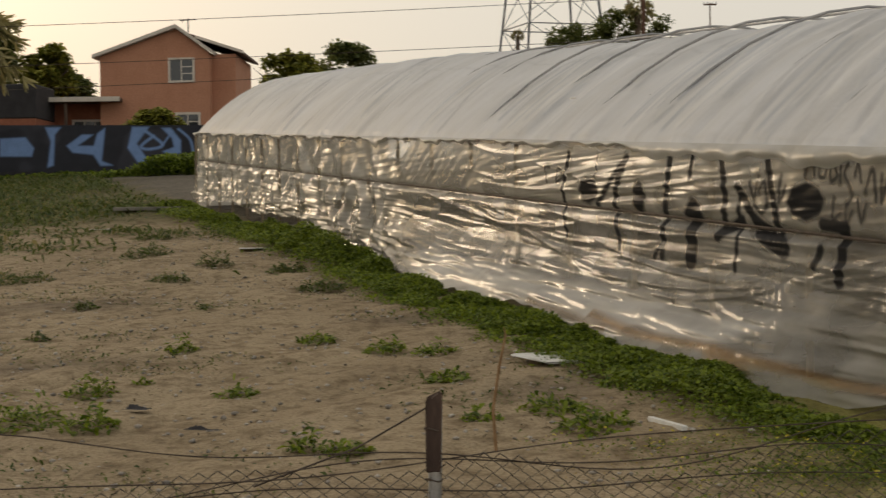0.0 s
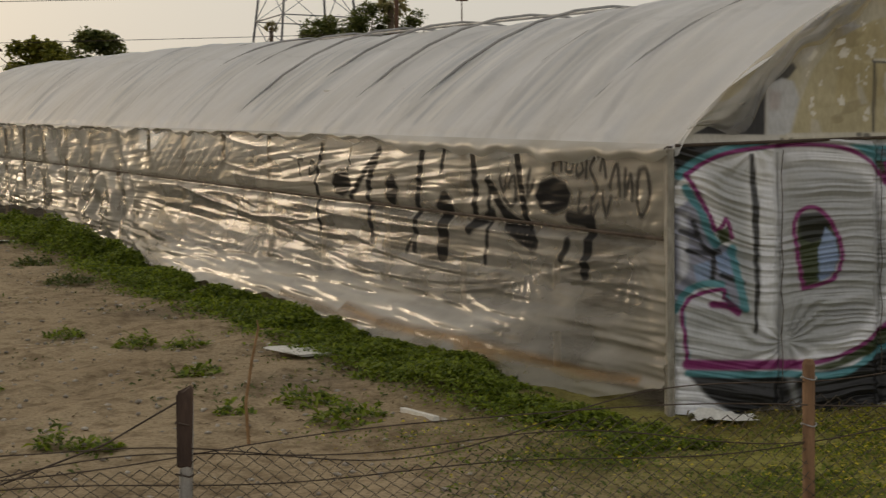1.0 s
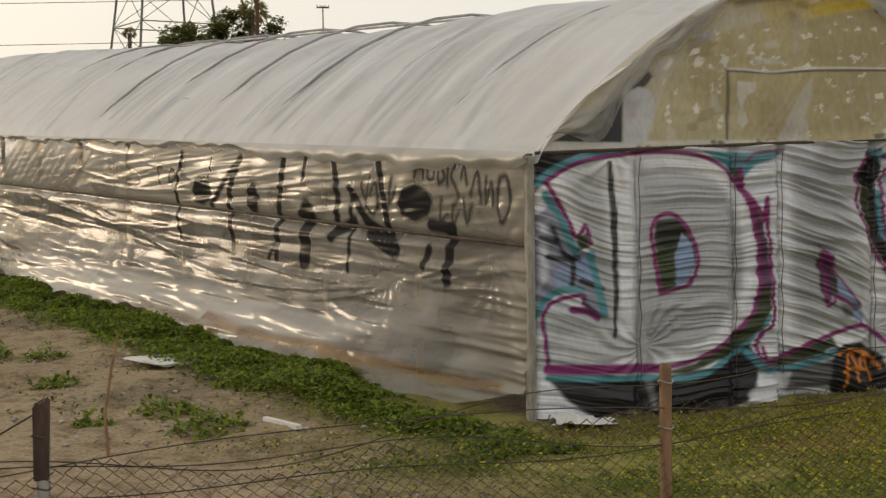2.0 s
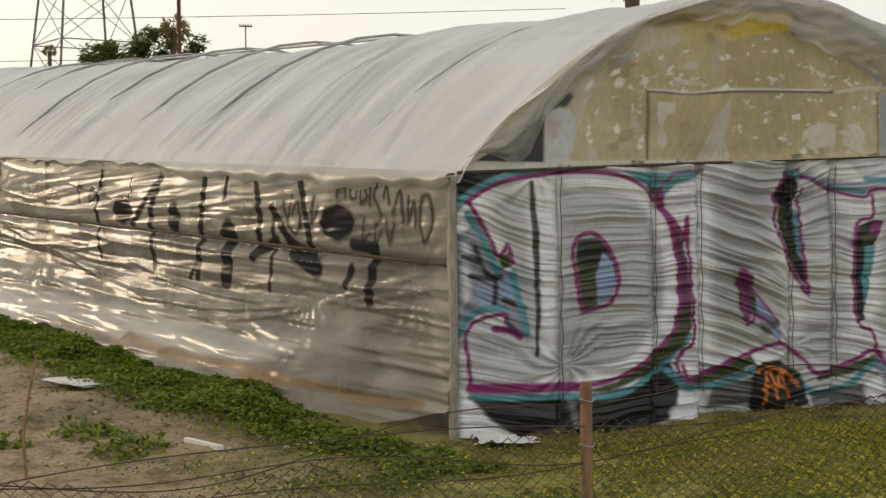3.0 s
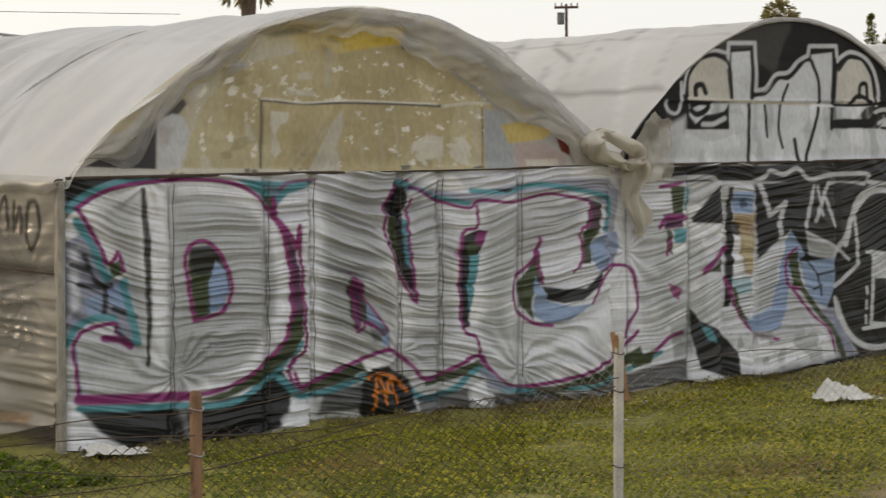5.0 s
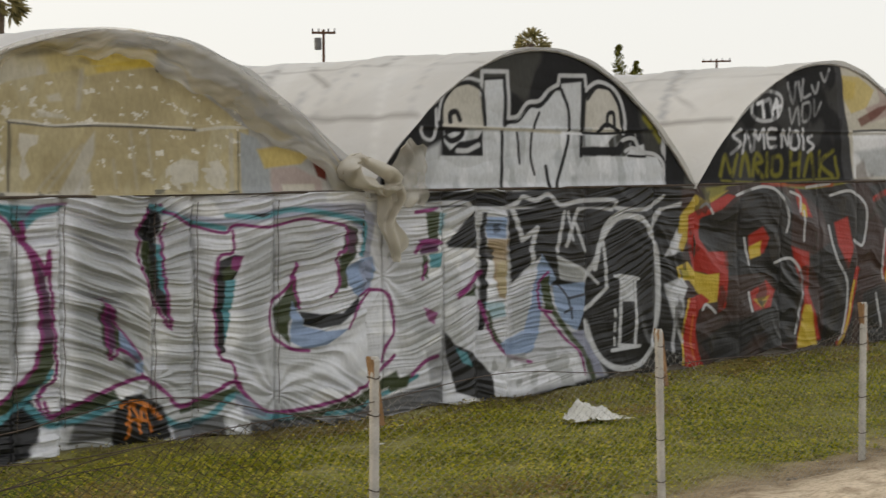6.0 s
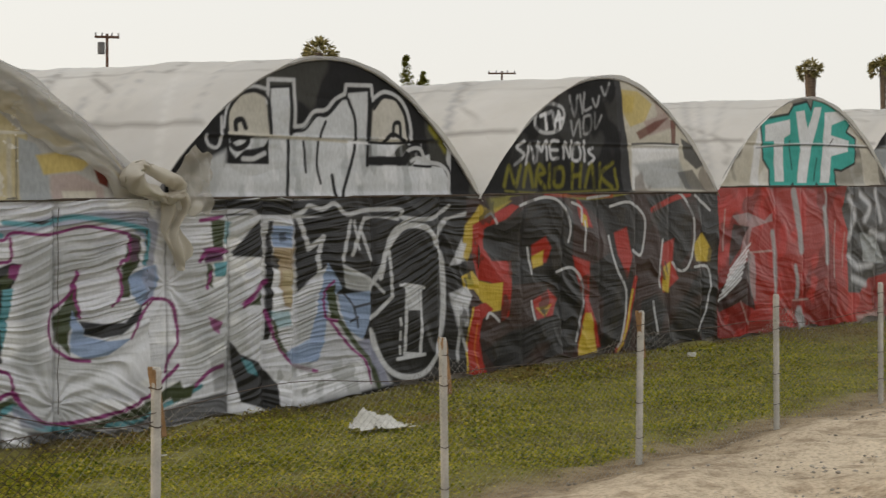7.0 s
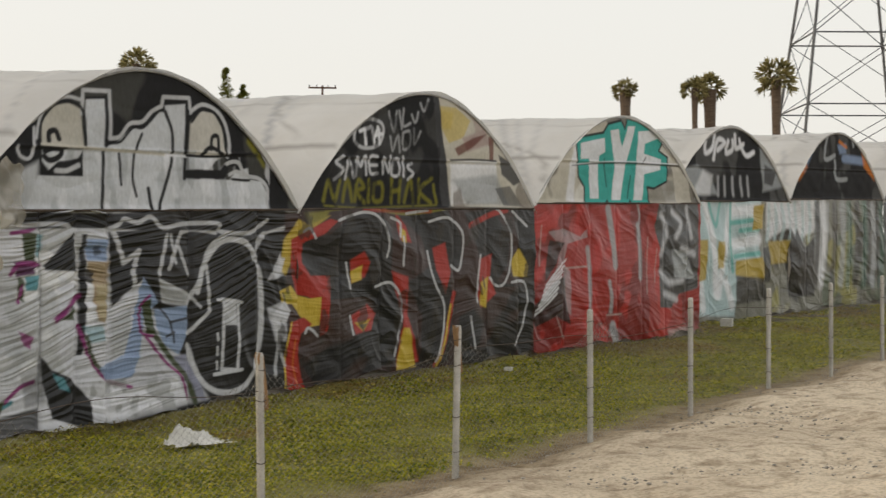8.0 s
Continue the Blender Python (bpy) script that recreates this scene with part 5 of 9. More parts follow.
def letters_left_edge(p):
    p.fill(YEL, [(13.81, 1.73), (14.07, 1.98), (14.23, 1.91), (14.64, 2.02), (14.27, 1.83), (13.99, 1.73), (13.95, 1.46), (13.85, 1.32), (13.75, 1.37)], 0.02, 0.85)
    p.fill(OLVY, [(14.17, 2.05), (14.64, 2.09), (14.58, 1.99), (14.27, 1.89)], 0.03, 0.8)
    p.fill(RED, [(13.95, 1.74), (14.19, 1.83), (14.64, 1.98), (14.77, 1.95), (14.53, 1.80), (14.19, 1.71), (14.13, 1.46), (14.27, 1.30), (14.66, 1.29), (14.64, 1.03), (14.60, 0.62), (14.47, 0.56), (14.45, 0.90), (14.25, 1.05), (14.04, 1.09), (13.95, 1.40)], 0.014)
    p.fill(BLK, [(14.15, 1.69), (14.64, 1.78), (14.90, 1.57), (14.85, 1.28), (14.27, 1.33), (14.15, 1.46)], 0.02)
    p.fill(YEL, [(13.73, 1.14), (13.94, 1.20), (14.06, 1.08), (14.27, 1.03), (14.47, 1.04), (14.45, 0.70), (14.29, 0.69), (14.11, 0.84), (13.96, 0.98), (13.78, 0.99)], 0.012)
    p.fill(OLVY, [(13.79, 1.12), (13.92, 1.14), (13.96, 1.02), (13.82, 1.01)], 0.014, 0.7)
    p.fill(RED, [(13.92, 0.76), (14.19, 0.81), (14.33, 0.72), (14.14, 0.62), (14.08, 0.38), (14.14, 0.11), (14.24, -0.09), (13.88, -0.08), (13.82, 0.40)], 0.012)
    p.line(YEL, [(13.94, 0.76), (13.84, 0.40), (13.84, -0.03)], 0.03, 0.01)
    p.line(ORG, [(14.01, 0.56), (13.98, 0.26), (14.06, 0.02)], 0.03, 0.012, 0.6)
    p.fill(SIL, [(13.61, 0.88), (13.82, 1.03), (13.92, 0.90), (13.84, 0.77), (13.67, 0.75)], 0.016)
    p.fill(SIL, [(13.63, 1.28), (13.75, 1.54), (13.85, 1.52), (13.73, 1.30)], 0.016, 0.9)
    p.line(PALE, [(13.65, 0.78), (13.74, 0.48), (13.84, 0.27)], 0.045, 0.012, 0.8)


def lower_letters_red(p):
    p.blotch((0.22, 0.22, 0.21), 2.4, 0.9, 41, 0.6, box_=(13.6, 14.1, 0, 3))
    p.fill(BLK, [(9.91, 2.06), (10.18, 2.08), (11.06, 2.06), (13.62, 2.05), (13.81, 1.9), (13.52, 1.84), (10.61, 1.91), (9.91, 1.91)], 0.016)
    p.line(PALE, [(9.84, 1.92), (10.18, 1.95), (10.54, 1.95), (10.68, 1.89), (11.06, 1.88), (11.25, 1.94), (11.33, 2.0), (11.51, 1.96), (11.7, 2.02), (11.89, 1.9), (12.18, 1.94), (12.7, 1.94), (12.74, 1.85), (13.24, 1.83), (13.52, 1.97)], 0.048, 0.011, 0.85)
    p.fill(REDK, [(13.81, 2.05), (19.18, 2.16), (19.18, -0.11), (13.92, -0.06)], 0.020)
    p.fill(BLK, [(14.11, 1.7), (14.62, 1.79), (15.05, 2.03), (15.49, 2.09), (15.84, 1.88), (15.84, 1.31), (16.01, 1.01), (16.02, 0.72), (15.95, 0.15), (14.42, -0.07), (14.11, 0.29), (14.27, 0.55), (14.73, 0.59), (14.52, 1.21), (14.26, 1.43)], 0.022)
    p.fill(BLK, [(15.95, 2.08), (17.05, 2.08), (17.37, 1.71), (17.37, 1.33), (17.05, 1.27), (17.18, 0.66), (17.05, 0.06), (16.43, 0.04), (16.49, 0.69), (16.19, 1.15), (16.67, 1.35), (16.49, 1.73)], 0.023)
    p.fill(BLK, [(17.44, 2.04), (18.11, 2.1), (18.53, 1.7), (18.47, 1.3), (18.18, 1.07), (18.96, 1.0), (18.9, 0.24), (18.6, -0.02), (17.18, -0.03), (17.31, 0.65), (17.84, 0.78), (17.77, 1.48)], 0.024)
    p.fill(BLK, [(18.6, 2.13), (19.18, 2.14), (19.1, -0.06), (18.74, -0.07), (18.89, 1.05), (18.74, 1.53)], 0.019)
    p.blotch((0.06, 0.035, 0.03), 2.0, 0.8, 42, 0.7, box_=(14.0, 19.2, 0, 1.0))
    letters_left_edge(p)
    p.fill(RED, [(15.03, 1.47), (15.27, 1.57), (15.4, 1.43), (15.33, 1.25), (15.07, 1.19)], 0.021)
    p.fill(YEL, [(15.05, 1.33), (15.27, 1.4), (15.27, 1.22), (15.07, 1.18)], 0.017)
    p.fill(RED, [(15.05, 0.78), (15.38, 0.91), (15.56, 0.78), (15.44, 0.58), (15.11, 0.55)], 0.021)
    p.fill(YEL, [(15.11, 0.69), (15.44, 0.72), (15.27, 0.57)], 0.017, 0.8)
    p.fill(GRN, [(15.18, 0.66), (15.38, 0.67), (15.27, 0.59)], 0.013, 0.8)
    p.fill(RED, [(15.84, 1.31), (16.19, 1.22), (16.19, 0.71), (16.43, 0.11), (15.95, 0.07), (16.09, 0.72)], 0.022)
    p.fill(YEL, [(16.09, 0.57), (16.21, 0.56), (16.37, 0.0), (15.95, 0.04)], 0.018)
    p.fill(RED, [(15.95, 2.06), (16.16, 1.88), (16.25, 1.66), (16.01, 1.7)], 0.022)
    p.fill(YEL, [(16.02, 1.88), (16.14, 1.81), (16.14, 1.66), (16.05, 1.68)], 0.013)
    p.fill(RED, [(16.73, 1.58), (16.99, 1.65), (17.11, 1.26), (16.99, 0.97), (16.8, 1.28)], 0.023)
    p.line(RED, [(17.18, 0.96), (16.99, 0.37), (16.8, 0.04)], 0.090, 0.018)
    p.line(YEL, [(17.11, 0.81), (16.99, 0.37), (16.82, 0.02)], 0.045, 0.011)
    p.fill(RED, [(17.77, 1.4), (18.08, 1.47), (18.04, 1.16), (18.18, 0.92), (17.84, 0.74), (17.73, 0.94)], 0.024)
    p.fill(YEL, [(17.81, 1.09), (18.0, 1.16), (17.94, 0.73), (17.81, 0.78)], 0.019)
    p.fill(YEL, [(18.56, 1.38), (18.74, 1.53), (18.99, 1.28), (18.96, 1.12), (18.6, 1.14)], 0.019)
    p.line(RED, [(17.57, 1.87), (18.11, 2.03), (18.46, 2.08)], 0.079, 0.019)
    p.line(OLVY, [(14.57, 2.09), (15.27, 2.13), (16.19, 2.04), (17.18, 2.13)], 0.051, 0.013, 0.8)
    p.line(RED, [(15.27, 2.09), (16.67, 2.07)], 0.060, 0.018, 0.7)
    p.line(PALE, [(14.16, 1.83), (14.26, 1.87), (14.37, 1.75)], 0.034, 0.008, 0.95)
    p.line(PALE, [(14.79, 1.96), (15.27, 2.06), (15.61, 1.96), (15.78, 1.67), (15.74, 1.49)], 0.036, 0.008, 0.95)
    p.line(PALE, [(15.84, 1.99), (16.05, 1.92), (16.02, 1.74)], 0.036, 0.008, 0.95)
    p.line(PALE, [(16.09, 1.74), (16.09, 1.37)], 0.036, 0.008, 0.95)
    p.line(PALE, [(14.96, 1.44), (15.05, 1.12)], 0.035, 0.008, 0.95)
    p.line(PALE, [(15.52, 1.12), (15.84, 1.16), (16.05, 0.97), (16.05, 0.72), (15.93, 0.22)], 0.036, 0.008, 0.95)
    p.line(PALE, [(16.19, 2.04), (16.61, 2.08)], 0.037, 0.008, 0.95)
    p.line(PALE, [(16.65, 1.93), (17.05, 1.98), (17.37, 1.79), (17.38, 1.49), (17.28, 1.27), (17.13, 1.34)], 0.038, 0.008, 0.95)
    p.line(PALE, [(16.62, 1.54), (16.74, 1.13), (16.97, 0.82), (16.92, 0.37), (16.8, 0.08)], 0.038, 0.008, 0.95)
    p.line(PALE, [(17.92, 2.1), (18.25, 2.08), (18.53, 1.78), (18.56, 1.38), (18.39, 1.06), (18.18, 1.03), (18.04, 1.14)], 0.040, 0.009, 0.95)
    p.line(PALE, [(17.81, 1.46), (17.73, 1.09), (17.75, 0.82)], 0.039, 0.008, 0.95)
    p.line(PALE, [(18.56, 1.06), (18.89, 1.05), (18.96, 0.8), (18.84, 0.4), (18.67, 0.17)], 0.040, 0.009, 0.95)
    p.line(PALE, [(15.03, 0.78), (15.07, 0.55)], 0.035, 0.008, 0.95)
    p.line(PALE, [(14.21, 0.62), (14.27, 0.68), (14.44, 0.57)], 0.034, 0.008, 0.95)
    p.line(PALE, [(17.57, 0.63), (17.67, 0.2)], 0.039, 0.008, 0.95)
    p.line(PALE, [(18.6, 2.06), (18.96, 1.85)], 0.041, 0.009, 0.95)
    p.blotch((0.03, 0.025, 0.02), 9.0, 1.3, 43, 0.7, box_=(13.7, 19.2, 0, 3))


def lower_red_grey(p):
    p.lay((p.u > 19.16) * 1.0, REDB)
    p.blotch((0.17, 0.015, 0.015), 2.6, 0.5, 51, 0.8, box_=(19.16, 24.4, -0.3, 3))
    p.blotch((0.46, 0.035, 0.03), 3.0, 0.8, 55, 0.8, box_=(19.16, 24.4, -0.3, 3))
    p.fill(DRK, [(22.83, 2.18), (24.23, 2.18), (24.23, 0.74), (23.60, 0.67), (23.30, 0.45), (22.88, 0.48), (22.92, 1.44), (22.73, 1.81)], 0.02)
    p.line(SIL, [(22.92, 2.00), (23.11, 1.72), (22.96, 1.35)], 0.11, 0.05, 0.8)
    p.line(SIL, [(23.31, 2.04), (23.60, 1.85), (23.40, 1.62)], 0.11, 0.05, 0.8)
    p.line(SIL, [(23.80, 2.09), (23.94, 1.61)], 0.11, 0.05, 0.8)
    p.line(SIL, [(22.96, 1.07), (23.21, 0.88), (23.70, 0.91)], 0.11, 0.05, 0.8)
    p.line(SIL, [(23.07, 0.70), (23.50, 0.58)], 0.11, 0.05, 0.8)
    p.line(SIL, [(23.60, 1.43), (24.06, 1.32)], 0.11, 0.05, 0.8)
    p.fill(GRY, [(23.30, 1.43), (23.80, 1.33), (24.14, 0.89), (23.40, 0.96)], 0.02, 0.95)
    p.fill(GRY, [(19.54, 1.76), (19.98, 1.80), (20.46, 1.67), (20.62, 1.79), (20.65, 1.66), (20.05, 1.57), (19.98, 1.34), (19.74, 1.18), (19.90, 1.51)], 0.014, 0.55)
    p.fill(BLK, [(19.59, 1.64), (19.98, 1.59), (19.74, 1.26), (19.43, 1.02), (19.51, 1.43)], 0.018, 0.9)
    p.fill(BLK, [(19.13, 0.67), (19.66, 1.01), (19.97, 1.09), (20.01, 0.67), (20.13, 0.36), (19.74, 0.51), (19.21, 0.38)], 0.016, 0.9)
    p.fill(GRY, [(19.98, 1.25), (20.16, 1.16), (20.13, 0.49), (20.01, 0.58), (19.94, 1.00)], 0.014, 0.55)
    p.line(GRY, [(20.65, 1.49), (20.71, 0.97), (20.70, 0.46)], 0.1, 0.03, 0.9)
    p.line(GRY, [(21.26, 2.09), (21.39, 1.65), (21.46, 1.21)], 0.16, 0.03, 0.9)
    p.line(GRY, [(21.25, 0.95), (21.32, 0.73), (21.32, 0.51)], 0.1, 0.03, 0.9)
    p.line(GRY, [(22.21, 1.82), (22.27, 1.41), (22.26, 1.00)], 0.13, 0.03, 0.9)
    p.line(GRY, [(21.39, 0.25), (21.46, 0.06), (21.46, -0.11)], 0.2, 0.03, 0.9)
    p.line(GRY, [(22.18, 2.18), (22.26, 2.02), (22.27, 1.86)], 0.05, 0.03, 0.9)
    p.line(WHT, [(19.18, 0.54), (19.74, 0.85)], 0.035, 0.014, 0.8)
    p.line(WHT, [(19.22, 0.62), (19.79, 0.93)], 0.035, 0.014, 0.8)
    p.line(WHT, [(19.27, 0.69), (19.83, 1.01)], 0.035, 0.014, 0.8)
    p.line(WHT, [(19.31, 0.76), (19.88, 1.09)], 0.035, 0.014, 0.8)
    p.line(WHT, [(19.36, 0.83), (19.93, 1.17)], 0.035, 0.014, 0.8)
    p.line(WHT, [(19.40, 0.90), (19.98, 1.25)], 0.035, 0.014, 0.8)
    p.line(WHT, [(19.45, 0.97), (20.02, 1.34)], 0.035, 0.014, 0.8)
    p.line(PINK, [(20.62, 1.49), (20.72, 1.23)], 0.03, 0.012, 0.7)
    p.line(PINK, [(19.36, 1.85), (19.30, 1.27)], 0.03, 0.012, 0.7)
    p.line(PINK, [(22.82, 1.44), (22.73, 0.90)], 0.03, 0.012, 0.7)
    p.line(PINK, [(19.74, 0.51), (19.97, 0.17)], 0.03, 0.012, 0.7)
    p.line(PINK, [(21.20, 0.45), (21.64, 0.44)], 0.03, 0.012, 0.7)
    p.line(PINK, [(22.54, 1.63), (22.45, 0.73)], 0.03, 0.012, 0.7)
    p.line(PINK, [(19.98, 1.21), (20.62, 1.22)], 0.03, 0.012, 0.7)
    p.fill(DRED, [(19.97, 0.17), (20.95, 0.19), (20.95, -0.12), (19.97, -0.17)], 0.05, 0.6)
    p.fill(PINK, [(23.11, 0.09), (24.00, 0.13), (24.06, -0.01), (23.20, -0.05)], 0.03, 0.7)


def upper_black_scribble(p):
    p.lay(np.ones(p.u.size), BLK)
    p.blotch((0.07, 0.07, 0.07), 3.0, 0.6, 60, 0.7)
    p.fill(CRM, [(16.82, 1.50), (18.18, 1.49), (19.59, 0.00), (17.09, 0.03), (16.97, 0.69)], 0.02)
    p.fill(YELP, [(16.83, 1.37), (17.25, 1.36), (17.59, 1.20), (17.41, 0.96), (17.10, 0.88), (16.95, 1.06)], 0.02)
    p.fill(YEL, [(16.88, 1.32), (17.19, 1.29), (17.15, 1.07), (16.95, 1.06)], 0.03, 0.4)
    p.fill(PINK, [(17.38, 0.96), (17.90, 1.09), (18.10, 0.90), (17.51, 0.77)], 0.03, 0.9)
    p.fill(DRED, [(17.22, 0.81), (17.64, 0.97), (17.97, 1.03), (17.64, 0.84), (17.31, 0.71)], 0.02, 0.8)
    p.fill(PINK, [(17.64, 1.24), (17.97, 1.21), (18.04, 1.06), (17.70, 1.01)], 0.03, 0.7)
    p.fill(WHT, [(17.12, 0.60), (18.17, 0.66), (18.23, 0.09), (17.14, 0.05)], 0.02, 0.8)
    p.fill(GRY, [(17.17, 0.39), (17.64, 0.43), (18.17, 0.48), (18.51, 0.05), (17.50, 0.05)], 0.04, 0.7)
    p.fill(DRED, [(18.01, 1.00), (18.15, 0.98), (18.10, 0.65), (18.01, 0.67)], 0.012, 0.8)
    p.fill(DRK, [(18.24, 0.75), (18.65, 0.62), (18.86, 0.40), (18.61, 0.32), (18.31, 0.48)], 0.02, 0.9)
    p.fill(DRK, [(18.17, 0.28), (18.51, 0.32), (18.86, 0.02), (18.37, 0.04)], 0.02, 0.7)
    p.line(DRK, [(17.12, 0.65), (17.64, 0.67), (18.17, 0.66)], 0.03, 0.01, 0.9)
    p.line(WHT, [(17.12, 0.62), (17.64, 0.64), (18.17, 0.63)], 0.02, 0.008, 0.7)
    p.blotch((0.20, 0.17, 0.15), 4.0, 1.1, 61, 0.7, box_=(17.2, 19.2, 0, 1.4))
    p.fill(DRK, [(16.73, 1.50), (16.85, 1.51), (17.02, 0.69), (17.14, 0.03), (16.94, 0.03), (16.85, 0.76)], 0.012)
    p.line(PALE, [(15.10, 0.92), (15.18, 1.08), (15.40, 1.13), (15.64, 1.09), (15.68, 0.95), (15.55, 0.80), (15.29, 0.76), (15.12, 0.83), (15.10, 0.95)], 0.045, 0.012)
    p.line(WHT, [(15.21, 0.97), (15.44, 1.03)], 0.05, 0.014)
    p.line(WHT, [(15.31, 1.00), (15.32, 0.81)], 0.05, 0.014)
    p.line(WHT, [(15.46, 1.01), (15.48, 0.82)], 0.05, 0.014)
    p.line(WHT, [(15.57, 1.03), (15.50, 0.91)], 0.05, 0.014)
    p.line(WHT, [(15.59, 1.00), (15.59, 0.83)], 0.05, 0.014)
    p.line(WHT, [(15.52, 0.93), (15.66, 0.95)], 0.05, 0.014)
    p.line(PALE, [(15.80, 1.24), (15.89, 0.99), (15.96, 1.25)], 0.036, 0.016, 0.65)
    p.line(PALE, [(16.01, 1.26), (16.05, 1.03)], 0.036, 0.016, 0.65)
    p.line(PALE, [(16.10, 1.29), (16.08, 1.07), (16.24, 1.11)], 0.036, 0.016, 0.65)
    p.line(PALE, [(16.27, 1.22), (16.34, 1.12), (16.41, 1.26)], 0.036, 0.016, 0.65)
    p.line(PALE, [(15.82, 0.92), (15.87, 0.74), (15.98, 0.94), (16.03, 0.73)], 0.036, 0.016, 0.65)
    p.line(PALE, [(16.08, 0.98), (16.10, 0.77), (16.24, 0.82), (16.22, 1.00), (16.08, 0.98)], 0.036, 0.016, 0.65)
    p.line(PALE, [(16.31, 1.04), (16.34, 0.84), (16.46, 1.01)], 0.036, 0.016, 0.65)
    p.line(PALE, [(16.46, 1.38), (16.53, 1.28), (16.63, 1.44)], 0.036, 0.016, 0.65)
    p.line(WHT, [(14.91, 0.65), (14.78, 0.57), (14.91, 0.48), (14.74, 0.36)], 0.042, 0.014, 0.75)
    p.line(WHT, [(14.95, 0.37), (15.01, 0.62), (15.10, 0.39)], 0.042, 0.014, 0.75)
    p.line(WHT, [(15.14, 0.41), (15.17, 0.64), (15.23, 0.53), (15.32, 0.66), (15.34, 0.43)], 0.042, 0.014, 0.75)
    p.line(WHT, [(15.55, 0.66), (15.41, 0.65), (15.43, 0.45), (15.57, 0.45)], 0.042, 0.014, 0.75)
    p.line(WHT, [(15.43, 0.55), (15.55, 0.55)], 0.042, 0.014, 0.75)
    p.line(WHT, [(15.68, 0.45), (15.68, 0.65), (15.80, 0.47), (15.82, 0.67)], 0.042, 0.014, 0.75)
    p.line(WHT, [(15.89, 0.63), (15.86, 0.44), (16.00, 0.44), (16.00, 0.63), (15.89, 0.63)], 0.042, 0.014, 0.75)
    p.line(WHT, [(16.10, 0.67), (16.10, 0.42)], 0.042, 0.014, 0.75)
    p.line(WHT, [(16.29, 0.59), (16.19, 0.54), (16.31, 0.46), (16.19, 0.38)], 0.042, 0.014, 0.75)
    p.line(OLVY, [(14.53, 0.10), (14.64, 0.34), (14.74, 0.10), (14.85, 0.34)], 0.058, 0.022, 0.65)
    p.line(OLVY, [(14.90, 0.10), (14.99, 0.36), (15.08, 0.10)], 0.058, 0.022, 0.65)
    p.line(OLVY, [(15.14, 0.10), (15.17, 0.36), (15.30, 0.27), (15.17, 0.22), (15.32, 0.08)], 0.058, 0.022, 0.65)
    p.line(OLVY, [(15.40, 0.36), (15.40, 0.09)], 0.058, 0.022, 0.65)
    p.line(OLVY, [(15.50, 0.31), (15.50, 0.11), (15.66, 0.12), (15.66, 0.32), (15.50, 0.31)], 0.058, 0.022, 0.65)
    p.line(OLVY, [(15.86, 0.38), (15.86, 0.08)], 0.058, 0.022, 0.65)
    p.line(OLVY, [(16.03, 0.38), (16.03, 0.09)], 0.058, 0.022, 0.65)
    p.line(OLVY, [(15.86, 0.22), (16.03, 0.24)], 0.058, 0.022, 0.65)
    p.line(OLVY, [(16.14, 0.09), (16.24, 0.38), (16.33, 0.09)], 0.058, 0.022, 0.65)
    p.line(OLVY, [(16.43, 0.38), (16.45, 0.09)], 0.058, 0.022, 0.65)
    p.line(OLVY, [(16.72, 0.40), (16.45, 0.24), (16.70, 0.08)], 0.058, 0.022, 0.65)
    p.line(OLVY, [(16.77, 0.31), (16.82, 0.09)], 0.058, 0.022, 0.65)
    p.line(OLVY, [(14.53, 0.04), (15.23, 0.01), (16.14, 0.03), (16.81, 0.05)], 0.03, 0.014, 0.5)
    p.blotch(BLK, 13.0, 0.9, 62, 0.6, su=1.2, sv=0.7, box_=(14.4, 16.9, 0, 1.4))


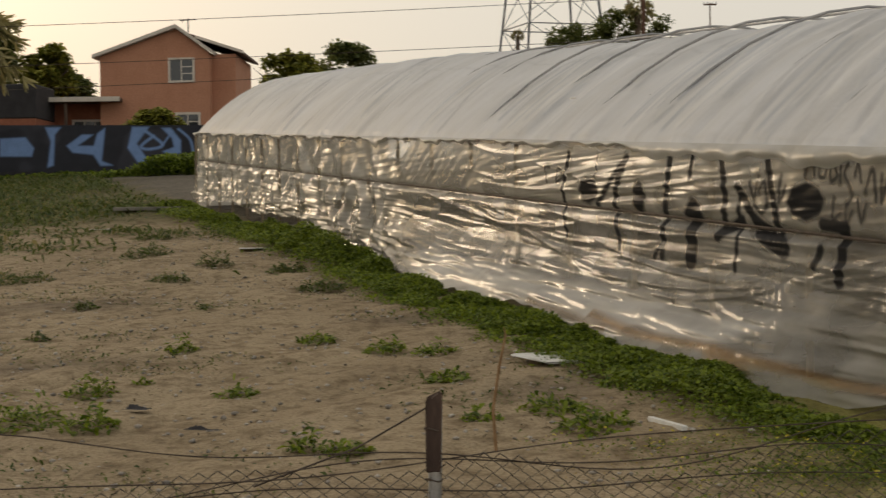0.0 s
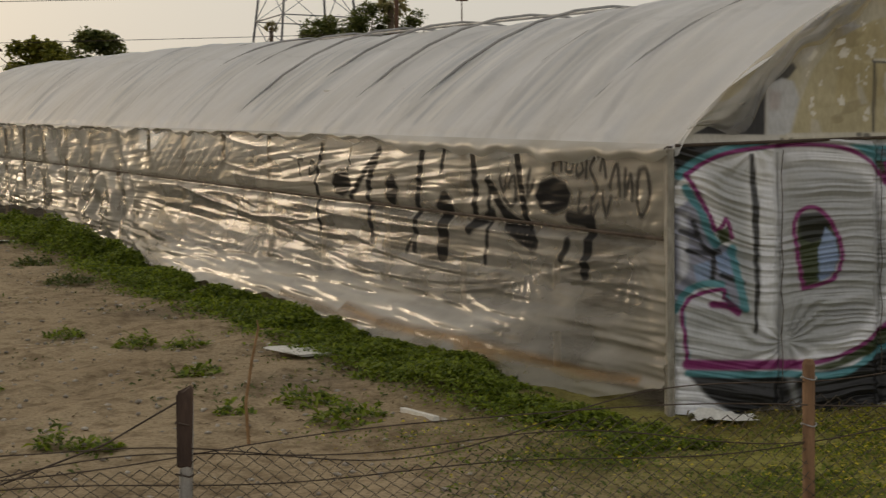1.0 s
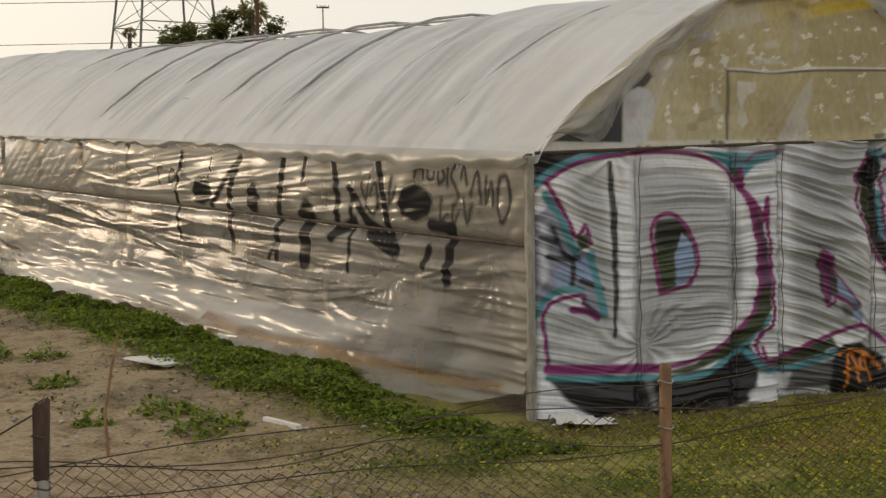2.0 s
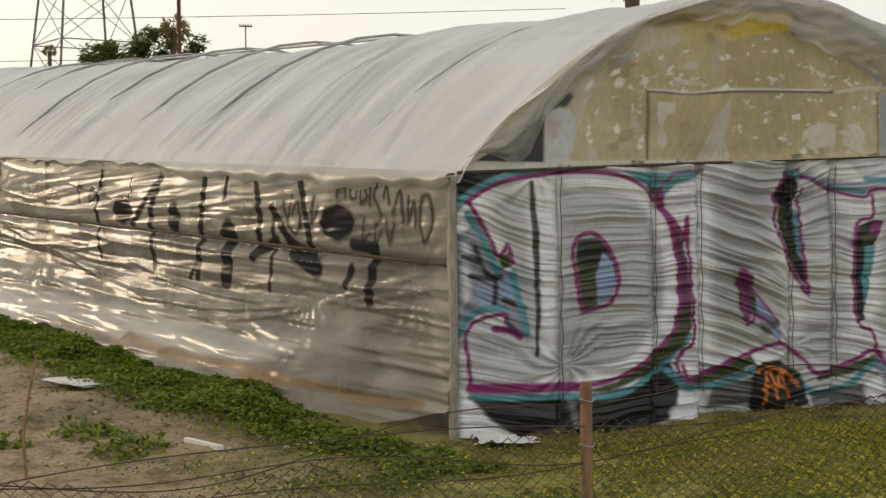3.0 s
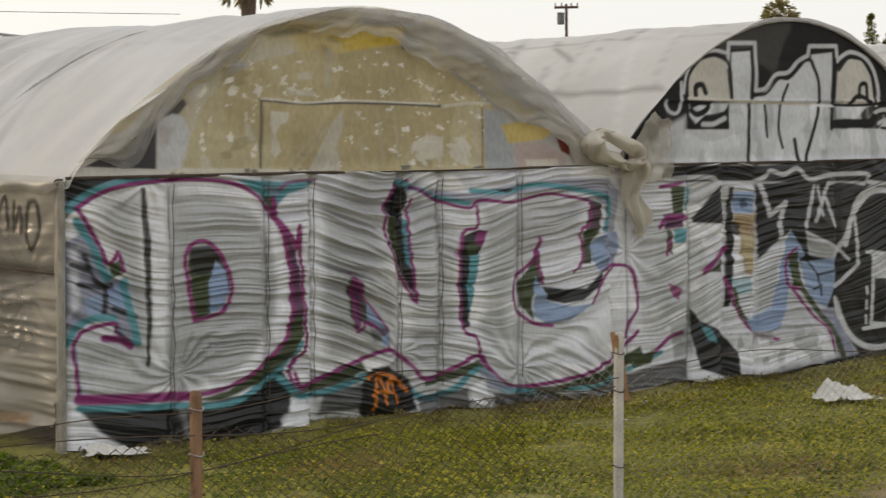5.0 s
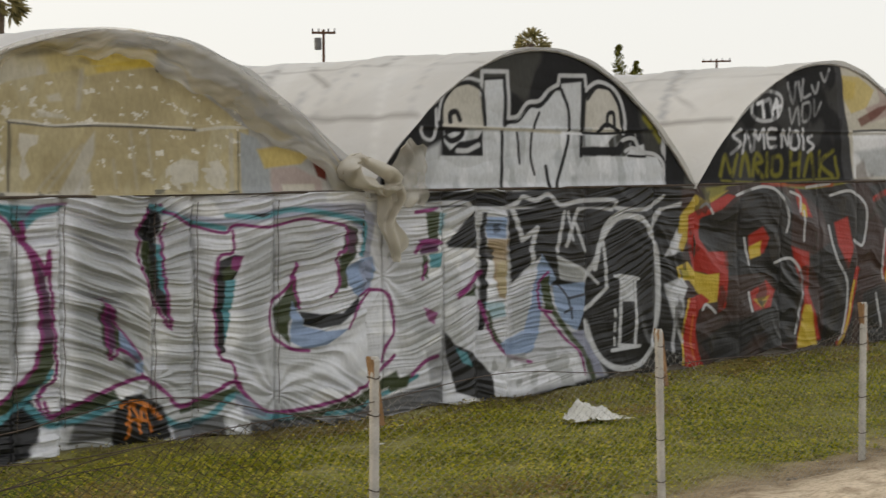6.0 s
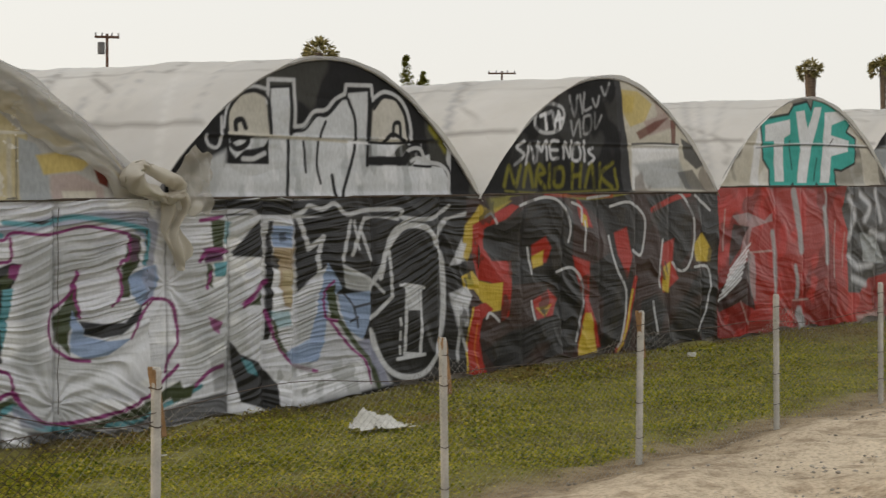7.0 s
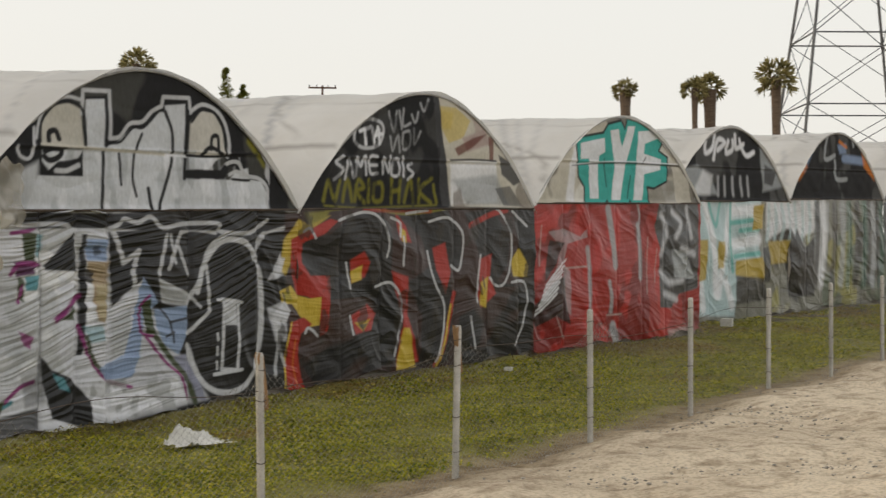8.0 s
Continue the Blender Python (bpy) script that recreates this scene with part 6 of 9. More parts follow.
def upper_teal_letters(p):
    p.lay(np.ones(p.u.size), (0.54, 0.51, 0.44))
    p.blotch((0.14, 0.13, 0.12), 3.2, 0.8, 71, 0.8)
    p.blotch((0.72, 0.70, 0.66), 2.6, 0.7, 72, 0.8)
    p.fill(WHT, [(20.04, 0.04), (20.12, 0.58), (20.36, 0.96), (20.27, 0.00)], 0.03, 0.8)
    p.fill(DRK, [(21.16, 1.28), (22.01, 1.45), (22.71, 1.41), (22.89, 1.26), (21.33, 1.16)], 0.03, 0.7)
    p.fill(DRK, [(22.35, 0.35), (23.44, 0.40), (23.44, 0.01), (22.34, 0.01)], 0.05, 0.5)
    p.fill(CRM, [(23.26, 0.90), (23.73, 0.73), (24.01, 0.01), (23.44, 0.01)], 0.02, 0.8)
    p.fill(TEALB, [(20.33, 0.99), (21.10, 1.09), (21.23, 1.23), (21.63, 1.30), (21.76, 1.17), (21.83, 1.34), (22.36, 1.31), (23.00, 1.28), (23.19, 1.18), (23.04, 0.97), (22.93, 0.86), (23.22, 0.76), (23.14, 0.36), (22.70, 0.24), (22.49, 0.26), (22.52, -0.10), (21.96, -0.09), (21.93, 0.04), (21.72, -0.13), (21.22, -0.12), (21.25, 0.04), (20.95, -0.13), (20.54, -0.13), (20.57, 0.25), (20.39, 0.40), (20.36, 0.63)], 0.014)
    p.line(BLK, [(20.33, 0.99), (21.10, 1.09), (21.23, 1.23), (21.63, 1.30), (21.76, 1.17), (21.83, 1.34), (22.36, 1.31), (23.00, 1.28), (23.19, 1.18), (23.04, 0.97), (22.93, 0.86), (23.22, 0.76), (23.14, 0.36), (22.70, 0.24), (22.49, 0.26), (22.52, -0.10), (21.96, -0.09), (21.93, 0.04), (21.72, -0.13), (21.22, -0.12), (21.25, 0.04), (20.95, -0.13), (20.54, -0.13), (20.57, 0.25), (20.39, 0.40), (20.36, 0.63), (20.33, 0.99)], 0.04, 0.01, 0.9, False)
    p.fill(WHT, [(20.45, 0.91), (21.13, 1.01), (21.16, 0.79), (20.99, 0.73), (20.99, 0.07), (20.73, 0.07), (20.70, 0.68), (20.45, 0.67)], 0.012, 0.95)
    p.fill(WHT, [(21.29, 1.13), (21.53, 1.16), (21.69, 0.89), (21.87, 1.22), (22.11, 1.23), (21.83, 0.64), (21.65, 0.05), (21.38, 0.05), (21.49, 0.59)], 0.012, 0.95)
    p.fill(WHT, [(22.21, 1.15), (22.89, 1.20), (22.89, 1.06), (22.46, 0.96), (22.42, 0.80), (23.00, 0.72), (22.96, 0.55), (22.42, 0.47), (22.31, 0.05), (22.03, 0.05), (22.17, 0.61)], 0.012, 0.95)
    p.line(BLK, [(21.16, 0.68), (21.24, 0.26)], 0.03, 0.01, 0.8)
    p.line(BLK, [(21.96, 0.43), (21.86, 0.08)], 0.03, 0.01, 0.8)
    p.line(BLK, [(22.49, 0.74), (22.35, 0.63)], 0.03, 0.01, 0.8)
    p.line(DRK, [(20.20, 0.57), (21.66, 0.64), (23.63, 0.62)], 0.028, 0.009, 0.8)
    p.line(WHT, [(20.20, 0.58), (21.66, 0.66), (23.63, 0.65)], 0.02, 0.008, 0.6)


def lower_far(p):
    p.blotch((0.10, 0.13, 0.09), 2.0, 0.2, 81, 0.9, box_=(31.5, 41, -0.5, 3))
    p.blotch((0.30, 0.28, 0.06), 1.6, 0.9, 82, 0.8, box_=(29, 41, -0.5, 3))
    p.blotch((0.03, 0.03, 0.03), 1.5, 0.6, 83, 0.9, box_=(29, 41, -0.5, 3))
    p.fill(PBLU, [(25.64, 2.36), (28.45, 2.38), (28.45, 0.89), (27.46, 0.82), (27.33, 0.07), (25.63, 0.17)], 0.04)
    p.line(WHT, [(26.08, 2.31), (26.45, 1.48), (26.59, 0.53)], 0.22, 0.06, 0.85)
    p.line(WHT, [(27.35, 2.32), (26.99, 1.47), (26.68, 0.53)], 0.22, 0.06, 0.85)
    p.line(WHT, [(25.96, 0.77), (26.07, 0.30)], 0.22, 0.06, 0.85)
    p.line(WHT, [(26.98, 0.73), (27.22, 0.29)], 0.22, 0.06, 0.85)
    p.line(WHT, [(27.30, 2.05), (28.38, 2.10)], 0.22, 0.06, 0.85)
    p.line(WHT, [(27.34, 1.44), (28.45, 1.50)], 0.22, 0.06, 0.85)
    p.line(TEALB, [(26.32, 2.31), (26.59, 1.79), (26.87, 2.32)], 0.09, 0.03, 0.8)
    p.line(TEALB, [(27.25, 1.84), (28.45, 1.90)], 0.09, 0.03, 0.8)
    p.line(TEALB, [(27.25, 2.32), (27.20, 1.36), (27.29, 0.93)], 0.09, 0.03, 0.8)
    p.line(TEALB, [(27.34, 1.20), (28.45, 1.24)], 0.09, 0.03, 0.8)
    p.line(TEALB, [(27.58, 1.69), (28.45, 1.72)], 0.09, 0.03, 0.8)
    p.fill(OCH, [(25.83, 1.54), (26.23, 1.54), (26.18, 0.81), (25.82, 0.77)], 0.03, 0.95)
    p.fill(OCH, [(26.64, 1.50), (26.94, 1.49), (26.91, 1.00), (26.64, 1.00)], 0.03, 0.95)
    p.fill(OCH, [(28.13, 2.16), (28.63, 2.19), (28.63, 1.72), (28.12, 1.69)], 0.03)
    p.fill(OCH, [(27.39, 1.12), (28.57, 1.16), (28.78, 0.88), (28.57, 0.67), (27.39, 0.84)], 0.03)
    p.fill(BLK, [(27.39, 0.84), (28.62, 0.75), (28.83, 0.32), (27.38, 0.29)], 0.04, 0.9)
    p.fill(BLK, [(28.63, 1.33), (29.04, 1.38), (28.88, 0.66), (28.62, 0.67)], 0.03, 0.9)
    p.fill(WHT, [(28.71, 2.27), (31.17, 2.28), (31.08, 1.63), (30.17, 1.47), (29.90, 1.76), (28.83, 1.49)], 0.05, 0.8)
    p.line(PBLU, [(28.84, 2.21), (28.91, 1.82), (28.83, 1.49)], 0.12, 0.04, 0.7)
    p.line(PBLU, [(29.15, 2.21), (29.23, 1.82), (29.15, 1.49)], 0.12, 0.04, 0.7)
    p.line(PBLU, [(29.47, 2.21), (29.55, 1.82), (29.46, 1.48)], 0.12, 0.04, 0.7)
    p.line(PBLU, [(29.79, 2.21), (29.87, 1.82), (29.79, 1.47)], 0.12, 0.04, 0.7)
    p.line(PBLU, [(30.12, 2.22), (30.20, 1.81), (30.12, 1.47)], 0.12, 0.04, 0.7)
    p.line(PBLU, [(30.46, 2.22), (30.54, 1.81), (30.45, 1.46)], 0.12, 0.04, 0.7)
    p.line(PBLU, [(30.79, 2.22), (30.88, 1.81), (30.79, 1.46)], 0.12, 0.04, 0.7)
    p.line(PBLU, [(31.14, 2.22), (31.22, 1.80), (31.13, 1.45)], 0.12, 0.04, 0.7)
    p.fill(OCH, [(28.88, 1.46), (29.84, 1.47), (29.76, 1.02), (28.96, 1.01)], 0.04, 0.85)
    p.fill(BLK, [(29.84, 1.30), (30.23, 1.70), (30.59, 1.29), (31.08, 1.51), (31.07, 0.28), (29.83, 0.33)], 0.04)
    p.fill(GRY, [(31.08, 2.22), (31.79, 2.22), (31.72, 0.78), (31.07, 0.78)], 0.05, 0.9)
    p.line(BLK, [(31.20, 2.16), (31.25, 1.39), (31.13, 0.57)], 0.28, 0.1, 0.8)
    p.line(WHT, [(31.49, 2.16), (31.54, 1.38), (31.42, 0.56)], 0.28, 0.1, 0.8)
    p.line(BLK, [(32.09, 2.16), (32.14, 1.37), (32.02, 0.53)], 0.28, 0.1, 0.8)
    p.line(GRY, [(32.52, 2.16), (32.58, 1.37), (32.44, 0.52)], 0.28, 0.1, 0.8)
    p.line(TEALD, [(32.90, 2.16), (32.95, 1.36), (32.82, 0.50)], 0.28, 0.1, 0.8)
    p.line(BLK, [(33.34, 2.16), (33.40, 1.35), (33.26, 0.49)], 0.28, 0.1, 0.8)
    p.line(TEALD, [(33.80, 2.16), (33.86, 1.34), (33.72, 0.47)], 0.28, 0.1, 0.8)
    p.line(GRY, [(34.30, 2.16), (34.36, 1.33), (34.21, 0.45)], 0.28, 0.1, 0.8)
    p.line(TEALD, [(34.81, 2.16), (34.87, 1.32), (34.72, 0.43)], 0.28, 0.1, 0.8)


def upper_far(p):
    p.lay(np.ones(p.u.size), BLK)
    p.blotch((0.09, 0.09, 0.09), 2.6, 0.7, 91, 0.8)
    p.fill(GRY, [(25.21, 0.56), (25.86, 0.66), (26.46, 0.38), (26.69, 0.12), (25.21, 0.11)], 0.05, 0.95)
    p.fill(WHT, [(26.08, 0.58), (26.46, 0.48), (26.37, 0.12), (25.64, 0.11)], 0.06, 0.7)
    p.fill(GRY, [(28.46, 1.23), (28.90, 1.06), (29.69, 0.31), (28.58, 0.18), (28.54, 0.74)], 0.05, 0.9)
    p.fill(DRK, [(28.71, 0.72), (29.23, 0.58), (29.05, 0.30), (28.63, 0.35)], 0.04, 0.9)
    p.line(PALE, [(26.69, 0.43), (26.71, 0.12)], 0.09, 0.04, 0.7)
    p.line(PALE, [(26.97, 0.44), (26.99, 0.12)], 0.09, 0.04, 0.7)
    p.line(PALE, [(27.30, 0.44), (27.32, 0.12)], 0.09, 0.04, 0.7)
    p.line(PALE, [(27.64, 0.45), (27.66, 0.12)], 0.09, 0.04, 0.7)
    p.line(PALE, [(27.93, 0.45), (27.95, 0.12)], 0.09, 0.04, 0.7)
    p.line(WHT, [(26.19, 1.15), (26.19, 0.89), (26.46, 0.98), (26.56, 1.22)], 0.1, 0.03, 0.95)
    p.line(WHT, [(26.51, 0.78), (26.69, 1.14), (26.97, 1.10), (26.69, 0.95)], 0.1, 0.03, 0.95)
    p.line(WHT, [(27.11, 1.13), (27.02, 0.91), (27.30, 0.97), (27.30, 1.14)], 0.1, 0.03, 0.95)
    p.line(WHT, [(27.40, 1.25), (27.45, 1.01), (27.79, 1.09)], 0.1, 0.03, 0.95)
    p.line(WHT, [(27.59, 1.17), (27.88, 0.88), (28.23, 0.95)], 0.1, 0.03, 0.95)
    p.line(GRY, [(31.80, 1.35), (31.68, 0.86), (32.22, 0.94)], 0.1, 0.03)
    p.line(GRY, [(32.22, 0.82), (32.28, 0.45), (32.84, 0.44)], 0.1, 0.03)
    p.line(GRY, [(33.10, 1.45), (33.23, 1.18)], 0.1, 0.03)
    p.line(LAV, [(31.03, 1.12), (30.60, 0.66)], 0.18, 0.06, 0.8)
    p.line(LAV, [(32.69, 0.89), (33.81, 0.85)], 0.18, 0.05, 0.9)
    p.fill(LAV, [(32.38, 1.18), (32.85, 1.22), (32.84, 1.01), (32.47, 0.97)], 0.04, 0.8)
    p.line(ORG, [(30.32, 0.43), (30.69, 0.67)], 0.12, 0.05, 0.7)
    p.fill(ORG, [(33.65, 1.10), (34.31, 0.92), (34.41, 0.42), (33.81, 0.72)], 0.04, 0.8)
    p.line(ORG, [(32.47, 1.25), (32.85, 1.14)], 0.08, 0.03, 0.8)


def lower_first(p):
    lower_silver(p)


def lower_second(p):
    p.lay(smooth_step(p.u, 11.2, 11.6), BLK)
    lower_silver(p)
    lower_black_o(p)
    lower_letters_red(p)


def lower_third(p):
    p.lay(np.ones(p.u.size), REDK)
    lower_black_o(p)
    lower_letters_red(p)


def lower_fourth(p):
    lower_letters_red(p)
    lower_red_grey(p)


def lower_rest(p):
    p.lay(np.ones(p.u.size), (0.20, 0.20, 0.17))
    lower_far(p)


LIGHT_ROOF = (0.80, 0.80, 0.81)
HOUSES = [
    (3.84, 9.26, 2.09, 1.46, 34.2, 0.0535, FRONT, "long film greenhouse with olive patched gable and silver lettered tarp", LIGHT_ROOF, 11, lower_first, upper_olive),
    (9.26, 14.06, 2.09, 1.52, 34.0, 0.015, FRONT, "film greenhouse with black gable painted with pale bubble shapes", (0.80, 0.79, 0.77), 12, lower_second, upper_black_bubbles),
    (14.06, 19.16, 2.10, 1.54, 34.0, 0.004, FRONT, "film greenhouse with black and red sprayed tarp", (0.80, 0.79, 0.77), 13, lower_third, upper_black_scribble),
    (19.16, 24.30, 2.18, 1.38, 34.0, 0.0, FRONT, "film greenhouse with red sprayed tarp and teal letters", (0.80, 0.79, 0.77), 14, lower_fourth, upper_teal_letters),
    (24.75, 29.85, 2.25, 1.42, 34.0, 0.0, FRONT + 0.85, "film greenhouse set back with pale blue sprayed tarp", (0.80, 0.79, 0.77), 15, lower_rest, upper_far),
    (29.85, 34.95, 2.30, 1.45, 34.0, 0.0, FRONT + 0.85, "film greenhouse set back with dark gable", (0.80, 0.79, 0.77), 16, lower_rest, upper_far),
    (34.95, 40.05, 2.30, 1.45, 34.0, 0.0, FRONT + 0.85, "far film greenhouse with dark sprayed tarp", (0.80, 0.79, 0.77), 17, lower_rest, upper_far),
]
TUNNELS = [tunnel(*h) for h in HOUSES]

# ---- the long side of the first greenhouse: clear film hanging from the wall head ----
def side_point(s, off=0.0):
    return 3.84 + SIDE.x * s - 0.949 * off, FRONT + SIDE.y * s - 0.315 * off


def build_side(t):
    L, H = 34.2, 2.09
    ox, oy, oz = t.location
    cols = np.concatenate([np.arange(0, 16, 0.0125), np.arange(16, L, 0.04), [L]])
    nu, nv = len(cols), 150
    s, v = np.meshgrid(cols, np.linspace(0, 1, nv), indexing="ij")
    # hem: torn edge, lifted in places, trailing on the ground near the corner
    hem = 0.05 + 0.04 * np.sin(s * 0.9 + 1) + 0.03 * np.sin(s * 2.7) + 0.015 * np.sin(s * 9)
    hem = hem + 0.30 * smooth_step(s, 17, 21) * (1 - smooth_step(s, 30, 33)) - 0.10 * np.exp(-((s - 2.5) / 2.5) ** 2) - 0.16 * np.exp(-((s - 1.0) / 0.45) ** 2) + 0.06 * np.exp(-(s / 0.2) ** 2)
    h = hem + (H - hem) * v
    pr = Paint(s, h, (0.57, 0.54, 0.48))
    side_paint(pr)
    lum = pr.c[:, :3].mean(1)
    pr.c[:, 3] = 0.05 + 0.95 * smooth_step(lum, 0.05, 0.30)
    pr.c[:, 3] *= 1 - 0.5 * smooth_step(lum, 0.46, 0.66)
    belly = smooth_step(s, 0.2, 2.0) * (1 - 0.75 * smooth_step(s, 12, 16))
    flare = 0.55 * np.clip((0.85 - h) / 0.85, 0, 1.2) ** 1.3 * belly + 0.06 * np.clip(1 - h, 0, 1)
    # rail at mid height holds the film in; below it hangs in long slanting creases
    mid = smooth_step(h, 0.1, 0.5) * (1 - smooth_step(h, 1.15, 1.35))
    upper = smooth_step(h, 1.25, 1.5) * (1 - smooth_step(h, 1.8, 2.05))
    low = 1 - smooth_step(h, 0.35, 0.8)
    rr = low * ripple(s, h, 31, [(0.8, 9, 0.014), (1.6, 28, 0.007), (3, 60, 0.003)])
    rr = rr + mid * (ripple(s, h, 33, [(0.4, 3, 0.012)]) + 0.006 * creases(s * 0.30, h * 5 + 0.35 * s, 51) + 0.0035 * creases(s * 0.45, h * 13 - 0.4 * s, 52) + 0.0018 * creases(s * 0.8, h * 30 + 0.2 * s, 53))
    rr = rr + upper * ((0.010 * creases(s * 0.5, h * 9 + 0.9 * s, 54) + 0.005 * creases(s * 0.9, h * 22 + 1.6 * s, 55)) * (np.exp(-((s - 6) / 2.6) ** 2) + 0.25)
                       + ripple(s + 1.2 * h, h, 35, [(14, 8, 0.007)]) * np.exp(-((s - 12.5) / 2.0) ** 2))
    rr = rr + smooth_step(s, 13.5, 16) * ripple(s, h, 36, [(4, 3, 0.030), (9, 7, 0.015)]) * np.sin(np.pi * np.clip(v, 0.05, 0.95))
    rr = rr + 0.012 * low * creases(s * 0.45, h * 3.5 - 0.25 * s, 41) + 0.010 * low * creases(s * 1.0, h * 9, 43)
    rr = rr - 0.03 * np.exp(-((h - 1.31) / 0.05) ** 2)
    # star of creases drawn to a tie
    for s0, h0, reach, depth in ((2.3, 0.98, 2.2, 0.004), (0.5, 1.22, 1.0, 0.004), (9.3, 1.02, 1.4, 0.004)):
        d = np.hypot(s - s0, h - h0)
        rr = rr - depth * np.exp(-d / reach * 2.2) + depth * 0.4 * (np.sin(17 * np.arctan2(h - h0, s - s0) + 1.5 * np.sin(4 * d))) * np.exp(-((d - 0.45 * reach) / (0.5 * reach)) ** 2)
    # long taut swoops from tie to tie
    rs = np.random.default_rng(47)
    swoops = [(8.56, 0.94, 13.4, 1.32, 0.05, 0.035), (2.0, 0.86, 8.6, 0.94, 0.30, 0.030), (2.1, 0.88, 6.5, 0.98, 0.16, 0.024), (2.1, 0.84, 0.3, 1.26, 0.0, 0.022), (2.1, 0.83, 0.3, 1.10, 0.0, 0.020), (2.1, 0.82, 0.3, 0.94, 0.0, 0.018),
              (2.2, 0.8, 4.6, 0.52, 0.08, 0.030), (8.5, 0.95, 6.6, 1.18, 0.02, 0.022), (8.5, 0.92, 6.0, 0.72, 0.04, 0.024), (3.0, 1.22, 8.0, 1.24, 0.10, 0.024), (1.0, 1.25, 7.0, 1.32, 0.07, 0.020)]
    for k in range(34):
        a, run = rs.uniform(1.5, 9.0), rs.uniform(1.2, 3.4)
        h0 = rs.uniform(1.42, 1.95) if k % 2 else rs.uniform(0.35, 1.1)
        swoops.append((a, h0, a + run, h0 + rs.uniform(-0.12, 0.16), rs.uniform(0.02, 0.10), rs.uniform(0.008, 0.020)))
    for s0, h0, s1, h1, dip, deep in swoops:
        w = np.clip((s - s0) / (s1 - s0), 0, 1)
        away = h - (h0 + (h1 - h0) * w - 4 * dip * w * (1 - w))
        rr = rr + deep * 0.6 * np.exp(-np.abs(away) / 0.022) * np.sin(np.pi * w) ** 0.4
    rr = rr * (1 - smooth_step(v, 0.97, 1.0))
    off = flare + 1.7 * rr + 0.03
    x = 3.84 + SIDE.x * s - 0.949 * off
    y = FRONT + SIDE.y * s - 0.315 * off
    z = 0.0535 * s + h - 0.012
    P = np.stack([x - ox, y - oy, z - oz], -1).reshape(-1, 3)
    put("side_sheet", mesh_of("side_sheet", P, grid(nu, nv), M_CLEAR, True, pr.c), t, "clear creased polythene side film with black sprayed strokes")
    for k in range(20):
        q = k * 1.83 + 0.05
        px, py = side_point(q, -0.05)
        bm = bmesh.new()
        box(bm, px - ox - 0.03, py - oy - 0.03, 0.0535 * q - 0.15 - oz, px - ox + 0.03, py - oy + 0.03, 0.0535 * q + H - 0.02 - oz, 0.005)
        part("side_post", bm, M_WOOD, t)
    for h0, r in ((1.32, 0.016), (H - 0.02, 0.02)):
        bm = bmesh.new()
        a, b_ = side_point(0, 0.0), side_point(L, 0.0)
        tube(bm, [(a[0] - ox, a[1] - oy, h0 - oz), (b_[0] - ox, b_[1] - oy, h0 + 0.0535 * L - oz)], r, 6)
        part("side_rail", bm, M_WIRE, t)
    # roof film hanging over the wall head
    nu, nv = 700, 8
    q, v = np.meshgrid(np.linspace(-0.1, L, nu), np.linspace(0, 1, nv), indexing="ij")
    drop = 0.05 + 0.13 * np.exp(-((q - 2.6) / 2.4) ** 2) + 0.035 * np.sin(q * 1.7) + 0.03 * np.sin(q * 4.1 + 1) + 0.02 * np.sin(q * 11) + 0.07 * np.exp(-((q - 15.5) / 0.5) ** 2)
    off = 0.07 + 0.06 * np.sin(np.pi * v) + 0.03 * v + ripple(q, v, 37, [(6, 2, 0.014), (15, 3, 0.007)])
    x, y = 3.84 + SIDE.x * q - 0.949 * off, FRONT + SIDE.y * q - 0.315 * off
    z = 0.0535 * q + H + 0.015 - np.maximum(drop, 0.02) * v
    pf = Paint(q, v, (0.62, 0.60, 0.56))
    pf.blotch((0.45, 0.42, 0.36), 1.5, 0.6, 44, 0.6)
    put("eave_flap", mesh_of("eave_flap", np.stack([x - ox, y - oy, z - oz], -1).reshape(-1, 3), grid(nu, nv), M_ROOF, True, pf.c), t, "ragged hanging edge of roof film")
    bm = bmesh.new()
    box(bm, -0.05, -0.06, -0.2, 0.012, 0.05, H - 0.02, 0.012)
    part("corner_post", bm, M_CORNER, t, "pale timber corner post wrapped in film")
    # far end closed with film
    a = side_point(L)
    w = 5.42
    nu, nv = 30, 12
    u, v = np.meshgrid(np.linspace(0, w, nu), np.linspace(0, 1, nv), indexing="ij")
    x = a[0] + u
    zz = 0.0535 * L + v * (H + arch(3.84 + u, 3.84, 9.26, 1.46)) + base_z(3.84 + u)
    put("rear_sheet", mesh_of("rear_sheet", np.stack([x - ox, np.full_like(x, a[1]) - oy, zz - oz], -1).reshape(-1, 3), grid(nu, nv), M_ROOF, True,
                              np.tile((0.7, 0.69, 0.66, 1), (u.size, 1))), t)


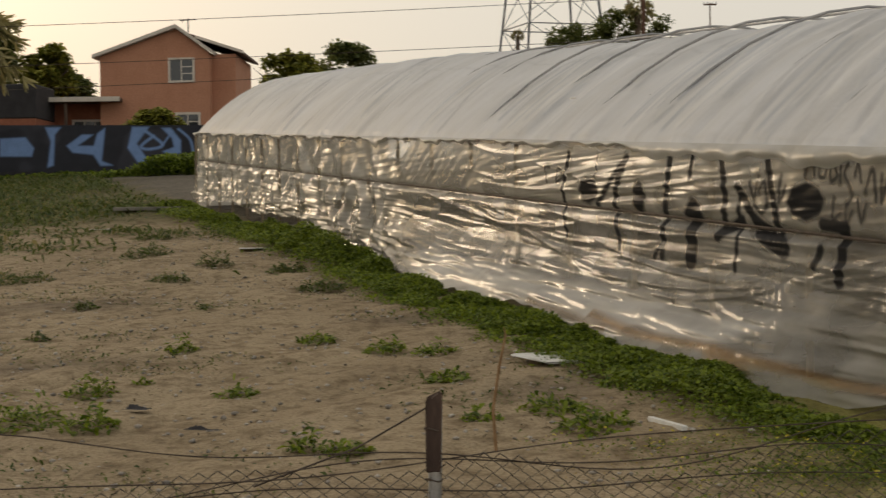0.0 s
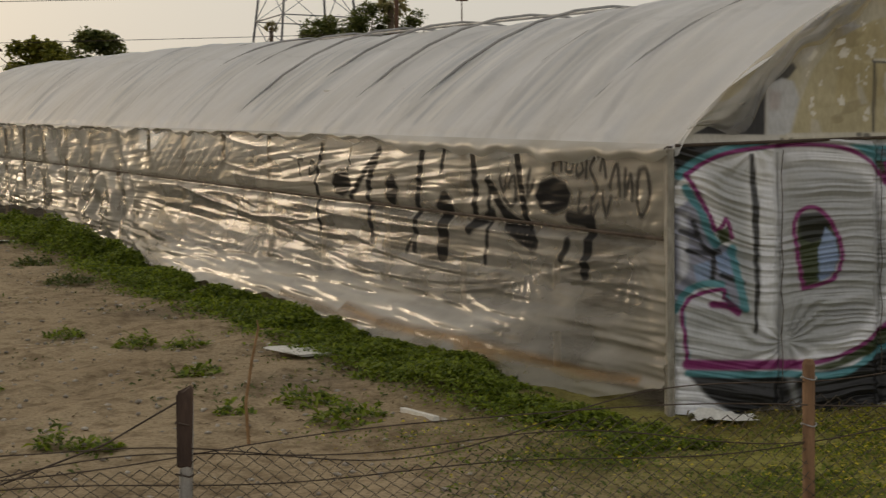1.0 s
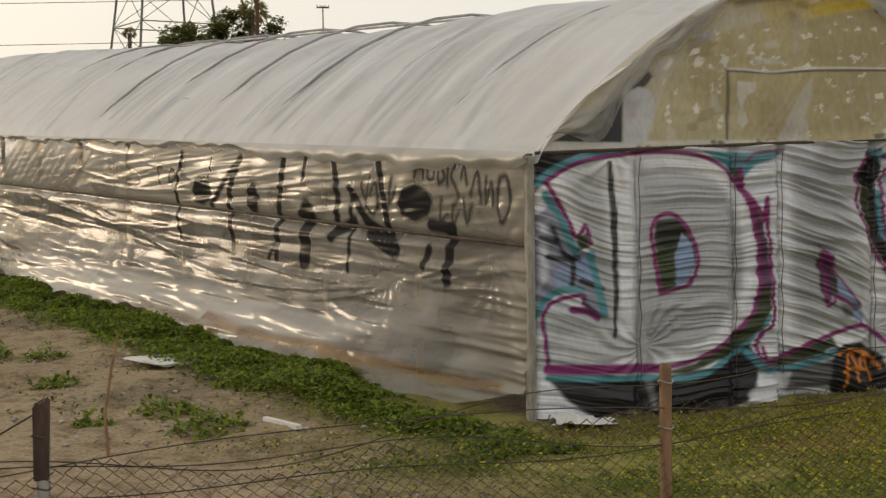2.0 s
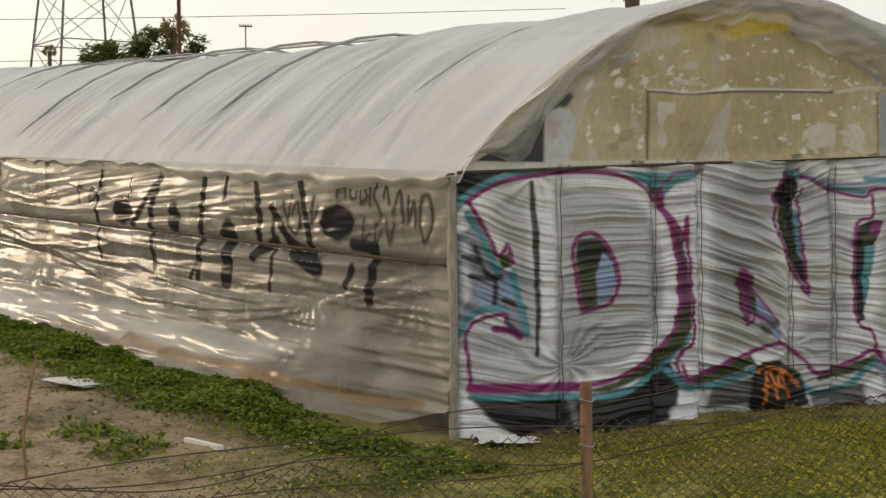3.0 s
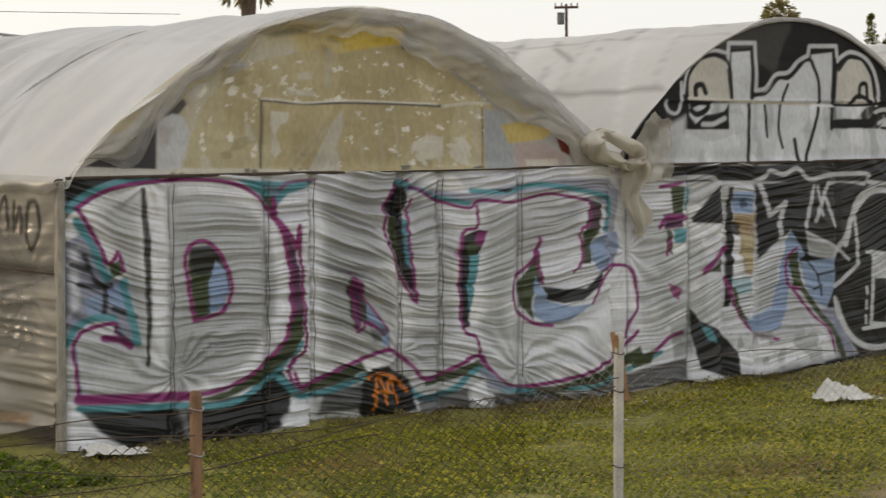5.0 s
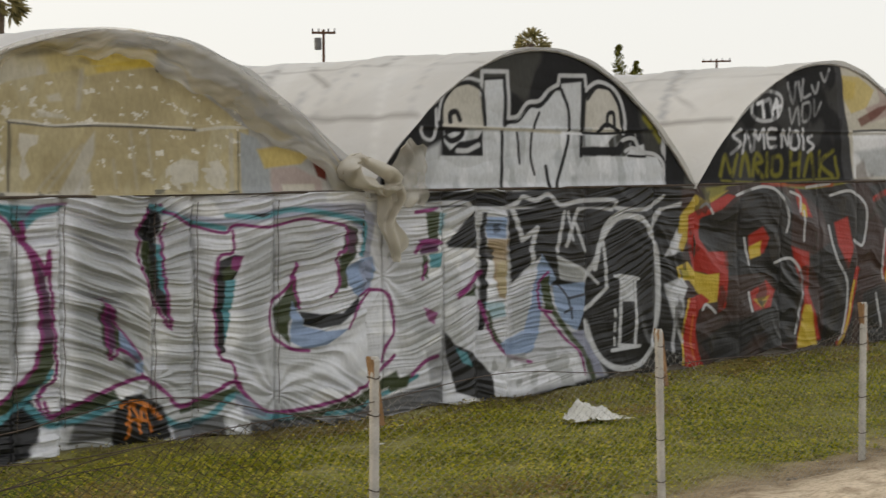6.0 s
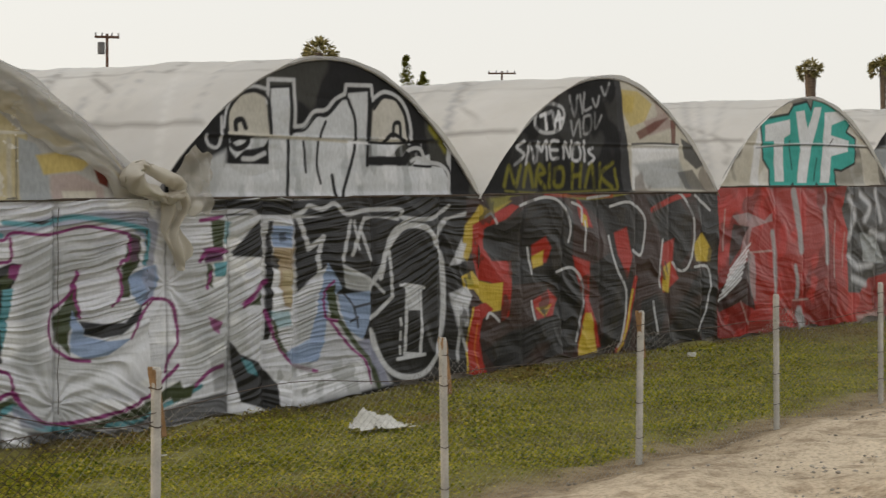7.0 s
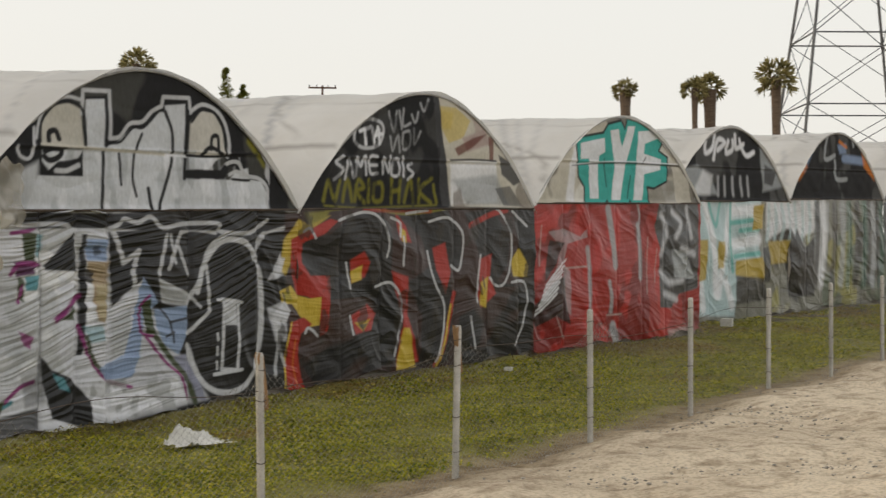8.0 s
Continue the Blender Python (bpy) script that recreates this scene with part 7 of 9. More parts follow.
def side_paint(p):
    ink, rust, bright = (0.03, 0.03, 0.032), (0.58, 0.29, 0.05), (0.72, 0.70, 0.66)
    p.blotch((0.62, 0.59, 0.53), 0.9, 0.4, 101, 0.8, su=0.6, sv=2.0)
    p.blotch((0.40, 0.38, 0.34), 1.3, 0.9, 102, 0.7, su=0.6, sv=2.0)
    # belly of doubled film, its bright reflection painted in as pale colour
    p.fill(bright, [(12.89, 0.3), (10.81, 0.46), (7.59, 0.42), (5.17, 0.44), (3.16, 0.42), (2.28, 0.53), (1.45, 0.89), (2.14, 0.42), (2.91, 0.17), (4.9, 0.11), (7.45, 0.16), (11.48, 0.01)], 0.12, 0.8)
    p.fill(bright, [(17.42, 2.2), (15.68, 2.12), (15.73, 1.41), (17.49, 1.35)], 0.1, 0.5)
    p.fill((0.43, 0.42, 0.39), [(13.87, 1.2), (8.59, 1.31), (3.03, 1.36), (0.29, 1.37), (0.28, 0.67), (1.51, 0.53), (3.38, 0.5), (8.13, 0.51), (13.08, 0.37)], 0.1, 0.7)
    p.line(rust, [(5.6, 0.20), (4.57, 0.15), (3.73, 0.15), (2.83, 0.19), (2.13, 0.18), (1.47, 0.17), (0.92, 0.12), (0.38, 0.13)], 0.06, 0.05, 0.85)
    p.line(rust, [(7.45, 0.16), (6.16, 0.13), (5.02, 0.1)], 0.05, 0.04, 0.5)
    p.fill(rust, [(2.91, 0.17), (2.24, 0.18), (1.91, 0.1), (2.66, 0.09)], 0.04, 0.7)
    p.line(ink, [(7.22, 1.94), (7.41, 1.46), (7.26, 0.95)], 0.1, 0.022, 1.0)
    p.line(ink, [(6.35, 1.93), (6.39, 1.70)], 0.06, 0.022, 1.0)
    p.line(ink, [(6.37, 1.37), (5.96, 1.65), (5.60, 1.92)], 0.1, 0.022, 1.0)
    p.line(ink, [(5.56, 1.93), (5.86, 1.43), (5.73, 0.92)], 0.13, 0.022, 1.0)
    p.line(ink, [(4.47, 1.94), (4.59, 1.52), (4.64, 0.91)], 0.13, 0.022, 1.0)
    p.line(ink, [(4.58, 1.15), (4.82, 0.89)], 0.09, 0.022, 1.0)
    p.line(ink, [(3.97, 1.97), (4.03, 1.76)], 0.09, 0.022, 1.0)
    p.line(ink, [(3.36, 1.94), (3.28, 1.57), (3.40, 1.20)], 0.12, 0.022, 1.0)
    p.line(ink, [(2.99, 1.73), (3.06, 0.89)], 0.08, 0.022, 1.0)
    p.line(ink, [(3.02, 1.70), (2.64, 1.33)], 0.12, 0.022, 1.0)
    p.line(ink, [(2.67, 1.33), (2.17, 1.16)], 0.22, 0.022, 1.0)
    p.line(ink, [(2.47, 1.96), (2.37, 1.61), (2.26, 1.16)], 0.12, 0.022, 1.0)
    p.line(ink, [(3.43, 1.20), (2.96, 1.38)], 0.12, 0.022, 1.0)
    p.line(ink, [(1.53, 1.43), (1.15, 1.41)], 0.13, 0.022, 1.0)
    p.line(ink, [(1.19, 1.40), (1.25, 0.95)], 0.16, 0.022, 1.0)
    p.line(ink, [(1.65, 1.05), (1.55, 1.21)], 0.11, 0.022, 1.0)
    p.line(ink, [(3.97, 1.43), (3.98, 0.93)], 0.26, 0.022, 1.0)
    p.fill(ink, [(6.30, 1.54), (6.39, 1.42), (6.61, 1.36), (6.83, 1.40), (6.92, 1.52), (6.83, 1.64), (6.60, 1.70), (6.38, 1.65)], 0.03)
    p.fill(ink, [(5.08, 1.51), (5.13, 1.38), (5.24, 1.31), (5.35, 1.36), (5.40, 1.50), (5.34, 1.64), (5.23, 1.70), (5.12, 1.65)], 0.03)
    p.fill(ink, [(3.75, 1.41), (3.82, 1.32), (3.97, 1.28), (4.12, 1.31), (4.18, 1.39), (4.12, 1.47), (3.96, 1.52), (3.81, 1.49)], 0.03)
    p.fill(ink, [(1.48, 1.63), (1.57, 1.49), (1.80, 1.43), (2.04, 1.47), (2.14, 1.60), (2.03, 1.74), (1.79, 1.80), (1.57, 1.75)], 0.03)
    p.line(ink, [(1.81, 1.85), (1.77, 1.95), (1.67, 1.95), (1.66, 1.85)], 0.05, 0.018, 0.92)
    p.line(ink, [(1.56, 1.96), (1.58, 1.85), (1.48, 1.85), (1.46, 1.96)], 0.05, 0.018, 0.92)
    p.line(ink, [(1.39, 1.93), (1.39, 1.81), (1.29, 1.86), (1.33, 1.94)], 0.05, 0.018, 0.92)
    p.line(ink, [(1.23, 1.94), (1.25, 1.8)], 0.05, 0.018, 0.92)
    p.line(ink, [(1.11, 1.97), (1.18, 1.87), (1.07, 1.72), (1.13, 1.62)], 0.05, 0.018, 0.92)
    p.line(ink, [(1.02, 1.87), (0.97, 1.97), (0.93, 1.82)], 0.05, 0.018, 0.92)
    p.line(ink, [(0.87, 1.73), (0.75, 1.93), (0.71, 1.66)], 0.05, 0.018, 0.92)
    p.line(ink, [(0.62, 1.88), (0.64, 1.66), (0.54, 1.84), (0.52, 1.65)], 0.05, 0.018, 0.92)
    p.line(ink, [(0.41, 1.89), (0.46, 1.7), (0.39, 1.51), (0.27, 1.66), (0.3, 1.89), (0.41, 1.89)], 0.05, 0.018, 0.92)
    p.line(ink, [(2.79, 1.76), (2.73, 1.6), (2.63, 1.82)], 0.05, 0.018, 0.92)
    p.line(ink, [(2.63, 1.66), (2.51, 1.77), (2.49, 1.55)], 0.05, 0.018, 0.92)
    p.line(ink, [(2.22, 1.83), (2.27, 1.59), (2.14, 1.73)], 0.05, 0.018, 0.92)
    p.line(ink, [(1.35, 1.66), (1.37, 1.48), (1.24, 1.54)], 0.05, 0.018, 0.92)
    p.line(ink, [(1.16, 1.62), (1.15, 1.44), (1.06, 1.57)], 0.05, 0.018, 0.92)
    p.line(ink, [(0.98, 1.67), (0.93, 1.48), (0.85, 1.63)], 0.05, 0.018, 0.92)
    p.line(ink, [(2.71, 1.54), (2.58, 1.47), (2.44, 1.58)], 0.05, 0.018, 0.92)
    p.line(ink, [(7.91, 1.58), (7.96, 1.76), (7.81, 1.78)], 0.05, 0.018, 0.92)
    p.line(ink, [(7.63, 1.59), (7.55, 1.77), (7.42, 1.67), (7.63, 1.59)], 0.05, 0.018, 0.92)
    p.fill(ink, [(23.89, 1.94), (22.48, 2.02), (20.7, 1.86), (20.96, 1.62), (23.06, 1.52)], 0.1, 0.5)
    p.fill(ink, [(23.64, 1.32), (21.99, 1.37), (21.95, 0.77), (23.04, 0.79)], 0.1, 0.4)
    p.line(ink, [(28.46, 1.2), (27.87, 0.38)], 0.08, 0.04, 0.7)
    p.line(ink, [(16.11, 1.22), (16.14, 0.73)], 0.07, 0.04, 0.8)
    # folds of gathered film painted as bright and dark strips
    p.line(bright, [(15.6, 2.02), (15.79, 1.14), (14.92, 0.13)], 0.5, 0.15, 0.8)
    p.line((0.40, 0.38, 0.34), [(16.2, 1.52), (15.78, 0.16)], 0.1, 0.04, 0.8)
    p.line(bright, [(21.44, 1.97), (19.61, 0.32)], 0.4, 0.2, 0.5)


build_side(TUNNELS[0])


def ridge_patch(t, s0, s1):
    """Spare film heaped along the ridge."""
    ox, oy, oz = t.location
    nu, nv = 90, 22
    s, w = np.meshgrid(np.linspace(s0, s1, nu), np.linspace(-1, 1, nv), indexing="ij")
    x = 6.55 + 0.42 * w + 0.05 * np.sin(3 * s)
    ends = np.clip(np.minimum(s - s0, s1 - s) / 0.3, 0, 1)
    z = base_z(x) + 2.09 + arch(x, 3.84, 9.26, 1.46) + 0.0535 * s - 0.125 * 1.46 * np.exp(-((s - 9.5) / 6.5) ** 2) - 0.05 + (0.065 * (1 - w * w) + 0.02 * vnoise(s * 3, w * 2, 61)) * ends + 0.012 * creases(s * 2, w * 2, 62) * ends
    pf = Paint(s, w, (0.70, 0.69, 0.67))
    pf.blotch((0.50, 0.48, 0.44), 2, 0.6, 63, 0.6)
    put("ridge_patch", mesh_of("ridge_patch", np.stack([x + SIDE.x * s - ox, FRONT + SIDE.y * s - oy, z - oz], -1).reshape(-1, 3), grid(nu, nv), M_ROOF, True, pf.c), t, "spare film heaped along the ridge")


ridge_patch(TUNNELS[0], 8.4, 11.2)



# torn roof film drooping in the valley between the first two tunnels
def loose_film(t):
    """Torn film: a rolled lip in the valley, a hanging rag and a half-clear veil on the next gable."""
    ox, oy, oz = t.location
    tone = (0.70, 0.66, 0.58)

    def sheet(name, x, z, y, material, label, seed):
        pf = Paint(x, z, tone)
        pf.blotch((0.44, 0.40, 0.32), 6, 0.6, seed, 0.6)
        put(name, mesh_of(name, np.stack([x - ox, y - oy, z - oz], -1).reshape(-1, 3), grid(*x.shape), material, True, pf.c), t, label)

    # rolled lip round a dark hollow
    a, q = np.meshgrid(np.linspace(0.3, 6.6, 90), np.linspace(0, 2 * np.pi, 20), indexing="ij")
    r = 0.055 + 0.025 * np.sin(2 * a + 1) + 0.02 * vnoise(a * 3, q * 1.2, 73)
    cx, cz = 9.22 + 0.26 * np.cos(a) + 0.05 * np.sin(3 * a), 2.43 + 0.13 * np.sin(a) - 0.10 * np.cos(a)
    sheet("rolled_lip", cx + r * np.cos(q) * np.cos(a), cz + r * np.cos(q) * np.sin(a) * 1.3, FRONT - 0.20 + r * np.sin(q) * 1.6 + 0.03 * np.sin(5 * a), M_ROOF, "crumpled roll of torn film", 74)
    # rag hanging in front of the tarps
    u, v = np.meshgrid(np.linspace(0, 1, 30), np.linspace(0, 1, 46), indexing="ij")
    wide = 0.36 - 0.20 * v + 0.05 * np.sin(9 * v)
    x = 9.28 + 0.22 * v ** 1.3 + u * wide + 0.03 * np.sin(7 * v)
    z = 2.34 - v * (0.62 + 0.14 * np.sin(3.0 * u + 0.3))
    sheet("hanging_rag", x, z, FRONT - 0.17 + 0.035 * np.sin(13 * u + 4 * v) + 0.02 * creases(u * 3, v * 2, 75) + 0.05 * v, M_ROOF, "torn film hanging as a rag", 76)
    # veil against the next gable
    u, v = np.meshgrid(np.linspace(0, 1, 50), np.linspace(0, 1, 40), indexing="ij")
    x = 9.42 + 0.26 * v + u * (0.42 + 0.10 * np.sin(4 * v + 1)) + 0.03 * np.sin(11 * v)
    z = 2.18 + 0.68 * v * (1 - 0.22 * u) - 0.06 * u * (1 - v) + 0.03 * np.sin(9 * u)
    z = np.minimum(z, base_z(x) + 2.06 + arch(x, 9.26, 14.06, 1.52))
    sheet("veil", x, z, FRONT - 0.12 - 0.05 * np.sin(np.pi * u) + 0.025 * creases(u * 2.5 + v, v * 2.5, 77), M_RIM, "half-clear veil of torn film", 78)


def rim_film(t):
    """Roof film folded over the arch, hanging ragged and half clear over the gable."""
    ox, oy, oz = t.location
    nu, nv = 260, 26
    x, q = np.meshgrid(np.linspace(3.95, 9.2, nu), np.linspace(0, 1, nv), indexing="ij")
    deep = 0.24 + 0.10 * np.sin(1.9 * x + 0.4) + 0.05 * np.sin(6.3 * x) + 0.02 * np.sin(19 * x) + 0.16 * smooth_step(x, 7.1, 7.9)
    deep = np.minimum(deep, 0.92 * arch(x, 3.84, 9.26, 1.46) + 0.02) * smooth_step(x, 3.9, 4.3)
    top = arch(x, 3.84, 9.26, 1.46) + 0.006
    xx = x - 0.45 * q * deep * (x - 6.55) / 2.7
    z = base_z(x) + 2.09 + top - q * deep
    y = FRONT - 0.085 - 0.03 * np.sin(np.pi * q) + 0.020 * creases(x * 2.2 + 2 * q, q * 1.2, 65) + 0.010 * creases(x * 7 + 4 * q, q * 2, 66)
    pf = Paint(x, q, (0.66, 0.64, 0.60))
    pf.blotch((0.36, 0.36, 0.37), 2.2, 0.5, 67, 0.7, su=1.0, sv=1.6)
    pf.blotch((0.62, 0.50, 0.22), 2.0, 0.9, 68, 0.6, su=1.0, sv=1.6)
    put("rim_film", mesh_of("rim_film", np.stack([xx - ox, y - oy, z - oz], -1).reshape(-1, 3), grid(nu, nv), M_RIM, True, pf.c), t, "half-clear film folded ragged over the arch")


rim_film(TUNNELS[0])
loose_film(TUNNELS[1])

# lacing cord down the seams of the first tarps
for q in (4.76, 5.62, 6.05, 6.92, 7.35, 8.22):
    bm = bmesh.new()
    tube(bm, [(q - 3.84 + 0.012 * math.sin(9 * k), -0.075, base_z(q) + 0.12 + 0.19 * k) for k in range(11)], 0.004, 5)
    part("lacing", bm, M_WIRE, TUNNELS[0])

# ---- chain-link fence ----
fence = thing("fence", "sagging rusty chain-link fence on thin steel posts", "fence")
for k in range(0, 14):
    px = (2.60 + 2.475 * (k - 1) - 0.095 * max(k - 4, 0)) if k else -0.05
    py = fence_y(px)
    g = gz(px, py)
    h = 1.23 if k != 1 else 1.20
    bm = bmesh.new()
    lean = (0.012, 0.0, 0.006, -0.012, 0.02, 0.0, 0.004)[k % 7]
    tube(bm, [(px - lean, py, g - 0.2), (px, py, g + 0.6), (px + lean, py, g + h - 0.02), (px + lean, py, g + h)], [0.027, 0.027, 0.027, 0.02], 12)
    post = part("post", bm, M_RUSTWOOD if k == 1 else M_GALV if k == 0 else M_PIPE, fence, "rusty brown pipe post" if k == 1 else "")
    if k in (0, 2, 3, 4):
        bm = bmesh.new()
        d = 0.0 if k == 0 else 0.045
        z1 = g + h + (0.03 if k == 0 else 0.0)
        w = 0.029 if k == 0 else 0.020
        box(bm, px - w + d, py - w, g + (0.95 if k == 0 else 0.86), px + w + d, py + w, z1, 0.006)
        for v in bm.verts:
            if v.co.z > z1 - 0.01:
                v.co.x += 0.012 * random.uniform(-1, 1)
                v.co.z += random.uniform(-0.05, 0.012)
            if k:
                v.co.x -= 0.07 * (v.co.z - g - 0.86) / 0.4
        part("stake", bm, M_STAKE if k == 0 else M_TWIG, post, "weathered wooden stake wired to the post")
    for zz in (1.12, 0.92, 0.52, 0.25):
        bm = bmesh.new()
        a = [2 * math.pi * j / 12 for j in range(13)]
        tube(bm, [(px + 0.034 * math.cos(q), py + 0.034 * math.sin(q), g + zz + 0.006 * math.sin(q * 2 + k)) for q in a], 0.0035, 5)
        part("tie_wire", bm, M_GALV if k == 1 else M_WIRE, post)


def mesh_top(x):
    """Height of the sagging mesh over the ground."""
    ph = ((x - 0.14) / 2.45) % 1.0
    return 1.05 - 0.14 * np.sin(np.pi * ph) - 0.05 * np.sin(x * 2.3 + 0.7) + 0.03 * np.sin(x * 5.1)


paths = []
for k in range(int(36 / 0.037)):
    x0 = -6 + k * 0.037
    rows = 37
    zz = np.arange(0, rows)
    x = x0 + 0.0355 * ((zz + k) % 2) + 0.01 * np.sin(zz * 0.25 + x0 * 2.0)
    y = fence_y(x) + 0.003 * (2 * (zz % 2) - 1) + 0.035 * np.sin(zz * 0.11 + x0 * 1.1)
    z = ground_z(x, y) + 0.02 + zz / (rows - 1) * (mesh_top(x0) - 0.02)
    paths.append(np.stack([x, y, z], -1))
split = int(10.5 / 0.037)
for some, r in ((paths[:split], 0.0031), (paths[split:], 0.0014)):
    V, F_ = tubes(some, r, 3)
    tagged(put("chain_link", mesh_of("chain_link", V, F_, M_MESH if r > 0.002 else M_GALV), fence), kind="stuff")
x = np.linspace(-6, 26, 420)
for h, am, ph in ((1.0, 0.05, 0.0), (0.93, 0.06, 1.3), (0.86, 0.035, 2.2), (1.05, 0.10, 3.9)):
    xx = x if h == 1.0 else x[x < (5.2 if h == 1.05 else 3.6)]
    z = ground_z(xx, fence_y(xx)) + h + am * np.sin(xx * 1.28 + ph) + 0.4 * am * np.sin(xx * 3.3 + ph * 2)
    V, F_ = tubes([np.stack([xx, fence_y(xx) - 0.012 + 0.01 * np.sin(xx * 2 + ph), z], -1)], 0.0029, 5)
    put("strand_wire", mesh_of("strand_wire", V, F_, M_WIRE), fence)
V, F_ = tubes([[(-0.75, fence_y(-0.75), 0.60), (-0.35, fence_y(-0.3), 0.74), (-0.06, fence_y(0), 0.90)]], 0.004, 5)
put("strand_wire", mesh_of("strand_wire", V, F_, M_WIRE), fence)


# ---- plants ----
def stuff(name, V, F_, material, label):
    return tagged(put(name, mesh_of(name, V, F_, material)), label, name.split("_")[-1] if "_" in name else name, kind="stuff")


def scatter(rng, k, x0, x1, y0, y1, keep):
    x, y = rng.uniform(x0, x1, k), rng.uniform(y0, y1, k)
    w = keep(x, y)
    m_ = rng.uniform(0, 1, k) < w
    return x[m_], y[m_]


rng = np.random.default_rng(5)


def patchy(x, y, a, b_, seed):
    return ripple(x, y, seed, [(a, b_, 1.0)])


def lawn_keep(x, y):
    near = smooth_step(y - fence_y(x), 0.05, 0.6)
    bare = smooth_step(patchy(x, y, 0.9, 1.3, 81), 0.9, 1.8) * smooth_step(y, 10.2, 11.6)
    left = smooth_step(x + 0.35 * (y - 9), 1.2, 4.2)
    far = 1 / (1 + np.maximum(x - 10, 0) / 11)
    sand = smooth_step(x, 5.5, 8.0) * (1 - smooth_step(y - fence_y(x), 0.15, 0.8 + 0.02 * x + 0.3 * np.sin(x * 1.7)))
    return near * (1 - 0.8 * bare) * left * far * (1 - sand) * (1 - 0.6 * smooth_step(y, 11.6, 12.3) * (x < 24.3))


def back_edge(x):
    return np.where(x < 24.3, FRONT - 0.05, FRONT + 0.8)


x, y = scatter(rng, 520000, 0.5, 40, 6.2, 13.3, lambda x, y: lawn_keep(x, y) * (y < back_edge(x)))
size = rng.uniform(0.022, 0.046, len(x)) * (1 + 0.03 * x) * (0.8 + 0.25 * np.clip(patchy(x, y, 1.8, 2.2, 82), -1, 1))
clump = (0.055 + 0.085 * np.clip(patchy(x, y, 2.4, 2.8, 83), -0.8, 1)) * (1 - 0.7 * smooth_step(y, 11.4, 12.2))
z = ground_z(x, y) + rng.uniform(0, 1, len(x)) * np.maximum(clump, 0.02)
dry = patchy(x, y, 0.8, 1.2, 89) + 1.3 * smooth_step(y, 9.8, 11.8) + 0.5 * patchy(x, y, 2.2, 3.0, 92) + rng.normal(0, 0.4, len(x)) > 1.75
# share of darker leaves rises towards the greenhouse corner
dark_mask = ~dry & (rng.uniform(0, 1, len(x)) < 0.14 + 0.78 * (1 - smooth_step(x + 0.5 * patchy(x, y, 0.7, 0.9, 90), 3.2, 7.0)))
dry |= dark_mask
V, F_ = leaves(np.stack([x, y, z], -1)[dark_mask], size[dark_mask], rng, 0.6, 0.5)
stuff("lush_grass", V, F_, M_DARKCLOVER, "darker green clover, mostly near the greenhouse corner")
V, F_ = leaves(np.stack([x, y, z], -1)[~dry], size[~dry], rng, 0.55, 0.55)
dry &= ~dark_mask
stuff("lawn_grass", V, F_, M_LAWN, "short yellowish-green clover lawn in front of the greenhouses")
V, F_ = leaves(np.stack([x, y, z], -1)[dry], size[dry], rng, 0.55, 0.45)
stuff("browning_grass", V, F_, M_LAWNDRY, "browning patches in the clover lawn")
pick = rng.uniform(0, 1, len(x)) < 0.02
V, F_ = leaves(np.stack([x, y, z + 0.05], -1)[pick], np.full(pick.sum(), 0.028), rng, 0.2, 0.9)
stuff("yellow_flowers", V, F_, M_FLOWER, "tiny yellow flowers scattered through the lawn")

# dry grass along the wall foot and beside the corner
x, y = scatter(rng, 26000, 3.0, 26, 11.3, 12.42, lambda x, y: smooth_step(y, 11.2, 12.3) * (0.35 + 0.65 * smooth_step(patchy(x, y, 1.1, 0.6, 84), -0.5, 1.0)))
z = ground_z(x, y) + rng.uniform(0, 0.03, len(x))
V, F_ = leaves(np.stack([x, y, z], -1), rng.uniform(0.03, 0.08, len(x)), rng, 0.95, 0.2)
stuff("dry_grass", V, F_, M_DRYG, "brown dry grass along the foot of the tarps")


# weeds along the long side of the first greenhouse
def along(s, off):
    return 3.84 + SIDE.x * s - 0.949 * off, FRONT + SIDE.y * s - 0.315 * off


s = rng.uniform(-1.5, 34, 230000)
off = (0.42 - 0.30 * smooth_step(s, 12, 16)) + np.abs(rng.normal(0.22, 0.38, len(s)))
hgt = 0.09 + 0.09 * ripple(s, off, 85, [(1.1, 2.0, 1.0)])
for s0, o0, rs, ro, hh in ((1.5, 1.15, 0.9, 0.6, 0.62), (0.7, 1.6, 0.7, 0.5, 0.42), (2.6, 1.5, 0.7, 0.5, 0.36), (-0.2, 0.75, 0.6, 0.5, 0.40), (3.6, 0.95, 1.0, 0.4, 0.16), (7.5, 0.9, 1.2, 0.5, 0.18), (15.6, 0.8, 1.0, 0.6, 0.55), (17.6, 0.7, 1.0, 0.6, 0.60), (20.5, 0.5, 1.3, 0.5, 0.35), (11.5, 0.5, 1.2, 0.5, 0.28)):
    hgt = np.maximum(hgt, hh * (1 - ((s - s0) / rs) ** 2 - ((off - o0) / ro) ** 2))
rm = np.random.default_rng(29)
for _ in range(75):
    s0, o0, q = rm.uniform(-1, 30), rm.uniform(0.4, 1.3), rm.uniform(0.22, 0.6)
    hgt = np.maximum(hgt, rm.uniform(0.14, 0.40) * (1 - ((s - s0) / q) ** 2 - ((off - o0) / (0.8 * q)) ** 2))
hgt = hgt * (1 - smooth_step(off, 1.3, 1.8) * 0.8)
keep = (rng.uniform(0, 1, len(s)) < np.clip((hgt + 0.06) * 4.5, 0.0, 1) * (1 - smooth_step(off, 1.2, 2.0)) / (1 + np.maximum(s - 6, 0) / 14)) & (hgt > 0)
s, off, hgt = s[keep], off[keep], hgt[keep]
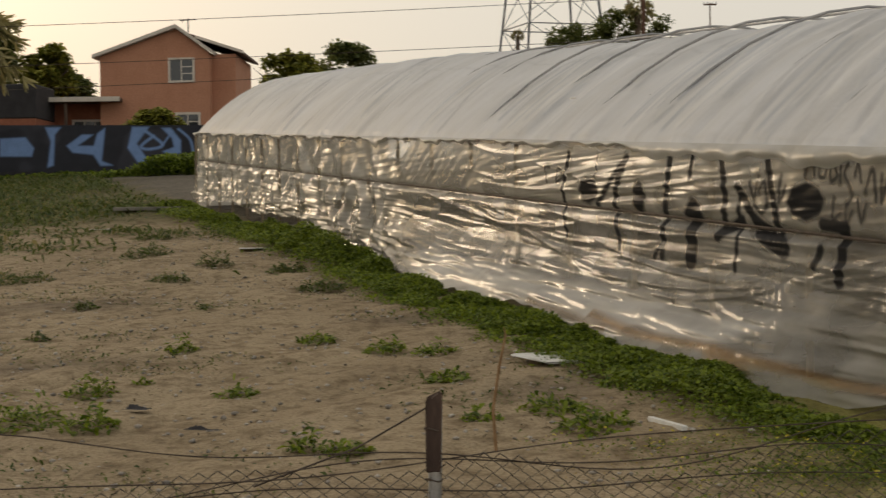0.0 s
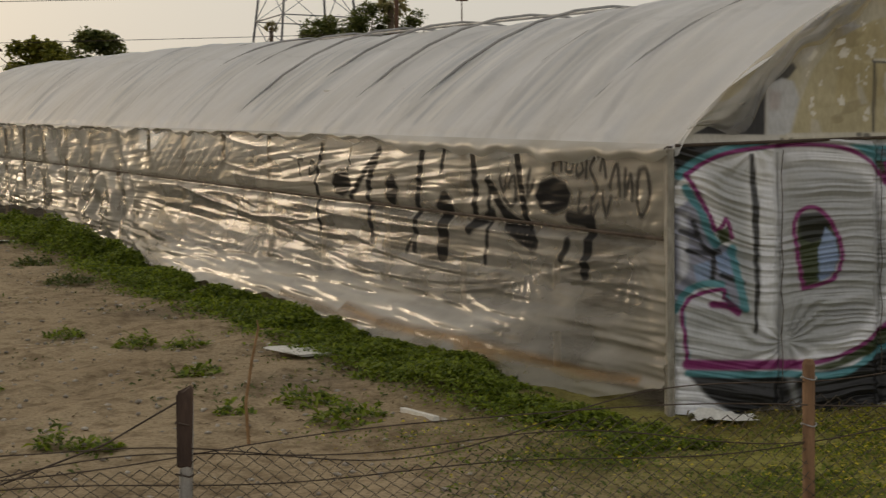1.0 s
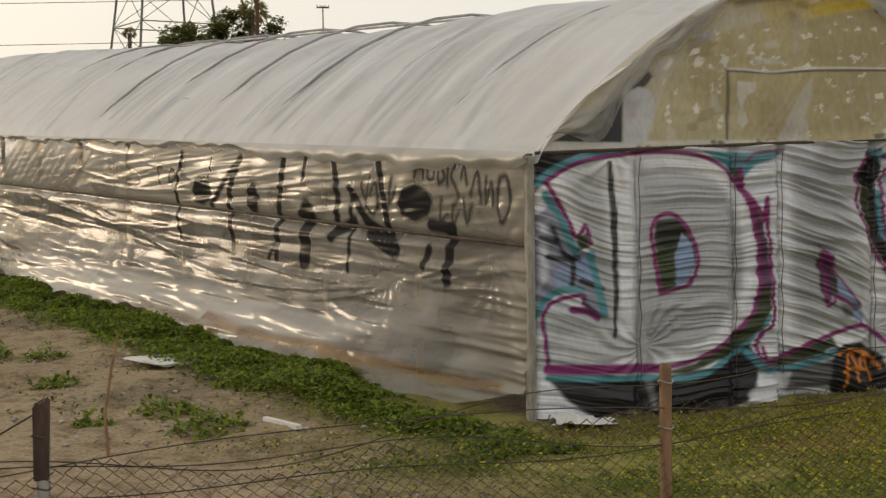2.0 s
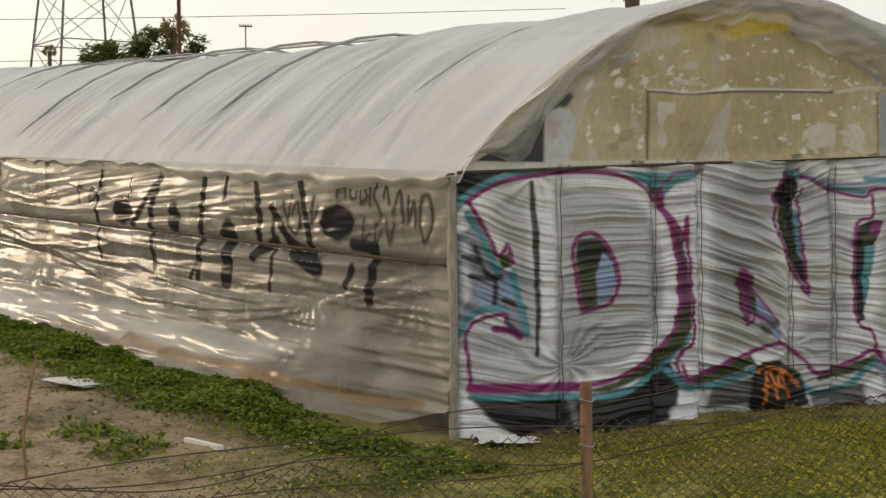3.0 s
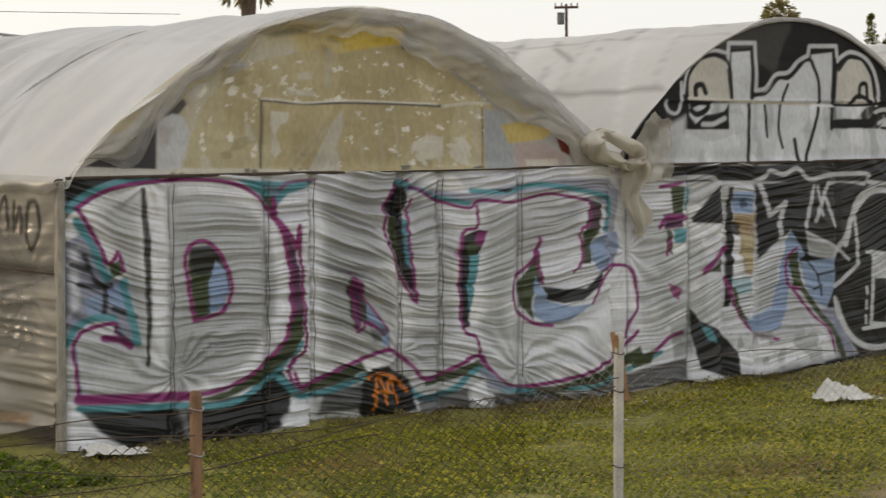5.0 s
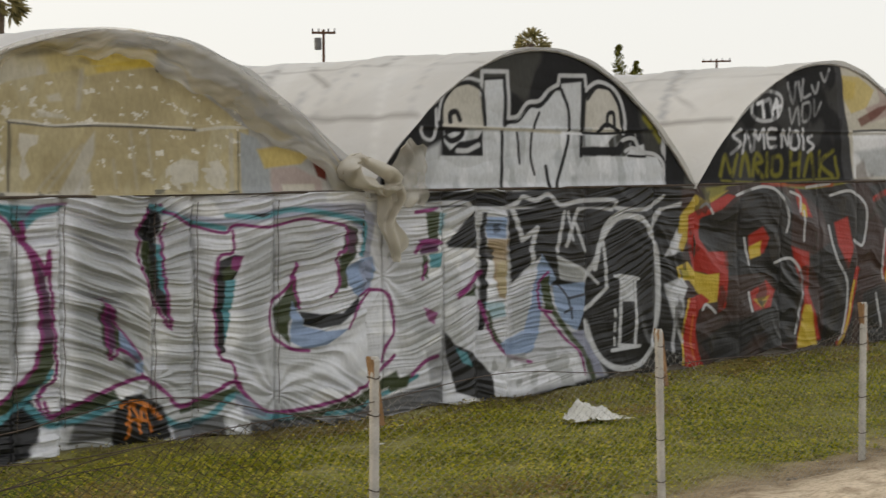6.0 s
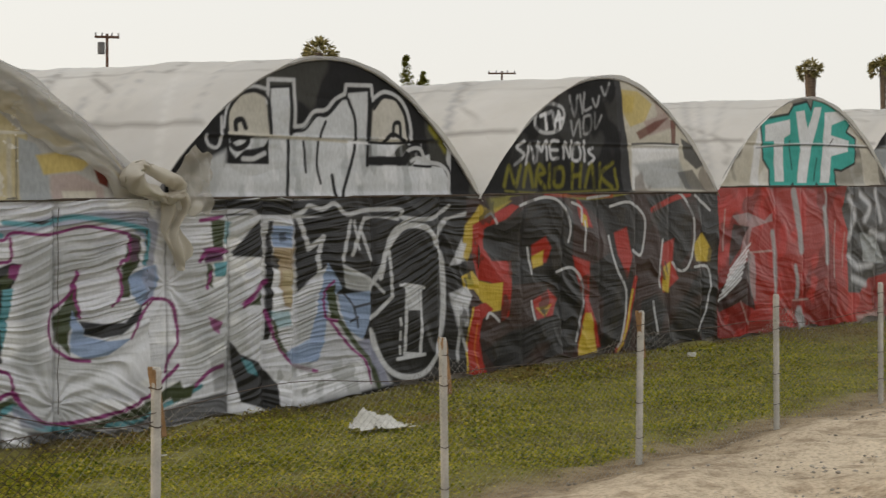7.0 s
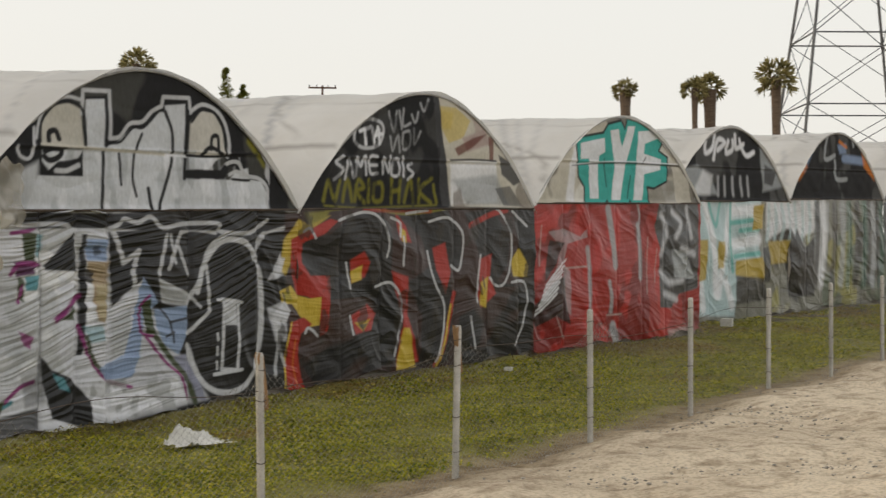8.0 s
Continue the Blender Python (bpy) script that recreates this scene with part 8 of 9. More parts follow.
x, y = along(s, off + 0.18)
hgt = hgt * (0.45 + 0.55 * smooth_step(s, 12, 15))
z = ground_z(x, y) + hgt * rng.uniform(0.05, 1, len(s)) ** 0.7
V, F_ = leaves(np.stack([x, y, z], -1), rng.uniform(0.025, 0.06, len(s)) * (1 + s * 0.03), rng, 0.6, 0.6)
stuff("side_weeds", V, F_, M_WEED, "low leafy green weeds along the greenhouse side")


# single weeds in the dirt
def weed(x0, y0, r, h, material=M_TUFT, density=1.0):
    k = int(190 * density * (r / 0.25) ** 1.3)
    a, q = rng.uniform(0, 6.28, k), np.sqrt(rng.uniform(0, 1, k)) * r
    x, y = x0 + q * np.cos(a), y0 + q * np.sin(a) * 1.1
    lobes = 0.6 + 0.4 * np.sin(3 * a + x0 * 7)
    z = ground_z(x, y) + h * lobes * np.maximum(1 - (q / r) ** 2, 0.05) * rng.uniform(0.1, 1, k)
    V, F_ = leaves(np.stack([x, y, z], -1), rng.uniform(0.05, 0.11, k), rng, 0.7, 0.4)
    ob = put("weed", mesh_of("weed", V, F_, material))
    ob.location = (0, 0, 0)
    return tagged(ob, "small green weed tuft growing in the dirt", "weed", "weeds in the lot")


for q in ((-2.92, 17.53, 0.24, 0.16), (-1.94, 14.74, 0.28, 0.10), (-3.39, 15.11, 0.34, 0.16), (-3.7, 13.7, 0.55, 0.22), (-3.96, 27.39, 0.45, 0.30), (-4.33, 24.97, 0.45, 0.12),
          (-1.46, 18.12, 0.3, 0.07), (-0.65, 17.05, 0.32, 0.14), (-0.1, 16.69, 0.30, 0.10), (-3.05, 13.47, 0.35, 0.18), (-1.08, 12.18, 0.22, 0.14), (-0.75, 12.02, 0.25, 0.06), (0.29, 13.05, 0.25, 0.08),
          (-6.2, 33.6, 0.6, 0.2), (-7.1, 26.1, 0.9, 0.15), (0.02, 14.97, 0.28, 0.06), (-2.97, 15.5, 0.15, 0.05), (1.2, 12.6, 0.45, 0.16), (0.9, 13.4, 0.4, 0.12), (1.6, 14.2, 0.4, 0.15),
          (-5.0, 22.0, 0.25, 0.07), (-3.2, 21.0, 0.2, 0.06), (-1.8, 23.0, 0.5, 0.10), (-2.6, 26.0, 0.5, 0.12), (-4.4, 13.0, 0.6, 0.2), (-4.0, 12.2, 0.5, 0.15), (-5.6, 30.0, 0.7, 0.2), (0.6, 18.2, 0.3, 0.08), (-4.9, 19.0, 0.22, 0.06)):
    weed(q[0], q[1], q[2] * 0.72, q[3] * 1.5 + 0.03, M_WEED if q[1] < 19 else M_TUFT)
# rough grass over the back of the lot
x, y = scatter(rng, 150000, -24, 1, 18, 71, lambda x, y: np.clip(smooth_step(patchy(x, y, 0.35, 0.35, 86) + 0.045 * (y - 40), -0.2, 1.6) * smooth_step(y, 20, 44) + smooth_step(-x, 7.5, 10.5) * smooth_step(y, 36, 44), 0, 1) * (1 - 0.85 * np.exp(-((y - 53) / 5.5) ** 2) * smooth_step(x, -15, -12)) * (x < 3.3 - 0.332 * (y - FRONT)))
z = ground_z(x, y) + rng.uniform(0, 1, len(x)) * (0.06 + 0.14 * smooth_step(y, 40, 60))
V, F_ = leaves(np.stack([x, y, z], -1), rng.uniform(0.10, 0.24, len(x)), rng, 0.9, 0.3)
stuff("rough_grass", V, F_, M_TUFT, "rough green and dry grass across the back of the lot")
x, y = scatter(rng, 26000, -7, 3.0, 9, 30, lambda x, y: smooth_step(patchy(x, y, 0.8, 0.9, 87), 0.2, 1.2) * (x < 2.6 - 0.332 * (y - FRONT)))
V, F_ = leaves(np.stack([x, y, ground_z(x, y)], -1), rng.uniform(0.03, 0.08, len(x)), rng, 0.6, 0.35)
stuff("sparse_sprouts", V, F_, M_TUFT, "sparse small sprouts over the dirt")
# low hedge growth at the foot of the painted wall
x, y = scatter(rng, 9000, -22, -9, 68.5, 70.6, lambda x, y: 0.25 + 0.75 * smooth_step(x, -15, -12.5))
z = ground_z(x, y) + rng.uniform(0, 1, len(x)) * (0.25 + 0.6 * smooth_step(x, -14, -12.5))
V, F_ = leaves(np.stack([x, y, z], -1), rng.uniform(0.15, 0.3, len(x)), rng, 0.7, 0.5)
stuff("wall_weeds", V, F_, M_WEED, "dark weeds growing up the painted wall")

# dead leaves and straw trodden into the dirt
x, y = scatter(rng, 14000, -8, 3.0, 9, 34, lambda x, y: (0.25 + 0.75 * smooth_step(patchy(x, y, 0.6, 0.7, 97), -0.2, 1.2)) * (x < 3.0 - 0.332 * (y - FRONT)))
V, F_ = leaves(np.stack([x, y, ground_z(x, y) + 0.02], -1), rng.uniform(0.02, 0.07, len(x)), rng, 0.12, 0.3)
stuff("dead_litter", V, F_, M_LITTER, "dark dead leaves and straw over the dirt")

# pebbles and clods
def pebbles(name, x, y, size, label, material):
    ico = bmesh.new()
    bmesh.ops.create_icosphere(ico, subdivisions=1, radius=1)
    bv = np.array([v.co[:] for v in ico.verts])
    bf = np.array([[v.index for v in f.verts] for f in ico.faces])
    ico.free()
    k = len(x)
    sc = np.stack([size * rng.uniform(0.7, 1.4, k), size * rng.uniform(0.7, 1.4, k), size * rng.uniform(0.35, 0.8, k)], -1)
    V = bv[None] * sc[:, None] * rng.uniform(0.8, 1.2, (k, len(bv), 1)) + np.stack([x, y, ground_z(x, y) + 0.1 * smooth_step(fence_y(x) + 0.25 - y, 0, 0.9) * smooth_step(x, 4, 8) + 0.2 * size], -1)[:, None]
    F_ = bf[None] + (np.arange(k) * len(bv))[:, None, None]
    return tagged(put(name, mesh_of(name, V.reshape(-1, 3), F_.reshape(-1, 3), material)), label, name.split("_")[-1], kind="stuff")


x, y = scatter(rng, 17000, 5.5, 30, 2.5, 9.0, lambda x, y: (y < fence_y(x) + 0.3) * (0.2 + 0.8 * smooth_step(patchy(x, y, 0.9, 1.6, 88), -0.3, 1.2)))
pebbles("sand_pebbles", x, y, rng.uniform(0.004, 0.012, len(x)) * rng.uniform(0.6, 1.7, len(x)), "mixed pebbles and clods on the bare sand", M_STONE)
x, y = scatter(rng, 5200, -7, 3, 9, 34, lambda x, y: 0.7 * (x < 3.0 - 0.332 * (y - FRONT)) + 0 * x)
pebbles("dirt_clods", x, y, rng.uniform(0.006, 0.03, len(x)), "small clods and stones over the dirt", M_STONE)

# tall dry stem
bm = bmesh.new()
g = gz(0.38, 11.9)
tube(bm, [(0.38, 11.9, g - 0.05), (0.36, 11.9, g + 0.3), (0.41, 11.92, g + 0.62), (0.46, 11.9, g + 0.86), (0.45, 11.9, g + 0.92)], [0.014, 0.012, 0.011, 0.008, 0.003], 6)
stem = part("dry_stem", bm, M_TWIG)
tagged(stem, "tall thin dry brown plant stem in the dirt", "plant")

# ---- litter ----
def slab(name, cx, cy, lx, ly, th, turn, tilt, material, label, category):
    bm = bmesh.new()
    box(bm, -lx / 2, -ly / 2, 0, lx / 2, ly / 2, th, min(th * 0.3, 0.006))
    for v in bm.verts:
        v.co += Vector((random.uniform(-1, 1), random.uniform(-1, 1), 0)) * 0.06 * min(lx, ly)
    ob = part(name, bm, material)
    ob.matrix_world = pose(cx, cy, gz(cx, cy) + 0.012, tilt, 0, turn)
    return tagged(ob, label, category)


slab("white_board", 1.12, 15.9, 0.62, 0.75, 0.02, 24, 2, M_WHITE, "dirty white flat board lying in the weeds", "board")
slab("plastic_pipe", 1.76, 12.52, 0.055, 0.62, 0.04, 18, 0, M_WHITE, "short white plastic pipe lying on the dirt", "pipe")
slab("paper_scrap", -3.6, 30.2, 0.55, 0.5, 0.015, 10, 0, M_WHITE, "pale flat scrap lying on the dirt", "scrap")
slab("paper_scrap", -8.0, 37.2, 0.5, 0.4, 0.015, 40, 0, M_WHITE, "pale flat scrap lying in the far grass", "scrap")
slab("paper_scrap", 1.55, 12.1, 0.07, 0.06, 0.01, 10, 0, M_WHITE, "tiny white paper scrap on the dirt", "scrap")
slab("paper_scrap", -3.75, 12.9, 0.10, 0.06, 0.01, 60, 0, M_WHITE, "tiny white paper scrap among weeds", "scrap")
slab("paper_scrap", 8.3, 10.9, 0.10, 0.07, 0.02, 60, 0, M_WHITE, "small white scrap lying on the lawn", "scrap")
slab("paper_scrap", 17.3, 11.6, 0.12, 0.10, 0.05, 30, 0, M_WHITE, "small white scrap near the tarp foot", "scrap")
slab("paper_scrap", 25.9, 12.7, 0.28, 0.2, 0.14, 20, 0, M_WHITE, "crumpled white scrap beside the set-back tarps", "scrap")
slab("bent_panel", 9.1, 11.9, 0.5, 0.03, 0.02, 5, 0, M_WHITE, "thin pale strip lying in dry grass", "strip")
slab("concrete_slab", -7.4, 43.5, 3.2, 0.5, 0.10, 6, 0, M_CONC, "pale concrete strip at the back of the lot", "slab")


def crumpled(name, cx, cy, lx, ly, h, material, label, category, seed):
    nu, nv = 26, 20
    u, v = np.meshgrid(np.linspace(-1, 1, nu), np.linspace(-1, 1, nv), indexing="ij")
    r = np.sqrt(u * u + v * v)
    zz = h * np.clip(1.25 - r ** 1.2, 0, 1) * (0.75 + 0.45 * np.sin(2.6 * u + 3.4)) * (0.6 + 0.4 * np.sin(4 * v + 1)) + ripple(u * 3, v * 3, seed, [(2, 2, 0.16), (5, 5, 0.10), (10, 9, 0.06)]) * h
    x, y = u * lx / 2 * (1 + 0.15 * np.sin(5 * v)), v * ly / 2 * (1 + 0.2 * np.sin(4 * u))
    c = np.tile((0.62, 0.62, 0.61, 1.0), (u.size, 1))
    ob = put(name, mesh_of(name, np.stack([x, y, np.maximum(zz, 0.01)], -1).reshape(-1, 3), grid(nu, nv), material, False, c))
    ob.location = (cx, cy, gz(cx, cy) + 0.03)
    ob.rotation_euler = (0, 0, radians(-12))
    return tagged(ob, label, category)


crumpled("plastic_bag", 10.35, 10.3, 0.60, 0.30, 0.17, M_WHITE, "crumpled grey-white plastic sheet lying on the lawn", "bag", 91)
crumpled("dark_rag", -2.75, 14.1, 0.22, 0.14, 0.05, M_RAG, "small dark rag lying on the dirt", "rag", 92)
crumpled("dark_rag", -2.0, 13.0, 0.30, 0.06, 0.04, M_RAG, "dark stick-like rag lying on the dirt", "rag", 93)
crumpled("film_scrap", 4.2, 12.22, 0.5, 0.28, 0.10, M_WHITE, "white tarp end trailing on the grass", "tarp scrap", 94)

# ---- painted block wall and the house behind the lot ----
wall = thing("garden_wall", "long black block wall sprayed with pale blue letters", "wall", kind="structure", at=(-19, 71.0, 3.6))
def wall_y(x):
    return 72.1 + 0.21 * (x + 11.2)
nu, nv = 560, 60
u, v = np.meshgrid(np.linspace(-34, -8, nu), np.linspace(0, 1, nv), indexing="ij")
pw = Paint(u, v * 2.1, (0.035, 0.036, 0.045))
pw.blotch((0.06, 0.06, 0.075), 0.8, 0.6, 96, 0.7)
BLUE = (0.20, 0.31, 0.56)
for pts in ([(-19.63, 1.50), (-18.56, 1.55), (-18.21, 1.07), (-18.32, 0.69), (-19.65, 0.70)],
            [(-17.72, 2.00), (-17.05, 2.00), (-17.32, 1.67), (-17.39, 0.29), (-17.65, 0.19), (-17.49, 1.37)],
            [(-16.82, 1.17), (-16.16, 1.67), (-15.67, 1.67), (-16.34, 1.17), (-15.66, 1.16), (-15.50, 1.72), (-15.16, 1.97), (-15.33, 0.48), (-14.85, 0.27), (-15.38, 0.25), (-15.69, 0.76), (-16.58, 0.86)],
            [(-13.99, 2.02), (-13.25, 2.02), (-13.80, 1.26), (-13.23, 0.34), (-13.67, 0.24), (-14.20, 1.06)],
            [(-12.71, 1.97), (-12.31, 1.97), (-11.87, 1.40), (-11.88, 0.84), (-12.33, 0.66), (-12.68, 0.90), (-12.18, 1.10), (-12.27, 1.51)]):
    pw.fill(BLUE, pts, 0.06)
for pts, w in (([(-13.40, 1.82), (-12.67, 1.20), (-13.31, 1.00), (-13.61, 1.15), (-13.06, 1.61)], 0.12), ([(-11.97, 1.92), (-11.48, 1.46), (-11.34, 0.89)], 0.10), ([(-12.67, 1.20), (-12.24, 1.82)], 0.08), ([(-22, 1.8), (-21.4, 0.9), (-20.6, 0.4)], 0.3), ([(-24, 0.5), (-23.2, 1.7), (-22.6, 0.6)], 0.3)):
    pw.line(BLUE, pts, w, 0.05)
P = np.stack([u + 19, wall_y(u) - 71.0, 3.55 + v * 2.08 - 3.6], -1).reshape(-1, 3)
put("wall_face", mesh_of("wall_face", P, grid(nu, nv), M_WALLPAINT, False, pw.c), wall)
bm = bmesh.new()
for a in range(-34, -8, 2):
    vs = [bm.verts.new((xx + 19, wall_y(xx) + dy - 71.0, zz - 3.6)) for xx in (a, a + 2) for dy in (0.012, 0.2) for zz in (2.8, 5.62)]
    for f in ((0, 1, 3, 2), (4, 6, 7, 5), (0, 4, 5, 1), (2, 3, 7, 6), (1, 5, 7, 3)):
        bm.faces.new([vs[i] for i in f])
part("wall_body", bm, M_DARK, wall)

house = thing("house", "two-storey salmon stucco house with low gable roof", "house", at=(-15, 83.6, 4.2))


def prism(bm, pts, y0, y1):
    """An outline in x and z, carried from y0 to y1."""
    a, b_ = [bm.verts.new((x, y0, z)) for x, z in pts], [bm.verts.new((x, y1, z)) for x, z in pts]
    bm.faces.new(a), bm.faces.new(b_[::-1])
    for i in range(len(pts)):
        j = (i + 1) % len(pts)
        bm.faces.new((a[j], a[i], b_[i], b_[j]))
    return bm


part("wall", prism(bmesh.new(), [(-3.0, -1.5), (2.75, -1.5), (2.75, 5.88), (1.05, 7.12), (-3.0, 5.72)], 0, 8), M_STUCCO, house)
part("wall", prism(bmesh.new(), [(2.75, -1.5), (4.0, -1.5), (4.0, 5.9), (2.75, 5.9)], 1.2, 8), M_STUCCO, house)
part("roof", prism(bmesh.new(), [(-3.35, 5.62), (1.05, 7.16), (1.05, 7.36), (-3.35, 5.80)], -0.35, 8.3), M_TRIM, house)
part("roof", prism(bmesh.new(), [(1.05, 7.16), (2.95, 5.80), (2.95, 5.98), (1.05, 7.36)], -0.35, 8.3), M_TRIM, house)
part("roof", prism(bmesh.new(), [(1.6, 6.85), (4.4, 5.92), (4.4, 6.05), (1.6, 7.0)], 1.0, 8.3), M_ROOFTILE, house)
part("trim", prism(bmesh.new(), [(1.9, 6.74), (4.45, 5.90), (4.45, 6.06), (1.9, 6.90)], 0.9, 1.0), M_TRIM, house)


def window(x0, z0, x1, z1, y, bars):
    w = put("window", None, house)
    w.empty_display_size = 0.1
    bm = bmesh.new()
    for q in ((x0 - 0.12, z0 - 0.12, x1 + 0.12, z0), (x0 - 0.12, z1, x1 + 0.12, z1 + 0.12), (x0 - 0.12, z0, x0, z1), (x1, z0, x1 + 0.12, z1)):
        box(bm, q[0], y - 0.06, q[1], q[2], y + 0.03, q[3])
    part("window_frame", bm, M_TRIM, w, "pale window surround")
    bm = bmesh.new()
    box(bm, x0, y - 0.012, z0, x1, y + 0.03, z1)
    part("pane", bm, M_GLASS, w, "dark glass")
    for k in range(1, bars):
        bm = bmesh.new()
        xx = x0 + (x1 - x0) * k / bars
        box(bm, xx - 0.03, y - 0.04, z0, xx + 0.03, y - 0.015, z1)
        part("glazing_bar", bm, M_TRIM, w)
    for k in range(1, 3):
        bm = bmesh.new()
        zz = z0 + (z1 - z0) * k / 3
        box(bm, (x0 + x1) / 2, y - 0.038, zz - 0.025, x1, y - 0.016, zz + 0.025)
        part("glazing_bar", bm, M_TRIM, w)


window(0.72, 4.42, 1.88, 5.50, 0, 2)
window(1.05, 1.5, 2.15, 2.62, 0, 2)
window(-4.6, 1.3, -2.95, 2.35, 0.9, 3)
bm = bmesh.new()
box(bm, -6.0, -0.9, 3.32, -1.85, 2.5, 3.52, 0.02)
part("porch_roof", bm, M_ROOFTILE, house)
bm = bmesh.new()
box(bm, -6.05, -0.98, 3.30, -1.8, -0.9, 3.55, 0.01)
part("porch_fascia", bm, M_TRIM, house)
bm = bmesh.new()
box(bm, -5.8, 0.9, -1.5, -3.0, 6, 3.3)
part("wing_wall", bm, M_BRICK, house)
for xx in (-5.7, -4.75):
    bm = bmesh.new()
    box(bm, xx, -0.75, -1.5, xx + 0.14, -0.6, 3.32)
    part("porch_post", bm, M_ROOFTILE, house)
bm = bmesh.new()
tube(bm, [(1.05, 4, 7.2), (1.05, 4, 8.15)], 0.035, 5)
tube(bm, [(0.6, 4, 8.05), (1.5, 4, 8.1)], 0.025, 5)
tube(bm, [(0.75, 3.8, 7.95), (0.75, 4.2, 8.15)], 0.02, 5)
part("aerial", bm, M_WIRE, house)
shed = thing("shed", "low dark cloth-covered shed with red block base", "shed", at=(-23.5, 80, 4.0))
bm = bmesh.new()
box(bm, -3.5, 0, 2.5, 3.0, 4, 4.25, 0.06)
part("cover", bm, M_DARK, shed)
bm = bmesh.new()
box(bm, -3.45, 0.02, -1.5, 2.98, 3.9, 2.5)
part("base", bm, M_BRICK, shed)


# ---- trees and palms ----
def tree(x, y, top, radius, seed, label, material=M_TREE, squash=1.0, bottom=None, leaf=0.45, cone=False):
    r_ = np.random.default_rng(seed)
    g = gz(x, y)
    h = top - g
    t = thing("tree", label, "tree", at=(x, y, g))
    bm = bmesh.new()
    tube(bm, [(0, 0, -0.3), (0.1, 0, h * 0.3), (0.0, 0.1, h * 0.62)], [0.30, 0.22, 0.10], 8)
    for k in range(7):
        a = k * 0.9 + seed
        tube(bm, [(0, 0, h * (0.28 + 0.05 * k)), (0.5 * radius * math.cos(a), 0.5 * radius * math.sin(a), h * (0.45 + 0.055 * k)), (0.85 * radius * math.cos(a), 0.85 * radius * math.sin(a), h * (0.52 + 0.06 * k))], [0.11, 0.07, 0.025], 5)
    part("trunk", bm, M_BARK, t)
    C, S = [], []
    lo = 0.35 if bottom is None else (bottom - g) / h
    for k in range(46):
        zc = r_.uniform(lo, 0.98)
        prof = math.sin(math.pi * min(max((zc - lo) / (1.0 - lo) * 0.85 + 0.13, 0), 1)) ** 0.6
        if cone:
            prof = 1.02 - (zc - lo) / (1.0 - lo)
        a, q = r_.uniform(0, 6.28), math.sqrt(r_.uniform(0, 1)) * radius * prof * 0.85
        c = np.array([q * math.cos(a), q * math.sin(a), zc * h])
        rr = r_.uniform(0.16, 0.34) * radius * (0.35 + 0.65 * prof if cone else 1.0)
        c[2] = min(c[2], h - rr * 0.8 * squash * r_.uniform(0.9, 1.3))
        k2 = int(150)
        d = r_.normal(0, 1, (k2, 3))
        d /= np.linalg.norm(d, axis=1)[:, None]
        pts = c + d * rr * r_.uniform(0.55, 1.05, (k2, 1)) * np.array((1, 1, 0.8 * squash))
        C.append(pts)
        S.append(r_.uniform(0.6, 1.3, len(pts)) * leaf)
    V, F_ = leaves(np.concatenate(C), np.concatenate(S), r_, 0.5, 0.6)
    put("crown", mesh_of("crown", V, F_, material), t)
    return t


tree(-6.7, 110, 13.3, 3.3, 3, "rounded dark green tree behind the greenhouse roof")
tree(-10.2, 106, 12.2, 2.8, 4, "bright green bushy tree behind the house", M_TREEL)
tree(-8.4, 104, 10.6, 2.2, 5, "bright green bushy tree behind the house", M_TREEL)
tree(-22.0, 93, 10.0, 2.3, 6, "dark tree beside the house roof")
tree(-25.0, 95, 9.3, 2.5, 7, "dark tree beside the house roof")
tree(-22.4, 89, 11.2, 1.8, 8, "tall thin-leaved tree over the shed", M_TREEL)
tree(-26.0, 90, 12.6, 2.4, 9, "tall thin-leaved tree over the shed")
tree(-14.1, 77.8, 6.75, 1.5, 10, "low clipped green shrub behind the wall", M_TREEL, 0.7, 4.6, 0.28)
tree(13.2, 160, 20.2, 4.2, 11, "broad dark tree below the pylon")
tree(17.0, 158, 21.4, 4.2, 12, "broad dark tree below the pylon")
tree(21.0, 161, 21.3, 3.4, 13, "broad dark tree below the pylon")
tree(93.0, 90.8, 18.9, 1.25, 14, "small pointed conifer above the roofs", M_TREEL, 1.2, 14.6, 0.11, True)
tree(94.0, 89.8, 17.4, 1.1, 15, "small rounded conifer above the roofs", M_TREEL, 1.0, 14.6, 0.11, True)


